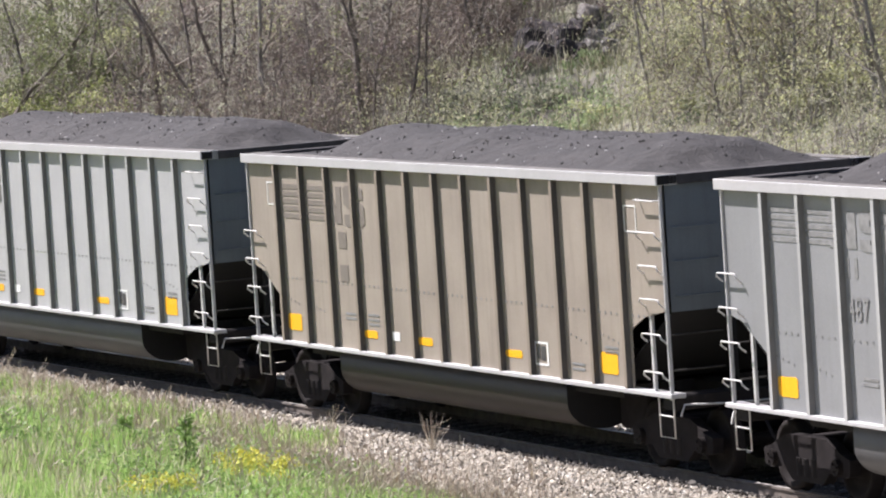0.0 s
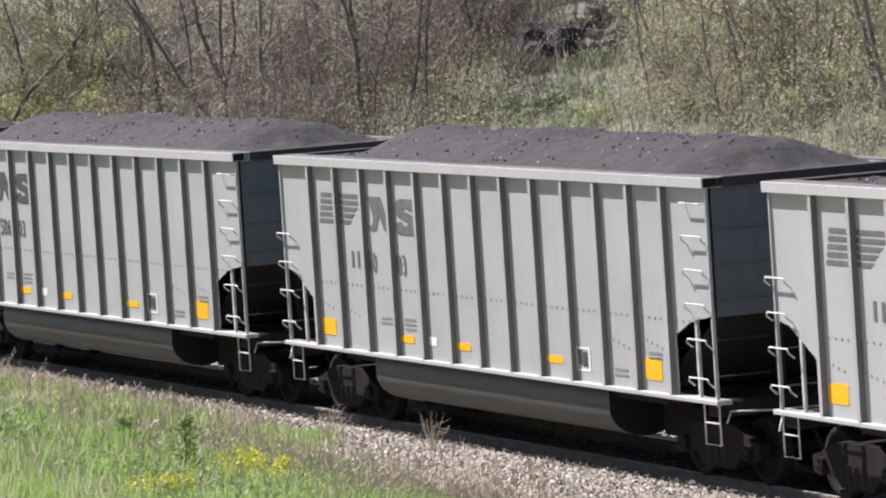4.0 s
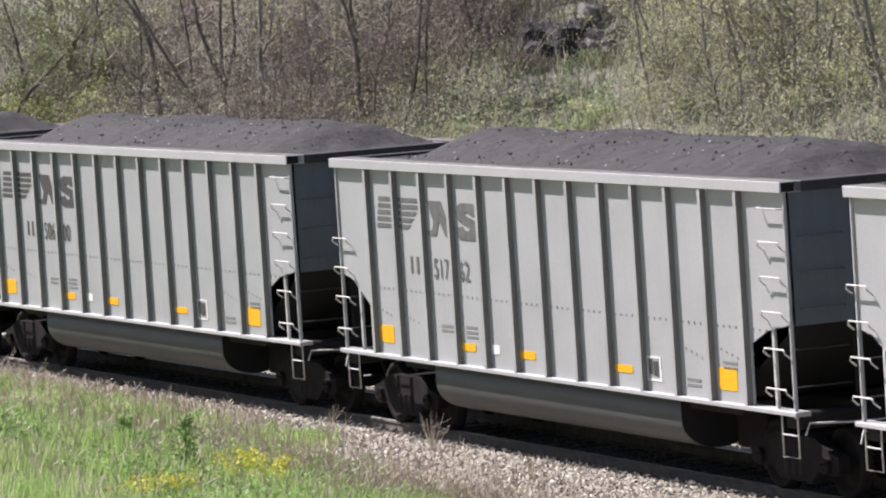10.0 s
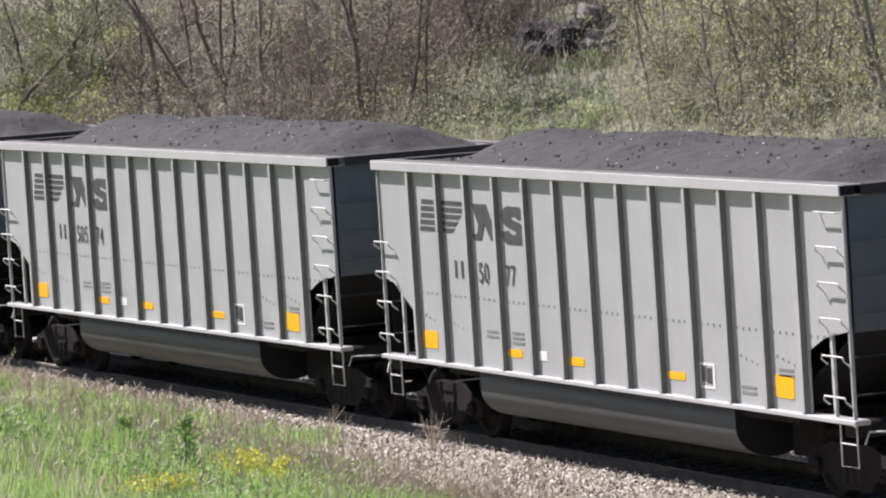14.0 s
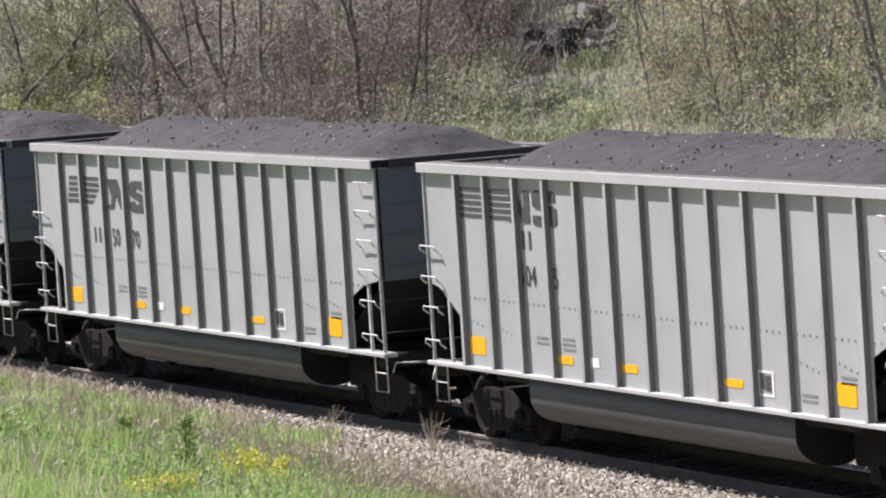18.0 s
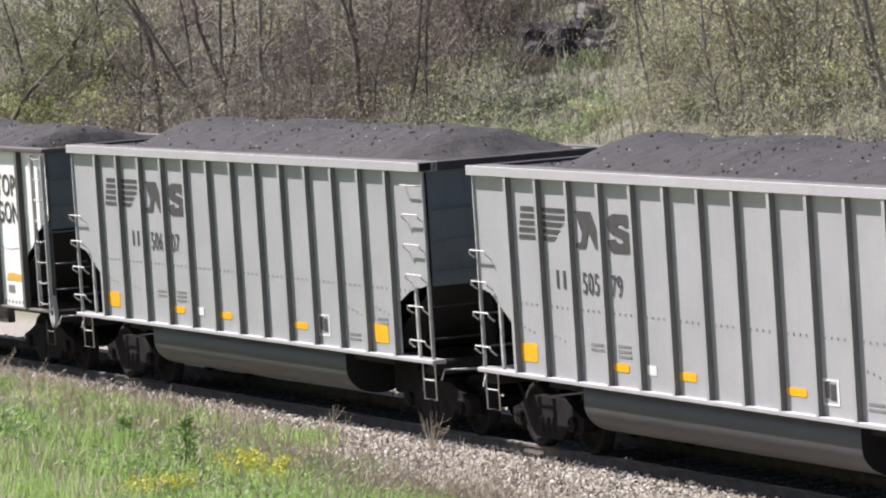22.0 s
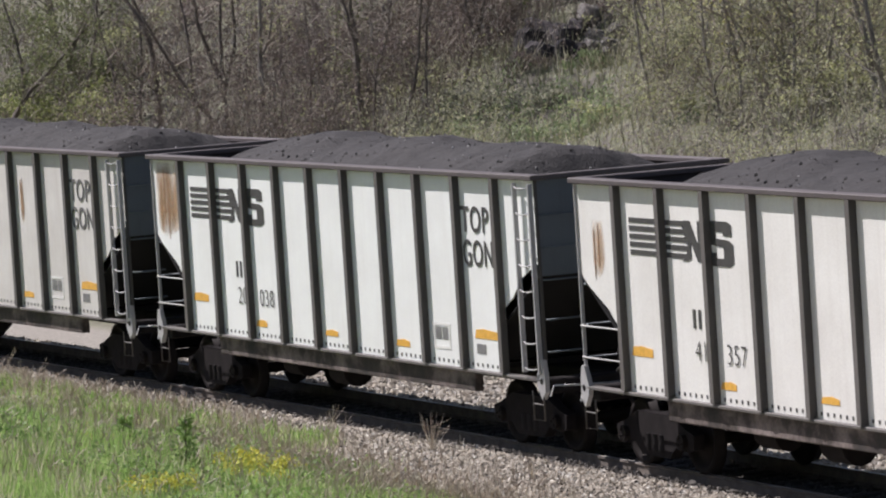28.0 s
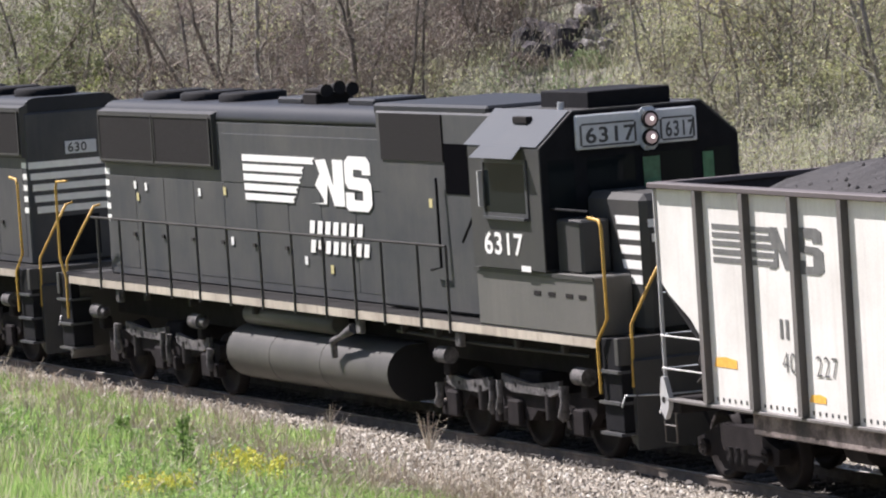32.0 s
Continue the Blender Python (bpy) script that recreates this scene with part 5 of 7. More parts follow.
def coal_gondola(seed=3):
    car = thing("coal_gondola", "grey ribbed steel coal gondola with a heaped load", "railcar", "coal train")
    for side in (-1, 1):
        y = side * 1.52
        sheet = [(-6.1, 1.18), (6.08, 1.18), (6.08, 1.98), (6.5, 2.16), (7.2, 2.28), (7.2, 3.95), (-7.2, 3.95), (-7.2, 2.32), (-6.85, 2.26), (-6.1, 1.84)]
        part("side_sheet", Build().prism(sheet, y, y - side * 0.012), GREY, car)
        ch = Build().box(-7.24, 7.24, min(side * 1.3, side * 1.61), max(side * 1.3, side * 1.61), 3.925, 4.06, 0.004)
        part("top_chord", ch, CHORD, car, "pale steel top rim")
        part("rim_dust", Build().box(-7.2, 7.2, min(side * 1.298, side * 1.585), max(side * 1.298, side * 1.585), 4.05, 4.064), RIMDUST, car, "coal dust on the rim")
        sl = Build().box(-7.3, 7.3, min(side * 1.38, side * 1.6), max(side * 1.38, side * 1.6), 1.13, 1.19, 0.008)
        part("side_sill", sl, CHORD, car)
        for x in POST_X:
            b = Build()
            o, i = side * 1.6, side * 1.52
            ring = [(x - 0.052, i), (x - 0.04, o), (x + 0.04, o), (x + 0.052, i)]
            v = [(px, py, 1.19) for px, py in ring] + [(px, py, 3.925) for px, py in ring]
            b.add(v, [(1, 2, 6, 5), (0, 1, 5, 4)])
            # +x web takes the darker paint that carries its shade
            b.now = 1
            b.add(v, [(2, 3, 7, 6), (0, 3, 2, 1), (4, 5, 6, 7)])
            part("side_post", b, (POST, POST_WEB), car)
        for way in (-1, 1):
            x = way * 7.2
            b = Build().box(min(x, x - way * 0.045), max(x, x - way * 0.045), min(side * 1.5, side * 1.55), max(side * 1.5, side * 1.55), 1.1, 3.93, 0.008)
            part("corner_post", b, CHORD, car)
            b = Build().box(way * 6.62 - 0.03, way * 6.62 + 0.03, min(side * 1.46, side * 1.5), max(side * 1.46, side * 1.5), 1.19, 2.24)
            part("ladder_stile", b, IRON, car)
            stirrup(car, way * 6.98, side)
        # ladder rungs at the leading end, fewer at the trailing end
        for z in (3.72, 3.3, 2.86, 2.42, 1.96, 1.46):
            grab(car, 6.55, 7.12, side * 1.525, z, 0.0 if z > 3.6 else 0.12, 0.085)
        for z in (2.86, 2.42, 1.98, 1.5):
            grab(car, -7.3, -6.75, side * 1.525, z, 0.12, 0.085)
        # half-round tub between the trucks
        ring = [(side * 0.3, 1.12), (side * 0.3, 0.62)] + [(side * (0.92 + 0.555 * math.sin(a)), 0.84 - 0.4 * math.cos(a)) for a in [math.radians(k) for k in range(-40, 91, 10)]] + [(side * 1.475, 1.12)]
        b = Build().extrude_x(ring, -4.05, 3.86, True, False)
        # tub ends in black, which holds paint and end-face shade together
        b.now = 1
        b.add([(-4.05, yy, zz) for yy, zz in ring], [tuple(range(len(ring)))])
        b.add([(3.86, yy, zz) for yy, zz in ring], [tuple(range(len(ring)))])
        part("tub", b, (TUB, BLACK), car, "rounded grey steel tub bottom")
    for way in (-1, 1):
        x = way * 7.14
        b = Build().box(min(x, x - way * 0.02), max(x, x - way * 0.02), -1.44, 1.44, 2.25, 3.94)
        part("end_sheet", b, ENDBLUE, car, "slate end wall with its shade in the paint")
        # black puts the shade below the end wall into the slope sheet
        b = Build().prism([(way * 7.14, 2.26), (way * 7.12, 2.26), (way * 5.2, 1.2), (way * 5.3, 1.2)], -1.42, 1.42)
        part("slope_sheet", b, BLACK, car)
        b = Build().box(min(x - way * 0.12, x + way * 0.1), max(x - way * 0.12, x + way * 0.1), -1.6, 1.6, 3.925, 4.058, 0.01)
        part("end_chord", b, COALDUST, car, "end rim coated in coal dust")
        for side in (-1, 1):
            # black cap stands for the dark inside of the hollow chord
            cap = Build().box(min(x + way * 0.101, x + way * 0.106), max(x + way * 0.101, x + way * 0.106), min(side * 1.41, side * 1.59), max(side * 1.41, side * 1.59), 3.935, 4.05)
            part("chord_end", cap, BLACK, car)
        b = Build().box(min(x - way * 0.3, x + way * 0.06), max(x - way * 0.3, x + way * 0.06), -1.5, 1.5, 0.96, 1.16, 0.02)
        part("end_sill", b, STEEL, car)
        for yy in (-0.55, 0.55):
            part("end_post", Build().box(min(x, x - way * 0.09), max(x, x - way * 0.09), yy - 0.05, yy + 0.05, 1.16, 3.93), BLACK, car)
        for z in (3.36, 2.92, 2.46):
            end_grab(car, x, way, -1.36, -0.75, z)
        for z in (1.95, 1.48):
            b = Build().tube([(x, -1.46, z), (x, -0.7, z)], 0.014, 5)
            part("crossover_bar", b, TRUCKGREY, car)
        coupler(car, way * 7.25, way)
        freight_truck(car, way * 6.17)
        part("end_floor", Build().box(min(way * 3.9, way * 5.4), max(way * 3.9, way * 5.4), -1.36, 1.36, 1.0, 1.16), STEEL, car)
        part("brake_rigging", Build().box(min(way * 4.1, way * 5.0), max(way * 4.1, way * 5.0), -0.8, 0.8, 0.45, 0.95, 0.03), GRIME, car)
    b = Build().box(-7.3, 7.3, -0.3, 0.3, 0.82, 1.16, 0.02)
    part("centre_sill", b, STEEL, car)
    coal_heap(car, -7.1, 7.1, 1.42, 4.045, 4.41, seed, 0.035, (0.3, 1.15), (1.5, 1.3))
    # conspicuity patches and stencils on the visible side
    w = 1.522
    for x0, x1, z0, z1, nm in ((-5.9, -5.36, 1.36, 1.62, "reflector_patch"), (-2.95, -2.45, 1.39, 1.51, "reflector_patch"), (-1.0, -0.45, 1.39, 1.51, "reflector_patch"),
                               (2.05, 2.6, 1.39, 1.5, "reflector_patch"), (5.1, 5.62, 1.34, 1.64, "reflector_patch")):
        c = Build()
        plate(c, [(x0, z0 + 0.04), (x0 + 0.06, z0), (x1 - 0.04, z0), (x1, z0 + 0.02), (x1, z1 - 0.02), (x1 - 0.05, z1), (x0 + 0.05, z1 - 0.01), (x0, z1 - 0.04)], -1, w)
        part(nm, c, YELLOW, car, "amber reflective patch")
    part("white_tag", plate(Build(), rect(-1.9, -1.62, 1.4, 1.53), -1, w), PALE, car)
    b = Build()
    for r in (rect(3.0, 3.46, 1.63, 1.66), rect(3.0, 3.46, 1.33, 1.36), rect(3.0, 3.05, 1.36, 1.63), rect(3.41, 3.46, 1.36, 1.63)):
        plate(b, r, -1, w)
    panel = part("stencil_frame", b, PALE, car)
    part("stencil_panel", plate(plate(Build(), rect(3.1, 3.2, 1.42, 1.62), -1, w), rect(3.23, 3.37, 1.4, 1.6), -1, w), INK, panel)
    riv = Build()
    for k in range(13):
        a = POST_X[k] + 0.16
        for j in range(4):
            z = 2.15
            plate(riv, rect(a + j * 0.17, a + j * 0.17 + 0.035, z, z + 0.035), -1, w)
    for k, (xa, za) in enumerate(((-5.9, 1.85), (-4.9, 1.78), (5.2, 1.85), (4.2, 1.8))):
        for j in range(4):
            plate(riv, rect(xa + j * 0.15, xa + j * 0.15 + 0.03, za - j * 0.03, za - j * 0.03 + 0.03), -1, w)
    part("rivet_stains", riv, INK_PALE, car)["kind"] = "stuff"
    b = Build()
    for x0, z0, n in ((-2.75, 1.72, 3), (-3.6, 1.7, 2), (5.25, 1.68, 2), (4.2, 1.4, 2)):
        for i in range(n):
            plate(b, rect(x0, x0 + 0.4, z0 - i * 0.07, z0 - i * 0.07 + 0.035), -1, w)
    part("stencil_text", b, INK_PALE, car)["kind"] = "stuff"
    return car


def dress_gondola(car, digits, mat_mark, flat_emblem=False):
    """Markings that differ from car to car; digits are (text, x) pairs."""
    if flat_emblem:
        emblem(car, -5.98, 3.74, 3.3, 0.45, 1.523, mat_mark, False)
    else:
        emblem(car, -5.72, 3.53, 3.3, 0.48, 1.523, mat_mark, True)
    for text, x, z in digits:
        lettering(text, x, z, -1.531, 0.3, mat_mark, car, "car_number", 0.82, 0.001)


# ---- six-axle diesel locomotive ----
def six_truck(parent, x, way):
    """Three-axle truck; way says which end of the engine it carries."""
    t = part("truck", Build().box(x - 0.35, x + 0.35, -0.95, 0.95, 0.62, 1.1, 0.04), GRIME, parent, "dusty three-axle truck")
    at_x = lambda dx: x + way * dx
    for side in (-1, 1):
        poly = [(-2.5, 0.66), (-2.25, 0.46), (-1.85, 0.46), (-1.6, 0.7), (-1.2, 0.6), (-0.62, 0.6), (-0.4, 0.44), (0.4, 0.44), (0.62, 0.6), (1.2, 0.6), (1.6, 0.7), (1.85, 0.46), (2.25, 0.46),
                (2.5, 0.66), (2.52, 0.86), (2.0, 0.94), (1.3, 0.86), (-1.3, 0.86), (-2.0, 0.94), (-2.52, 0.86)]
        part("side_frame", Build().prism([(x + a, z) for a, z in poly], side * 1.0, side * 1.14), GRIME, t)
        # sunlit stretches of the frame as paler dusty castings between axles, sagging midway
        for x0, x1, z1 in ((-0.35, 1.5, 1.07), (-2.25, -0.8, 0.99)):
            m = (x0 + x1) / 2
            b = Build().prism([(at_x(a), z) for a, z in ((x0, z1), (x0 + 0.2, z1 - 0.03), (m, z1 - 0.09), (x1 - 0.2, z1 - 0.03), (x1, z1), (x1, z1 - 0.16), (x1 - 0.3, z1 - 0.24), (x0 + 0.3, z1 - 0.24), (x0, z1 - 0.16))], side * 1.15, side * 1.22)
            frame_part = part("frame_window", b, TRUCKDUST, t, "dusty frame casting, paler for the frame's sunlit stretch")
            for k in (x0 + 0.45, x1 - 0.45):
                part("casting_hole", Build().tube([(at_x(k), side * 1.221, z1 - 0.14), (at_x(k), side * 1.226, z1 - 0.14)], 0.035, 8), GRIME, frame_part)
        for dx, z in ((2.45, 1.2), (-2.05, 1.25)):
            b = Build().tube([(at_x(dx + 0.2), side * 1.3, z), (at_x(dx - 0.16), side * 1.3, z)], [0.125, 0.125], 14)
            b.tube([(at_x(dx - 0.16), side * 1.3, z), (at_x(dx - 0.3), side * 1.3, z - 0.02)], [0.08, 0.06], 10)
            cyl = part("brake_cylinder", b, TRUCKDUST, t, "pale dusty brake cylinder")
            part("cylinder_bracket", Build().box(min(at_x(dx - 0.1), at_x(dx + 0.1)), max(at_x(dx - 0.1), at_x(dx + 0.1)), min(side * 1.12, side * 1.3), max(side * 1.12, side * 1.3), z - 0.3, z - 0.1, 0.02), GRIME, cyl)
        # swing hangers and dampers
        for dx, z0, z1, r in ((1.74, 0.53, 1.02, 0.085), (-0.34, 0.5, 0.98, 0.06), (-0.6, 0.48, 0.96, 0.06), (-2.4, 0.46, 0.82, 0.075)):
            b = Build().tube([(at_x(dx), side * 1.26, z0), (at_x(dx - 0.02), side * 1.28, z0 + 0.07), (at_x(dx + 0.03), side * 1.28, (z0 + z1) / 2), (at_x(dx), side * 1.26, z1)], [r * 0.55, r, r * 0.7, r * 0.9], 9)
            part("damper", b, TRUCKDUST, t)
            part("brake_shoe", Build().box(min(at_x(dx - 0.1), at_x(dx + 0.1)), max(at_x(dx - 0.1), at_x(dx + 0.1)), min(side * 1.05, side * 1.2), max(side * 1.05, side * 1.2), z0 - 0.12, z0 + 0.1, 0.02), GRIME, t)
        for dx in (-2.07, 0.0, 2.07):
            part("journal_box", Build().box(x + dx - 0.2, x + dx + 0.2, min(side * 1.14, side * 1.24), max(side * 1.14, side * 1.24), 0.34, 0.72, 0.03), GRIME, t)
        for dx in (-1.1, 1.1):
            part("coil_spring", Build().tube([(x + dx, side * 1.12, 0.5), (x + dx, side * 1.12, 0.86)], 0.12, 10), STEEL, t)
    for dx in (-2.07, 0.0, 2.07):
        w = Build().tube([(0, -1.1, 0), (0, 1.1, 0)], 0.1, 10)
        for side in (-1, 1):
            w.lathe_y([(0.0, side * 0.66), (0.5, side * 0.66), (0.54, side * 0.67), (0.54, side * 0.7), (0.508, side * 0.72), (0.505, side * 0.81), (0.42, side * 0.81), (0.4, side * 0.77), (0.16, side * 0.77), (0.0, side * 0.8)], 0, 0, 22)
        ob = part("wheelset", w, WHEEL, t)
        ob.location = (x + dx, 0, 0.508)
    return t


def locomotive():
    lo = thing("diesel_locomotive", "black six-axle diesel locomotive with white markings", "locomotive", "coal train")
    # platform and sills
    part("platform", Build().box(-10.2, 10.2, -1.5, 1.5, 1.655, 1.8, 0.012), WALKWAY, lo)
    part("underframe", Build().box(-9.9, 9.9, -0.75, 0.75, 1.1, 1.655, 0.02), GRIME, lo)
    for side in (-1, 1):
        part("sill_stripe", Build().box(-10.18, 10.18, min(side * 1.5, side * 1.506), max(side * 1.5, side * 1.506), 1.66, 1.785), SILL, lo, "worn white sill stripe")
    # long hood
    part("long_hood", Build().box(-9.6, 6.3, -0.93, 0.93, 1.8, 4.5, 0.03), LOCO_DUSTY, lo, "dusty black engine hood")
    quarter = [radians(k) for k in range(0, 91, 15)]
    roof = [(-0.67 - 0.262 * math.cos(a), 4.49 + 0.27 * math.sin(a)) for a in quarter] + [(0.67 + 0.262 * math.cos(a), 4.49 + 0.27 * math.sin(a)) for a in quarter[::-1]]
    part("hood_roof", Build().extrude_x(roof, -9.55, 2.6, True), ROOF, lo, "rounded dusty hood roof")
    for side in (-1, 1):
        i, o = side * 0.93, side * 1.0
        rad = Build().extrude_x([(i * 0.9, 3.68), (o, 3.72), (o, 4.6), (i * 0.9, 4.66)], -9.58, -4.42)
        rad = part("radiator_flare", rad, LOCO, lo)
        for x0, x1 in ((-9.53, -7.03), (-6.97, -4.48)):
            g = part("radiator_grille", Build().box(x0, x1, min(o, o + side * 0.02), max(o, o + side * 0.02), 3.78, 4.54), MESHGRILLE, rad, "dark mesh grille")
            gf = Build()
            for a, b_, c, d in ((x0, x1, 3.76, 3.79), (x0, x1, 4.53, 4.56), (x0, x0 + 0.03, 3.79, 4.53), (x1 - 0.03, x1, 3.79, 4.53)):
                gf.box(a, b_, min(o + side * 0.02, o + side * 0.032), max(o + side * 0.02, o + side * 0.032), c, d)
            part("grille_frame", gf, LOCO, g)
        for k in range(9):
            x = -9.4 + k * 1.32
            if x > 2.0:
                continue
            d = part("hood_door", Build().box(x, x + 1.2, min(i, i + side * 0.006), max(i, i + side * 0.006), 1.95, 3.5, 0.002), LOCO_DUSTY, lo)
            part("door_latch", Build().box(x + 1.05, x + 1.15, min(i + side * 0.012, i + side * 0.04), max(i + side * 0.012, i + side * 0.04), 2.5, 2.56), TRUCKGREY, d)
        part("intake_panel", Build().box(-4.2, 2.6, min(i, i + side * 0.015), max(i, i + side * 0.015), 3.52, 4.3, 0.004), LOCO_DUSTY, lo)
        # dynamic brake housing and grille behind the cab
        # flat black plate; the dark of the opening is put into its colour
        part("side_doorway", Build().box(4.72, 6.1, min(side * 1.08, side * 1.09), max(side * 1.08, side * 1.09), 3.57, 4.3), VOID, lo, "black plate for the dark doorway behind the cab")
        part("blower_housing", Build().box(2.3, 6.5, min(i, side * 1.08), max(i, side * 1.08), 1.82, 4.76, 0.04), LOCO_DUSTY, lo)
        part("inlet_grille", Build().box(2.5, 4.7, min(side * 1.08, side * 1.1), max(side * 1.08, side * 1.1), 4.03, 4.72), MESHGRILLE, lo, "dark inlet grille")
        for line in ([(4.55, 1.16, 3.8), (4.6, 1.18, 2.5), (4.2, 1.16, 2.45)], [(6.0, 1.16, 3.5), (5.4, 1.18, 2.9)]):
            part("side_grab_rail", Build().tube([(a, side * c, d) for a, c, d in line], 0.022, 6), FLATBLACK, lo)
        # handrails
        xs = [-8.6, -7.57, -6.46, -5.36, -4.11, -2.82, -1.48, -0.19, 1.03, 2.16, 3.2, 4.5, 5.5]
        for x in (-8.0, 2.05, 5.6):
            part("jacking_pad", Build().box(x - 0.09, x + 0.09, min(side * 1.36, side * 1.46), max(side * 1.36, side * 1.46), 1.42, 1.655, 0.02), TRUCKDUST, lo)
        for x in xs:
            part("handrail_post", Build().tube([(x, side * 1.51, 1.62), (x, side * 1.51, 2.86)], 0.024, 6), LOCO, lo)
        part("handrail", Build().tube([(-8.9, side * 1.51, 2.84), (5.5, side * 1.51, 2.87)], 0.02, 6), TRUCKGREY, lo)
        for x in (-6.9, -4.9, -2.2, 3.5, 4.7, 7.4, 8.9):
            part("pipe_clip", Build().box(x - 0.05, x + 0.05, min(side * 1.3, side * 1.4), max(side * 1.3, side * 1.4), 1.5, 1.655, 0.01), TRUCKGREY, lo)
        part("air_line", Build().tube([(3.2, side * 1.32, 1.52), (6.0, side * 1.32, 1.48), (9.6, side * 1.32, 1.5)], 0.025, 6), TRUCKGREY, lo)
    # roof fans, vents, horn
    for x in (-8.4, -6.7, -5.0):
        f = Build()
        f.tube([(x, 0, 4.75), (x, 0, 4.87), (x, 0, 4.9)], [0.56, 0.56, 0.5], 20)
        part("radiator_fan", f, FLATBLACK, lo, "flat black fan housing")
    for x in (-2.4, 0.4):
        part("exhaust_hatch", Build().box(x - 0.5, x + 0.5, -0.45, 0.45, 4.74, 4.86, 0.03), ROOF, lo)
    hn = part("air_horn", Build().box(-1.75, -1.2, -0.5, 0.1, 4.75, 4.93, 0.02), STEEL, lo)
    for y, z in ((-0.42, 4.96), (-0.2, 5.0), (0.02, 4.96)):
        part("trumpet", Build().tube([(-1.75, y, z), (-1.2, y, z + 0.01), (-0.95, y, z + 0.01)], [0.04, 0.05, 0.11], 10), STEEL, hn)
    part("roof_hatch", Build().box(2.2, 6.2, -1.05, 1.05, 4.68, 4.86, 0.04), ROOF, lo, "low roof hatch")
    # cab
    prof = [(-1.55, 2.64), (-1.55, 4.33), (-1.0, 4.82), (1.0, 4.82), (1.55, 4.33), (1.55, 2.64)]
    part("cab", Build().extrude_x(prof, 6.55, 8.85), LOCO, lo, "black steel cab with sloped roof edges")
    for side in (-1, 1):
        n = Vector((0, side * 0.49, 0.55)).normalized()
        a, c = Vector((0, side * 1.555, 4.35)), Vector((0, side * 1.02, 4.825))
        v = [(6.45, a.y + n.y * 0.008, a.z + n.z * 0.008), (8.8, a.y + n.y * 0.008, a.z + n.z * 0.008), (8.8, c.y + n.y * 0.008, c.z + n.z * 0.008), (6.45, c.y + n.y * 0.008, c.z + n.z * 0.008)]
        part("cab_roof_panel", Build().add(v + [(p[0], p[1] - n.y * 0.006, p[2] - n.z * 0.006) for p in v], [(0, 1, 2, 3), (7, 6, 5, 4), (0, 4, 5, 1), (1, 5, 6, 2), (2, 6, 7, 3), (3, 7, 4, 0)]), ROOFPANEL, lo)
        m = a.lerp(c, 0.62)
        part("roof_vent", Build().box(7.5, 7.95, m.y - 0.05, m.y + 0.05, m.z, m.z + 0.1, 0.01), STEEL, lo)
        y = side * 1.552
        part("side_window", Build().box(7.05, 8.4, min(y, y + side * 0.006), max(y, y + side * 0.006), 3.42, 4.12), GLASS, lo, "dark cab side window")
        wf = Build()
        for x0, x1, z0, z1 in ((7.0, 8.45, 4.12, 4.17), (7.0, 8.45, 3.36, 3.42), (7.0, 7.06, 3.42, 4.12), (8.39, 8.45, 3.42, 4.12)):
            wf.box(x0, x1, min(y, y + side * 0.02), max(y, y + side * 0.02), z0, z1)
        part("window_frame", wf, LOCO_DUSTY, lo)
        sv = Build().prism([(7.0, 4.2), (8.4, 4.2), (8.35, 4.36), (7.05, 4.36)], side * 1.56, side * 1.575)
        sv.v = [(x, yy + side * (4.36 - z) * 1.1, z) for x, yy, z in sv.v]
        part("sun_visor", sv, ROOFPANEL, lo)
        part("armrest", Build().box(7.05, 8.4, min(y, y + side * 0.06), max(y, y + side * 0.06), 3.33, 3.37), LOCO_DUSTY, lo)
        part("wind_deflector", Build().box(7.0, 7.03, min(y, y + side * 0.09), max(y, y + side * 0.09), 3.5, 4.0), CHORD, lo)
        part("cab_base", Build().box(6.4, 8.85, min(0, side * 1.2), max(0, side * 1.2), 1.8, 2.66), LOCO, lo)
        part("battery_box", Build().box(6.45, 10.18, min(side * 0.9, side * 1.48), max(side * 0.9, side * 1.48), 1.8, 2.62, 0.02), BOXDUST, lo, "dusty equipment box under the cab")
        part("box_lip", Build().box(6.4, 10.18, min(side * 1.48, side * 1.5), max(side * 1.48, side * 1.5), 2.56, 2.62), LOCO, lo)
        for x in (8.3, 8.75, 9.3, 9.7):
            part("vent_slot", Build().box(x, x + 0.22, min(side * 1.48, side * 1.488), max(side * 1.48, side * 1.488), 2.3, 2.36), STEEL, lo)
    # short nose, number boards and headlights
    part("short_nose", Build().box(8.85, 10.55, -0.88, 0.88, 1.8, 3.7, 0.09), LOCO, lo)
    for i in range(5):
        z = 3.4 - i * 0.2
        for side in (-1, 1):
            part("nose_side_stripe", Build().prism([(9.78 + 0.05 * i, z - 0.12), (10.46, z - 0.12), (10.46, z), (9.74 + 0.05 * i, z)], side * 0.881, side * 0.886), LOCOWHITE, lo, "white nose stripe")
    for i in range(5):
        z = 3.36 - i * 0.2
        part("nose_stripe", Build().box(10.552, 10.558, -0.8 + 0.05 * i, 0.8 - 0.05 * i, z - 0.11, z), LOCOWHITE, lo, "white nose stripe")
    part("front_locker", Build().box(8.86, 9.62, -1.36, -0.9, 2.62, 3.36, 0.035), LOCO, lo)
    part("front_rail", Build().tube([(8.87, -1.42, 3.5), (10.1, -1.46, 3.5)], 0.02, 6), FLATBLACK, lo)
    # front panel blacker than the cab sides: its shade is in the colour
    face = [(-1.53, 2.66), (-1.53, 4.32), (-0.99, 4.8), (0.99, 4.8), (1.53, 4.32), (1.53, 2.66)]
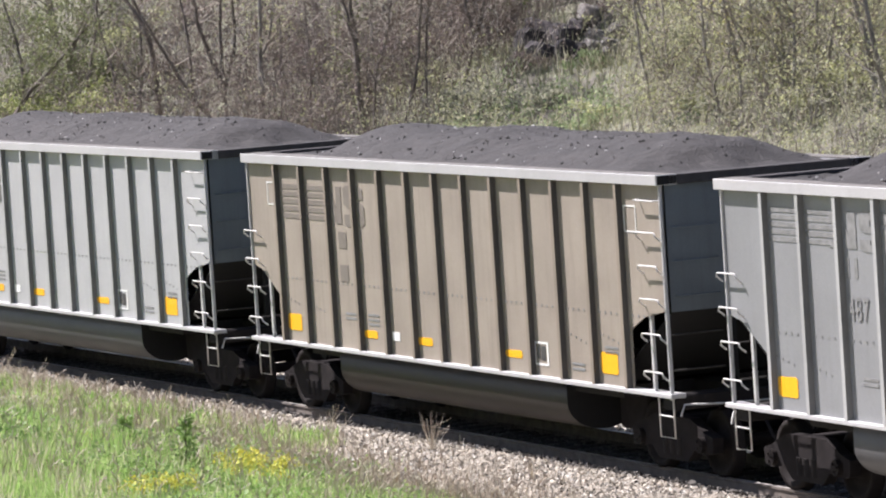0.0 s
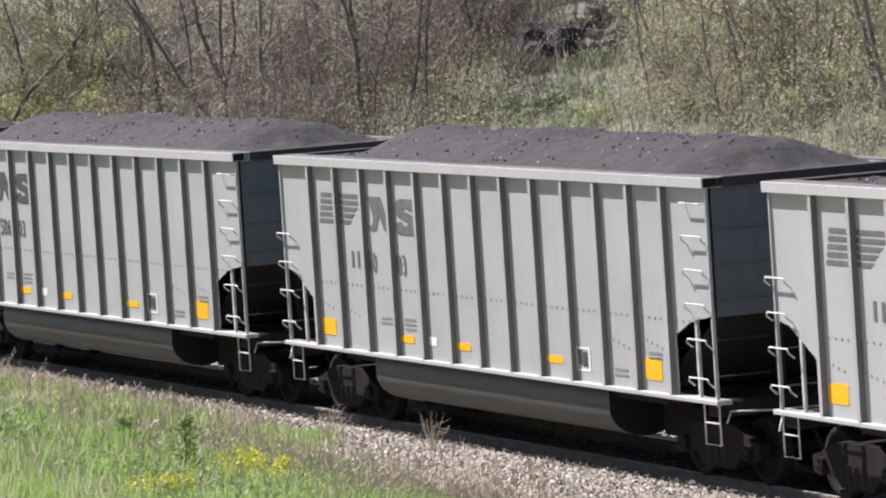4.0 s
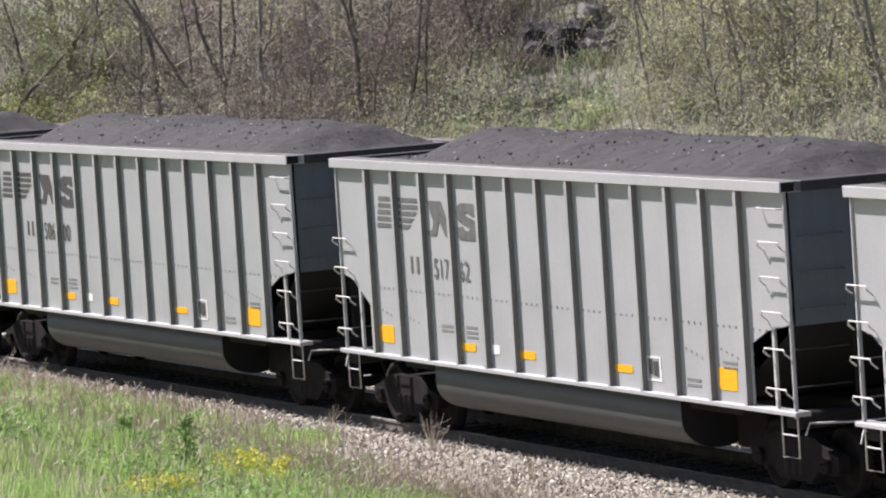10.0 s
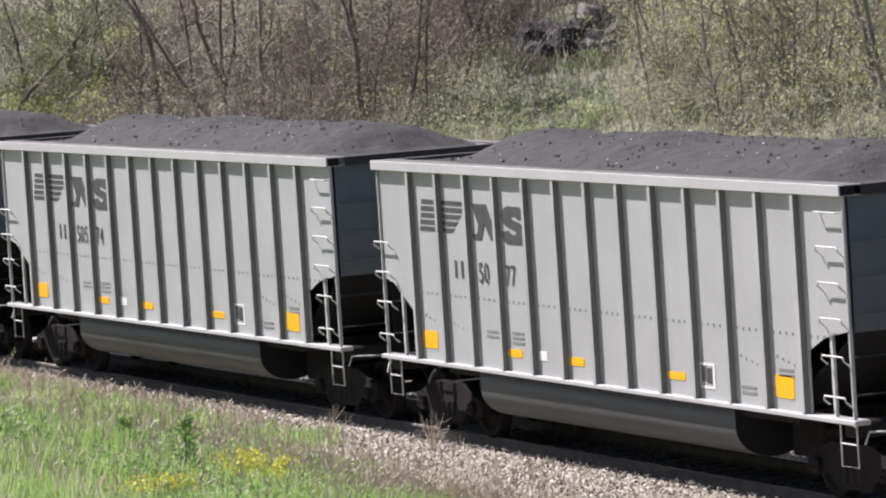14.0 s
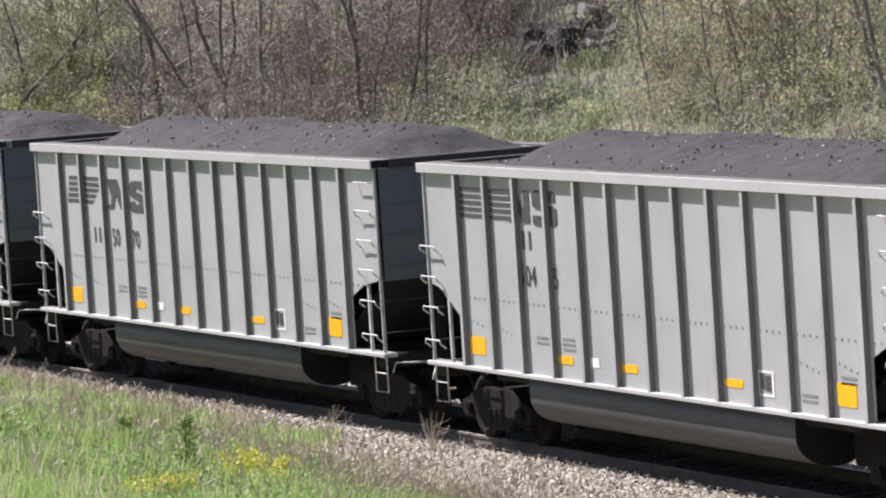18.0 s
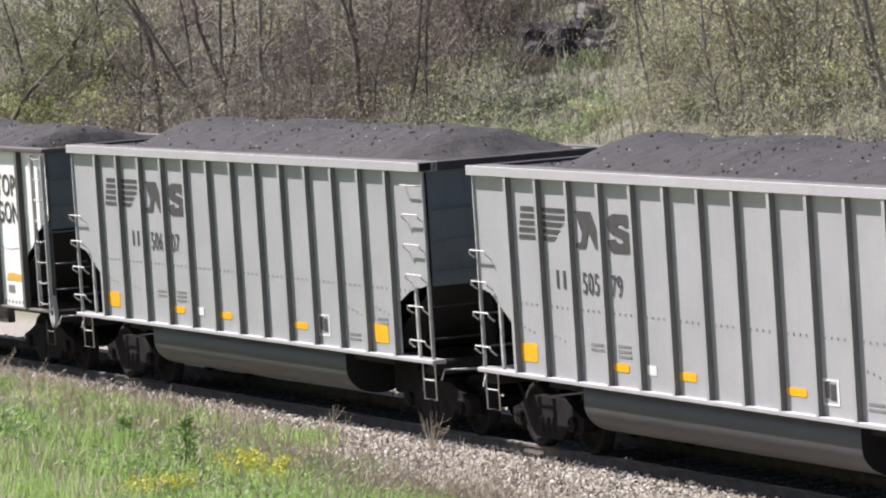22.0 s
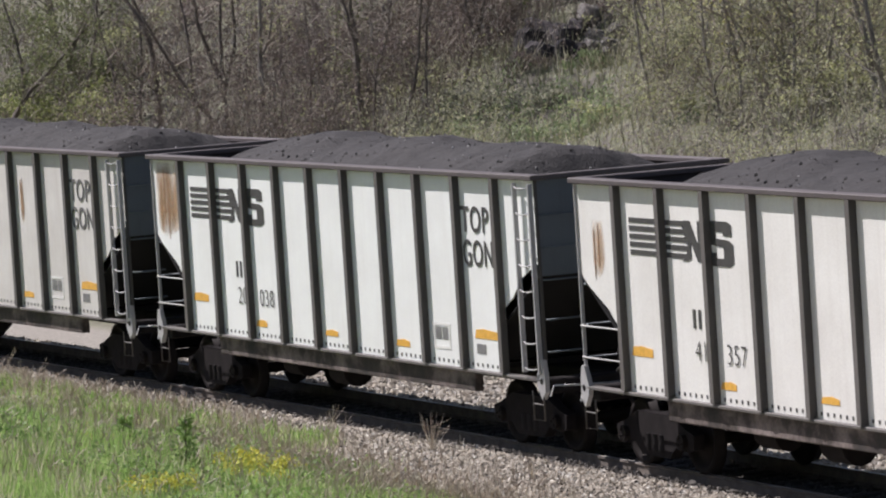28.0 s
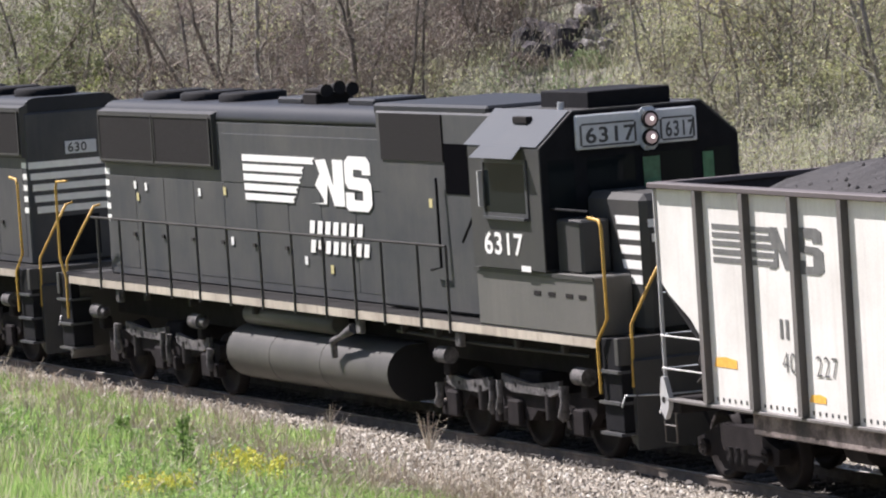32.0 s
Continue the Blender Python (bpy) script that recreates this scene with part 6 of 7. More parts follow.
    part("cab_face", Build().extrude_x(face, 8.85, 8.856), FLATBLACK, lo, "cab front panel, flat black to carry its shade")
    for y0, y1 in ((-1.42, -1.02), (-0.82, -0.08), (0.08, 0.82), (1.02, 1.42)):
        part("front_window", Build().box(8.857, 8.862, y0, y1, 3.5, 4.16), GLASS, lo, "dark cab front window")
    # green strips paint in the greenery that shows through the panes
    for y0, y1 in ((0.04, 0.3), (0.97, 1.14)):
        part("window_tint", Build().box(8.863, 8.868, y0, y1, 3.55, 4.1), PANEGREEN, lo, "green strip painted for greenery seen through the window")
    hb = part("headboard", Build().box(8.85, 8.93, -0.99, 0.88, 4.27, 4.75, 0.02), BOARD, lo, "grey number board housing")
    for y0, y1 in ((-0.96, -0.05), (0.28, 0.86)):
        o = Build()
        for a, b_, c, d in ((y0 + 0.05, y1 - 0.05, 4.305, 4.33), (y0 + 0.05, y1 - 0.05, 4.605, 4.63), (y0 + 0.02, y0 + 0.05, 4.33, 4.605), (y1 - 0.05, y1 - 0.02, 4.33, 4.605)):
            o.box(8.931, 8.936, a, b_, c, d)
        part("board_outline", o, INK, hb)
        cu = lettering("6317", 0, 4.36, 0, 0.215, INK, hb, "board_number", 1.2 if y1 < 0 else 0.72, 0.006)
        cu.data.transform(Matrix.Translation((8.934, y0 + 0.1, 0)) @ Matrix.Rotation(radians(90), 4, "Z"))
    part("headlight_box", Build().box(8.9, 8.98, -0.01, 0.24, 4.2, 4.8, 0.05), BOARD, hb)
    for z in (4.37, 4.62):
        bezel = Build().tube([(8.97, 0.115, z), (9.03, 0.115, z)], 0.122, 18)
        bezel = part("headlight_bezel", bezel, STEEL, hb, "dark round headlight surround")
        part("headlight", Build().tube([(9.03, 0.115, z), (9.045, 0.115, z), (9.055, 0.115, z)], [0.09, 0.085, 0.05], 16), LENS, bezel, "pinkish glass headlight lens")
        # glowing disc on the lens paints in its bright reflection
        part("bulb_glint", Build().tube([(9.055, 0.125, z + 0.01), (9.063, 0.125, z + 0.01)], [0.03, 0.018], 10), GLINT, bezel)
    part("air_conditioner", Build().box(7.1, 8.6, -0.62, 0.66, 4.8, 5.05, 0.015), FLATBLACK, lo, "black roof cooling unit")
    part("antenna_dome", Build().tube([(8.3, -0.9, 4.8), (8.3, -0.9, 4.92)], 0.05, 8), BOARD, lo)
    # rear hood end
    for i in range(5):
        z = 3.62 - i * 0.2
        part("rear_stripe", Build().box(-9.61, -9.602, -0.9 + 0.03 * i, 0.9 - 0.03 * i, z - 0.12, z), LOCOWHITE, lo, "white end stripe")
        for side in (-1, 1):
            part("corner_tick", Build().box(-9.58, -9.36, min(side * 0.93, side * 0.935), max(side * 0.93, side * 0.935), z - 0.1, z), LOCOWHITE, lo)
    rb = part("rear_board", Build().box(-9.64, -9.6, -0.42, 0.18, 3.72, 3.95, 0.01), BOARD, lo)
    part("rear_door", Build().box(-9.612, -9.6, -0.4, 0.4, 1.9, 2.62, 0.004), FLATBLACK, lo)
    cu = lettering("630", 0, 3.76, 0, 0.16, INK, rb, "board_number", 1.05)
    cu.data.transform(Matrix.Translation((-9.643, 0.14, 0)) @ Matrix.Rotation(radians(-90), 4, "Z"))
    # end platforms, steps, rails, couplers
    for way in (-1, 1):
        x = way * 10.7
        part("pilot", Build().prism([(x - way * 0.1, 0.5), (x + way * 0.18, 0.3), (x + way * 0.2, 1.5), (x - way * 0.5, 1.78), (x - way * 0.5, 1.5)], -1.3, 1.3), LOCO, lo)
        part("end_deck", Build().box(min(x, x - way * 0.6), max(x, x - way * 0.6), -1.1, 1.1, 1.6, 1.8), LOCO, lo)
        part("end_plate", Build().box(min(x, x + way * 0.12), max(x, x + way * 0.12), -1.5, 1.5, 1.45, 1.82, 0.01), LOCO, lo)
        for side in (-1, 1):
            st = part("step_well", Build().box(min(x - way * 0.45, x + way * 0.1), max(x - way * 0.45, x + way * 0.1), min(side * 1.1, side * 1.46), max(side * 1.1, side * 1.46), 0.55, 1.8, 0.01), FLATBLACK, lo)
            for z in (0.5, 0.92, 1.34):
                part("step_tread", Build().box(min(x - way * 0.5, x + way * 0.12), max(x - way * 0.5, x + way * 0.12), min(side * 1.1, side * 1.52), max(side * 1.1, side * 1.52), z, z + 0.04), LOCO_DUSTY, st)
            a = x - way * 0.42
            part("corner_handrail", Build().tube([(a, side * 1.52, 1.05), (a - way * 0.02, side * 1.52, 1.75), (a + way * 0.28, side * 1.5, 2.08), (a + way * 0.26, side * 1.5, 3.3), (a + way * 0.2, side * 1.5, 3.4), (a - way * 0.2, side * 1.46, 3.42)], 0.024, 6), GOLD, st, "yellow bent grab rail")
            part("corner_handrail", Build().tube([(x + way * 0.13, side * 1.3, 1.15), (x + way * 0.13, side * 1.28, 2.0), (x + way * 0.13, side * 0.95, 2.55), (x + way * 0.13, side * 0.72, 2.9), (x + way * 0.13, side * 0.6, 2.92)], 0.024, 6), GOLD, st, "yellow bent grab rail")
        coupler(lo, x + way * 0.05, way * 0.9)
        six_truck(lo, way * 6.85, way)
    # tanks
    tank = [(0.0, 0.42)] + [(-1.0 - 0.45 * math.sin(a), 0.85 - 0.43 * math.cos(a)) for a in [radians(k) for k in range(0, 181, 15)]] + [(0.0, 1.28)]
    for side in (-1, 1):
        shell = Build().extrude_x([(y * -side, z) for y, z in tank], -3.3, 3.0, True, False)
        # tank ends blackened; their shade is in the colour
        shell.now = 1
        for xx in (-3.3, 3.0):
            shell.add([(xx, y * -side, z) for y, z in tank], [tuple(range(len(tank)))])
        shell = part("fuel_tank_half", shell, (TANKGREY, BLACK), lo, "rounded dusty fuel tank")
        for xx in (-1.6, 0.4):
            part("tank_strap", Build().extrude_x([(-side * (-1.0 - 0.454 * math.sin(a)), 0.85 - 0.434 * math.cos(a)) for a in [radians(k) for k in range(20, 181, 10)]] + [(side * 1.0, 1.2), (side * 1.0, 0.5)], xx, xx + 0.06, False), TANKGREY, shell)
        part("air_reservoir", Build().tube([(-2.85, side * 1.16, 1.47), (-2.8, side * 1.16, 1.47), (0.66, side * 1.16, 1.47), (0.7, side * 1.16, 1.47)], [0.14, 0.175, 0.175, 0.14], 14), TANKGREY, lo)
        part("fuel_filler", Build().tube([(1.2, side * 1.5, 1.02), (1.22, side * 1.52, 1.28), (1.45, side * 1.5, 1.34), (1.9, side * 1.46, 1.5)], [0.05, 0.06, 0.05, 0.09], 9), TRUCKDUST, lo)
    # markings on the visible side of the hood
    w = 0.95
    b = Build()
    p = lambda x, z: (-0.66 + x * 1.12, 3.27 + z * 0.94)
    plate(b, [p(0.1, 0), p(0.5, 0.02), p(0.5, 0.08), p(0.36, 0.2), p(0.22, 0.3), p(0.4, 0.5), p(0.26, 0.72), p(0.62, 0.74), p(0.86, 0.3), p(0.86, 0.74), p(1.22, 0.74), p(1.22, -0.02), p(0.86, -0.02), p(0.66, 0.34), p(0.6, 0.0)][::1], -1, w)
    em = part("hood_emblem", b, LOCOWHITE, lo, "white stripe and block emblem")
    for i in range(5):
        za = 3.98 - i * 0.155
        reach = (-0.36, -0.8, -0.92, -1.06, -1.2)[i]
        part("emblem_bar", plate(Build(), [(-3.32 + 0.012 * i, za - 0.108), (reach - 0.07, za - 0.108), (reach - 0.12, za - 0.05), (reach, za), (-3.32 + 0.012 * i, za)], -1, w), LOCOWHITE, em)
    b = Build()
    q = lambda x, z: (0.76 + x * 0.82, 3.25 + z * 0.93)
    plate(b, [q(0, 0), q(0.1, -0.06), q(1.0, -0.06), q(1.2, 0.06), q(1.2, 0.38), q(1.05, 0.48), q(0.4, 0.5), q(0.4, 0.62), q(0.8, 0.62), q(0.8, 0.54), q(1.18, 0.54), q(1.18, 0.74), q(1.0, 0.84), q(0.2, 0.84), q(0.0, 0.74),
              q(0.0, 0.4), q(0.15, 0.3), q(0.8, 0.28), q(0.8, 0.12), q(0.4, 0.12), q(0.4, 0.24), q(0.0, 0.24)], -1, w + 0.001)
    part("emblem_block", b, LOCOWHITE, em)
    for z, n, x1 in ((2.8, 7, 1.05), (2.5, 8, 1.25)):
        step = (x1 + 1.05) / n * 1.02
        for k in range(n):
            x = -0.75 + k * step
            lean = 0.05
            part("name_bar", plate(Build(), [(x, z), (x + step * 0.62, z), (x + step * 0.62 + lean, z + 0.2), (x + lean, z + 0.2)], -1, w), LOCOWHITE, em)
    lettering("6317", 6.93, 2.84, -1.556, 0.31, LOCOWHITE, lo, "cab_number", 1.36, 0.008)
    part("builder_tag", plate(Build(), rect(8.1, 8.4, 2.62, 2.7), -1, 1.552), LOCOWHITE, lo)
    for x, z, mat in ((-8.2, 3.3, PALE), (-7.7, 3.28, PALE), (-5.3, 3.25, PALE), (-8.1, 3.1, LABEL), (-4.2, 3.3, LABEL), (4.1, 3.35, LABEL), (-4.0, 2.5, PALE), (0.0, 2.2, LABEL), (-1.0, 2.3, PALE)):
        part("safety_label", plate(Build(), rect(x, x + 0.11, z, z + 0.13), -1, 0.95 if x < 2.3 else 1.082), mat, lo)
    return lo


# ---- flat-bottomed rebuilt gondola ----
def rebuilt_gondola(seed=21):
    car = thing("rebuilt_gondola", "off-white rebuilt coal gondola with dark posts, heaped with coal", "railcar", "coal train")
    posts = [-5.8 + 1.33 * i for i in range(10)]
    for side in (-1, 1):
        y = side * 1.46
        sheet = [(-5.86, 1.13), (6.2, 1.13), (6.2, 2.06), (6.5, 2.22), (6.8, 2.5), (7.1, 2.62), (7.42, 2.74), (7.42, 3.9), (-7.12, 3.9), (-7.12, 2.66), (-6.9, 2.5), (-6.3, 2.2), (-5.86, 1.85)]
        part("side_sheet", Build().prism(sheet, y, y - side * 0.012), WHITE, car, "chalky off-white side panel")
        part("inner_lining", Build().box(-7.05, 7.35, min(side * 1.43, side * 1.444), max(side * 1.43, side * 1.444), 2.7, 3.88), COALDUST, car, "coal-blackened inner wall")
        part("top_chord", Build().box(-7.18, 7.5, min(side * 1.36, side * 1.56), max(side * 1.36, side * 1.56), 3.885, 3.96, 0.012), RIM_RUST, car, "dark rusty top rim")
        sl = Build().box(-7.2, 7.45, min(side * 1.4, side * 1.53), max(side * 1.4, side * 1.53), 1.085, 1.13, 0.008)
        part("side_sill", sl, POST_WHITE, car)
        holes = Build()
        for i in range(9):
            for j in range(7):
                x = posts[i] + 0.16 + j * 0.165
                plate(holes, rect(x, x + 0.045, 1.175, 1.225), side, 1.461)
        part("hole_row", holes, INK, car)["kind"] = "stuff"
        part("side_beam", Build().box(-4.7, 5.0, min(side * 1.3, side * 1.44), max(side * 1.3, side * 1.44), 0.8, 1.1, 0.015), WORN if side < 0 else STEEL, car, "worn brownish sill beam")
        for x in posts:
            o, i = side * 1.56, side * 1.46
            ring = [(x - 0.065, i), (x - 0.055, o), (x + 0.055, o), (x + 0.065, i)]
            v = [(px, py, 1.14) for px, py in ring] + [(px, py, 3.885) for px, py in ring]
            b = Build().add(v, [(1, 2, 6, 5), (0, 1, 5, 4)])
            # shaded +x web drawn by a darker paint than the face
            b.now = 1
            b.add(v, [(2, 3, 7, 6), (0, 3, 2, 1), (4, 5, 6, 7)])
            part("side_post", b, (POST_WHITE, POST_SHADE), car)
        for way, x in ((-1, -7.15), (1, 7.45)):
            part("corner_post", Build().box(min(x, x - way * 0.03), max(x, x - way * 0.03), min(side * 1.44, side * 1.49), max(side * 1.44, side * 1.49), 1.1, 3.89, 0.006), CHORD if way < 0 else POST_SHADE, car)
            pad = Build().prism([(x - way * 0.06, 0.84), (x + way * 0.05, 0.95), (x + way * 0.05, 1.2), (x, 1.4), (x - way * 0.08, 1.4), (x - way * 0.2, 1.14), (x - way * 0.18, 1.0)], side * 1.46, side * 1.53)
            pad = part("corner_casting", pad, CHORD, car)
            part("jacking_eye", Build().tube([(x - way * 0.05, side * 1.525, 1.1), (x - way * 0.05, side * 1.536, 1.1)], 0.045, 10), STEEL, pad)
            stirrup(car, x - way * 0.2, side, 0.95, 0.55, 0.34, POST_WHITE)
        # ladder at the leading corner
        for x in (6.9, 7.4):
            part("ladder_stile", Build().box(x - 0.016, x + 0.016, min(side * 1.5, side * 1.57), max(side * 1.5, side * 1.57), 1.2, 3.84), CHORD, car)
        for k in range(8):
            z = 1.28 + 0.36 * k
            b = Build().tube([(6.9, side * 1.54, z), (7.05, side * 1.57, z - 0.03), (7.25, side * 1.57, z - 0.03), (7.4, side * 1.54, z)], 0.011, 5)
            part("ladder_rung", b, CHORD, car)
        for z in (1.95, 1.52):
            grab(car, -7.1, -5.86, side * 1.47, z, 0.0, 0.05)
    for way, x in ((-1, -7.1), (1, 7.4)):
        part("end_sheet", Build().box(min(x, x - way * 0.02), max(x, x - way * 0.02), -1.46, 1.46, 2.55, 3.89), ENDBLUE, car, "end wall with its shade in the paint")
        # slope sheet coloured black for the shade under the car end
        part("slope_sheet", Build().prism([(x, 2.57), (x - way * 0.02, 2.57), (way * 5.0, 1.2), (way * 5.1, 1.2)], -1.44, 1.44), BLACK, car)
        part("inner_lining", Build().box(min(x - way * 0.034, x - way * 0.024), max(x - way * 0.034, x - way * 0.024), -1.42, 1.42, 2.7, 3.88), COALDUST, car)
        part("end_chord", Build().box(min(x - way * 0.1, x + way * 0.08), max(x - way * 0.1, x + way * 0.08), -1.54, 1.54, 3.885, 3.958, 0.01), RIM_RUST, car)
        part("end_sill", Build().box(min(x - way * 0.3, x + way * 0.06), max(x - way * 0.3, x + way * 0.06), -1.45, 1.45, 0.92, 1.12, 0.02), STEEL, car)
        for z in (3.4, 2.95, 2.5, 1.95, 1.5):
            end_grab(car, x, way, -1.4, -0.85, z)
        coupler(car, x + way * 0.1, way)
        freight_truck(car, way * 5.95)
    # brake gear under the trailing slope
    b = Build().tube([(-6.9, -0.9, 1.55), (-6.3, -0.9, 1.55)], 0.2, 12)
    part("brake_cylinder", b, GRIME, car)
    part("brake_lever", Build().tube([(-6.9, -1.1, 1.3), (-6.2, -1.05, 1.75), (-5.95, -1.0, 1.4)], 0.03, 6), TRUCKGREY, car)
    for x, r in ((-2.5, 0.22), (-0.6, 0.26)):
        part("air_reservoir", Build().tube([(x - 0.3, -0.95, 0.75), (x + 0.3, -0.95, 0.75)], r, 12), GRIME, car)
    part("floor", Build().box(-5.0, 5.0, -1.42, 1.42, 1.08, 1.16), STEEL, car)
    part("centre_sill", Build().box(-7.1, 7.3, -0.28, 0.28, 0.78, 1.08, 0.02), STEEL, car)
    coal_heap(car, -7.05, 7.35, 1.42, 3.84, 4.22, seed, 0.6, (0.45, 1.4), (1.5, 1.4))
    w = 1.462
    for x0, x1, z0, z1 in ((-5.65, -5.0, 1.62, 1.76), (5.15, 5.95, 1.58, 1.72), (-3.05, -2.6, 1.33, 1.44), (-0.3, 0.2, 1.33, 1.43), (2.35, 2.85, 1.32, 1.43)):
        part("reflector_patch", plate(Build(), [(x0, z0), (x1, z0), (x1, z1 - 0.03), (x0 + 0.3, z1), (x0 + 0.05, z1 - 0.02)], -1, w), AMBER_OLD, car, "faded amber patch")
    b = Build()
    for r in (rect(3.72, 4.3, 1.7, 1.74), rect(3.72, 4.3, 1.36, 1.4), rect(3.72, 3.77, 1.4, 1.7), rect(4.25, 4.3, 1.4, 1.7)):
        plate(b, r, -1, w)
    fr = part("stencil_frame", b, PALE, car)
    part("stencil_panel", plate(plate(Build(), rect(3.8, 4.0, 1.5, 1.68), -1, w), rect(4.04, 4.22, 1.5, 1.68), -1, w), INK_PALE, fr)
    part("dark_decal", plate(Build(), rect(5.2, 5.5, 1.36, 1.5), -1, w), INK_PALE, car)
    return car


def dress_rebuilt(car, digits, mark, stains, seed):
    emblem(car, -5.5, 3.47, 3.05, 0.52, 1.463, mark, False)
    for text, x, z in digits:
        lettering(text, x, z, -1.471, 0.28, mark, car, "car_number", 0.95, -0.005)
    lettering("TOP", 4.93, 3.1, -1.471, 0.38, mark, car, "painted_word", 0.86, 0.006)
    lettering("GON", 4.93, 2.62, -1.471, 0.38, mark, car, "painted_word", 0.8, 0.006)
    bar = Build()
    plate(bar, rect(-3.74, -3.66, 2.08, 2.33), -1, 1.463)
    plate(bar, rect(-3.58, -3.5, 2.08, 2.33), -1, 1.463)
    part("reporting_mark", bar, mark, car)
    rnd = random.Random(seed)
    for x, z0, z1, wd in stains:
        part("rust_wash", plate(Build(), [(x - wd, z1), (x - wd * 0.9, z0 + 0.15), (x - wd * 0.2, z0), (x + wd * 0.5, z0 + 0.1), (x + wd, z0 + 0.3), (x + wd, z1)], -1, 1.464), RUSTWASH, car, "thin rust wash on the panel")
        for k in range(2):
            xx, zz = x + rnd.uniform(-wd, wd), z1 - rnd.uniform(0, 0.25) * (z1 - z0)
            ww, lo = rnd.uniform(0.015, 0.04), z0 + rnd.uniform(0, 0.4) * (z1 - z0)
            part("rust_streak", plate(Build(), [(xx, lo), (xx + ww * 0.4, lo - 0.1), (xx + ww, lo + 0.1), (xx + ww * 0.9, zz), (xx + ww * 0.3, zz + 0.06)], -1, 1.4645), RUSTSTREAK, car)
    if seed == 0:
        for i in range(3, 9):
            x = -5.8 + 1.33 * i + 0.08
            line = [(x + 1.16 * k / 6, -1.466, 2.42 - 0.03 * i + 0.03 * math.sin(i * 1.9 + k * 0.8)) for k in range(7)]
            part("faint_smear_line", Build().tube(line, 0.0045, 4), SMEAR, car, "faint grey smear line")
        for x, z, kind in ((-1.1, 1.5, 0), (0.35, 1.45, 0), (1.5, 1.45, 1), (3.0, 1.62, 2), (3.85, 1.9, 3)):
            if kind == 0:
                line = [(x, z), (x + 0.1, z + 0.45), (x + 0.17, z + 0.52), (x + 0.24, z + 0.4), (x + 0.36, z + 0.02), (x + 0.3, z + 0.2), (x + 0.05, z + 0.16)]
            elif kind == 1:
                line = [(x, z), (x + 0.05, z + 0.42), (x + 0.14, z + 0.5), (x + 0.2, z + 0.1), (x + 0.3, z + 0.05), (x + 0.34, z + 0.5), (x + 0.46, z + 0.3), (x + 0.5, z)]
            elif kind == 2:
                line = [(x + 0.4, z + 0.2), (x + 0.05, z + 0.18), (x + 0.1, z + 0.08), (x + 0.28, z), (x + 0.2, z - 0.1), (x, z - 0.08)]
            else:
                line = [(x, z + 0.22), (x, z), (x + 0.14, z - 0.02), (x + 0.2, z + 0.14), (x + 0.3, z + 0.16), (x + 0.34, z), (x + 0.22, z - 0.06)]
            part("chalk_scrawl", Build().tube([(a, -1.466, c) for a, c in line], 0.0045, 4), SMEAR, car, "faint grey hand-drawn loop")


# ---- the train ----
CARS = []
DARKER = plain("rubbed_marking", (0.15, 0.15, 0.145), 0.6, 0.0, 0.2)


def repaint(car, swap):
    """Other paints on one car of a kind; the meshes stay shared."""
    for ob in car.children_recursive:
        for slot in ob.material_slots:
            if slot.material in swap:
                new_paint = swap[slot.material]
                slot.link = "OBJECT"
                slot.material = new_paint


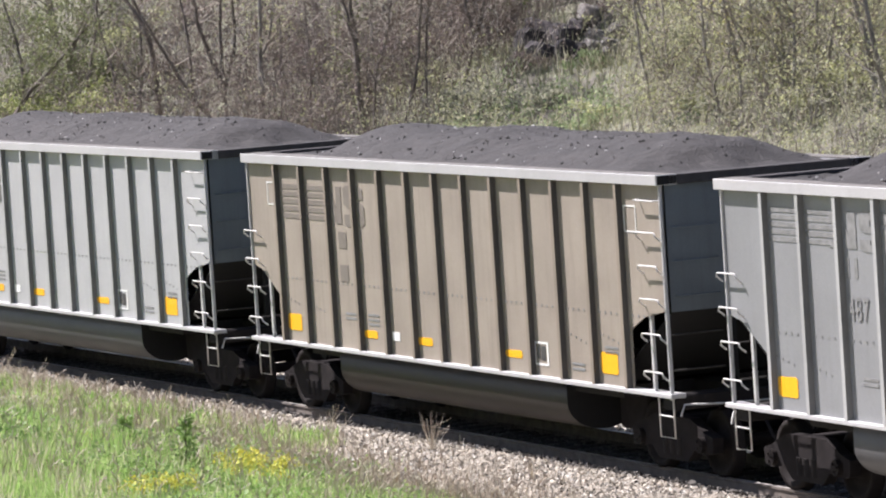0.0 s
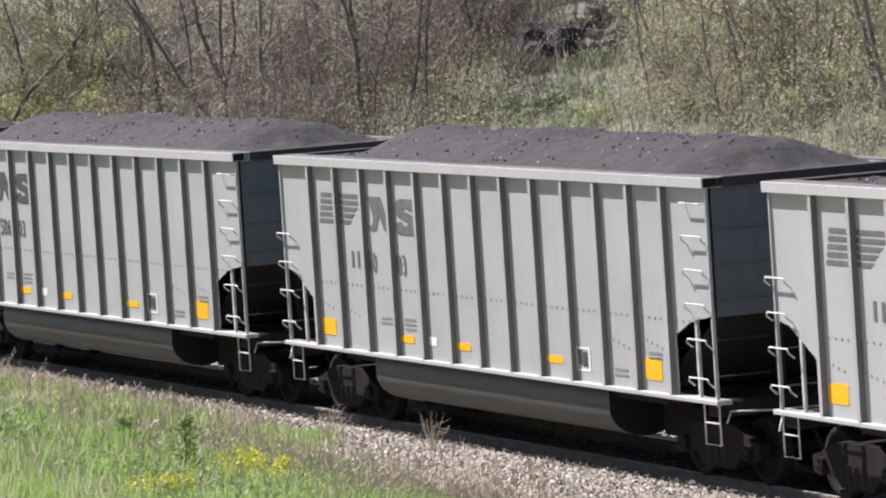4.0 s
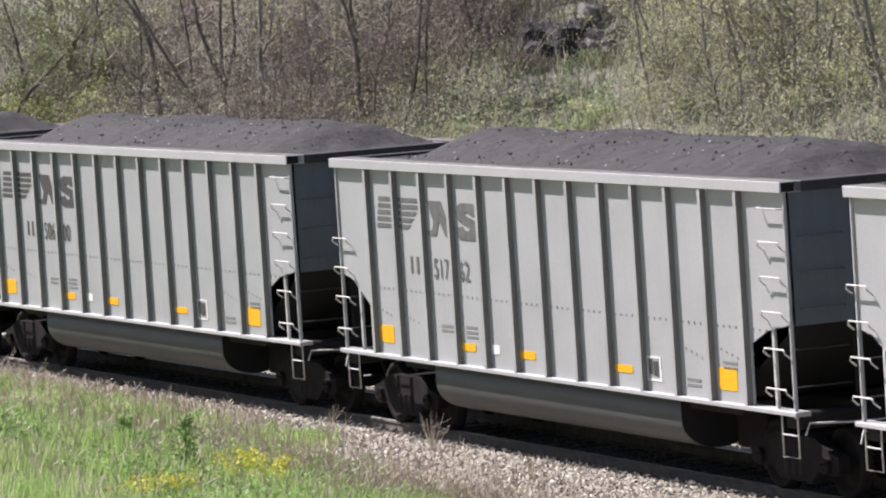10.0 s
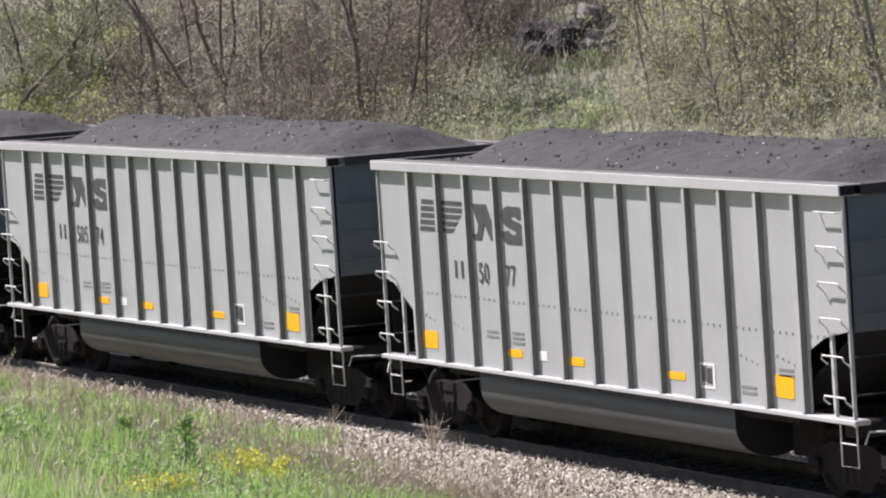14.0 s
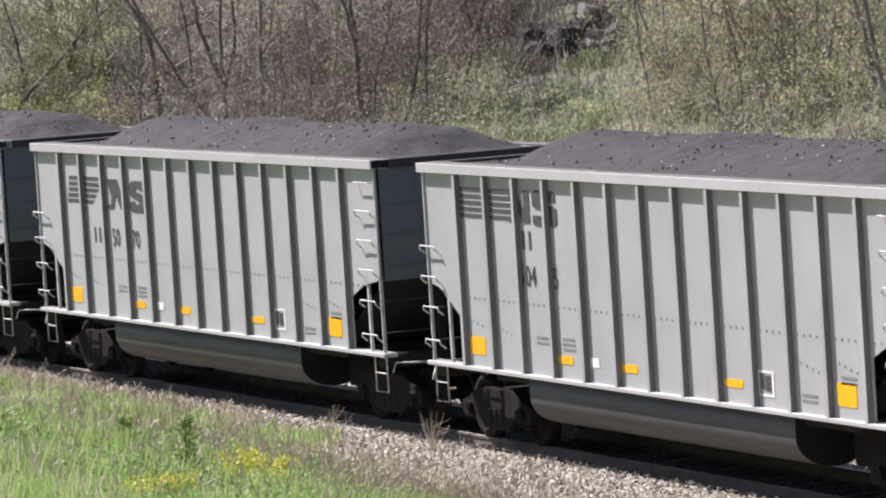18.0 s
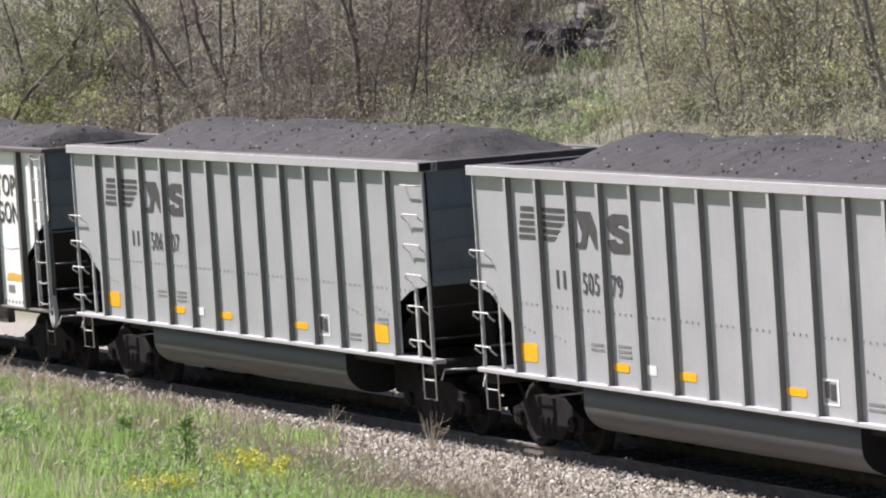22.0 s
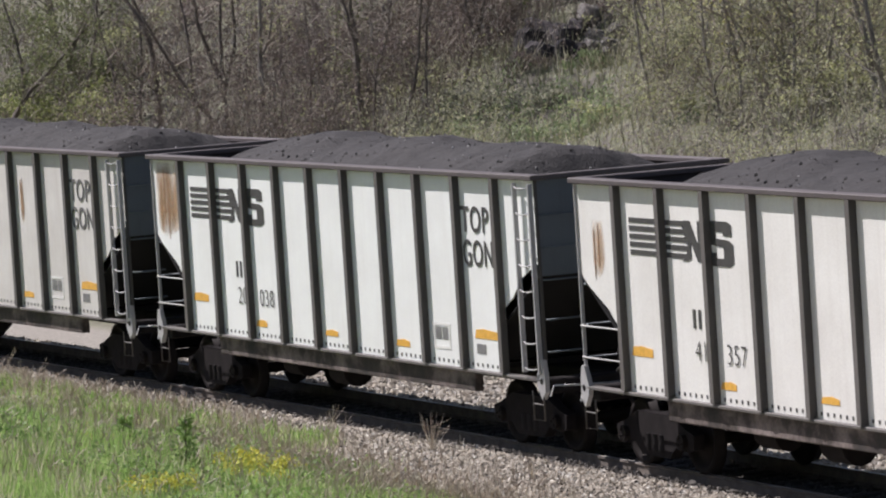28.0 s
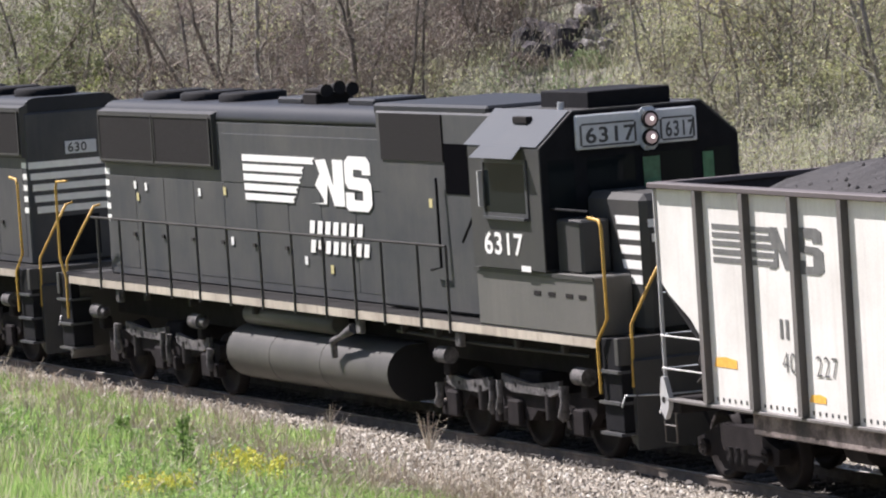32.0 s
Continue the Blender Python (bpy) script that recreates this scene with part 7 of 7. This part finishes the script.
def make_train():
    gondola = coal_gondola()
    cars = {6: gondola}
    for i in range(5, -8, -1):
        cars[i] = copy_thing(gondola, Matrix.Identity(4))
    numbers = {6: (("487", -3.6),), 4: (("505", -3.75), ("94", -2.85)), 3: (("50", -4.0), ("03", -2.9)), 2: (("506", -3.75), ("03", -2.85)), 1: (("505", -3.75), ("99", -2.85)), 0: (("517", -3.75), ("62", -2.85)),
               -1: (("506", -3.75), ("00", -2.85)), -2: (("50", -3.75), ("77", -2.85)), -3: (("505", -3.75), ("74", -2.85)), -4: (("504", -3.75), ("35", -2.85)), -5: (("50", -3.75), ("70", -2.85)),
               -6: (("505", -3.75), ("79", -2.85)), -7: (("506", -3.75), ("07", -2.85))}
    for i, car in cars.items():
        CARS.append((car, i * 16.18, 6.17, (6.17 + 0.89, 6.17 - 0.89, -6.17 + 0.89, -6.17 - 0.89)))
        if i == 5:
            repaint(car, {GREY: TAN, POST: POST_TAN, TUB: TUB_TAN, POST_WEB: POST_SHADE})
            tagged(car, "tan-brown ribbed steel coal gondola with a heaped load")
            faded = plain("faint_marking", (0.19, 0.165, 0.14), 0.6, 0.0, 0.1)
            emblem(car, -5.85, 3.62, 3.2, 0.55, 1.523, faded, False)
            for x in (-6.42, 6.06):
                box = Build()
                for r in (rect(x, x + 0.36, 3.62, 3.64), rect(x, x + 0.36, 3.28, 3.3), rect(x, x + 0.02, 3.3, 3.62), rect(x + 0.34, x + 0.36, 3.3, 3.62)):
                    plate(box, r, -1, 1.523)
                part("stencil_outline", box, PALE, car, "white stencil outline")
            for z in (2.7, 2.2):
                part("faded_block", plate(Build(), rect(-3.7, -3.4, z, z + 0.25), -1, 1.523), faded, car)
        else:
            old = i in (6, -4)
            if i == 6:
                repaint(car, {GREY: GREY_OLD})
            mark = INK_PALE if i == 6 else (DARKER if i in (4, 3, 0) else INK)
            dig = [(t, x - (0.27 if old else 0), 2.42 if old else 2.4) for t, x in numbers[i]]
            dress_gondola(car, dig, mark, old)
            for k in range(2):
                x = -4.58 + k * 0.22 + (0.7 if old else 0)
                up = 0.5 if old else 0.0
                part("reporting_mark", plate(Build(), rect(x, x + 0.08, 2.43 + up, 2.68 + up), -1, 1.523), mark, car)
    white = rebuilt_gondola()
    rebuilt = [white] + [copy_thing(white, Matrix.Identity(4)) for _ in range(3)]
    plans = (((("28", -3.72, 1.66), ("909", -2.82, 1.66)), ((-6.45, 2.62, 3.84, 0.58), (-1.15, 1.95, 2.7, 0.28), (0.25, 1.7, 2.95, 0.24)), INK),
             ((("41", -3.72, 1.66), ("357", -2.82, 1.66)), ((-6.5, 2.6, 3.4, 0.2),), INK),
             ((("20", -3.72, 1.66), ("038", -2.82, 1.66)), ((-6.45, 2.62, 3.84, 0.6), (-6.6, 2.6, 3.84, 0.4)), INK),
             ((("40", -3.72, 1.66), ("227", -2.82, 1.66)), ((2.6, 2.6, 3.4, 0.1),), DARKER))
    for k, (car, (dig, stains, mark)) in enumerate(zip(rebuilt, plans)):
        dress_rebuilt(car, dig, mark, stains, k)
        if k:
            repaint(car, {WHITE: (WHITE_DULL, WHITE_FAIR, WHITE_GRIMY)[k - 1]})
        CARS.append((car, -129.35 - 15.9 * k, 5.95, (5.95 + 0.89, 5.95 - 0.89, -5.95 + 0.89, -5.95 - 0.89)))
    loco = locomotive()
    second = copy_thing(loco, Matrix.Identity(4))
    CARS.append((loco, -196.45, 6.85, None))
    CARS.append((second, -219.45, 6.85, None))
    return second


SECOND = make_train()


def motions():
    for car, off, reach, axles in CARS:
        back = car == SECOND
        turn = pose(0, 0, 0, 0, 0, 180) if back else Matrix.Identity(4)
        walk(car, [(t / 2, car_pose(run(t / 2) + off, reach) @ turn) for t in range(0, 65)])
        # wheels roll while the car is on the stretch before the camera
        seen = [k for k in range(0, 481) if -46 < run(k / 15) + off < 26]
        for ob in car.children_recursive:
            if ob.name.startswith("wheelset") and seen:
                p, r = ob.location.copy(), ob.location.z
                way = -1 if back else 1
                spin = [(k / 15, Matrix.Translation(p) @ Matrix.Rotation((run(k / 15) + off) / r * way, 4, "Y")) for k in seen]
                if seen[0] > 0:
                    spin.insert(0, (0.0, spin[0][1]))
                if seen[-1] < 480:
                    spin.append((32.0, spin[-1][1]))
                walk(ob, spin)


motions()
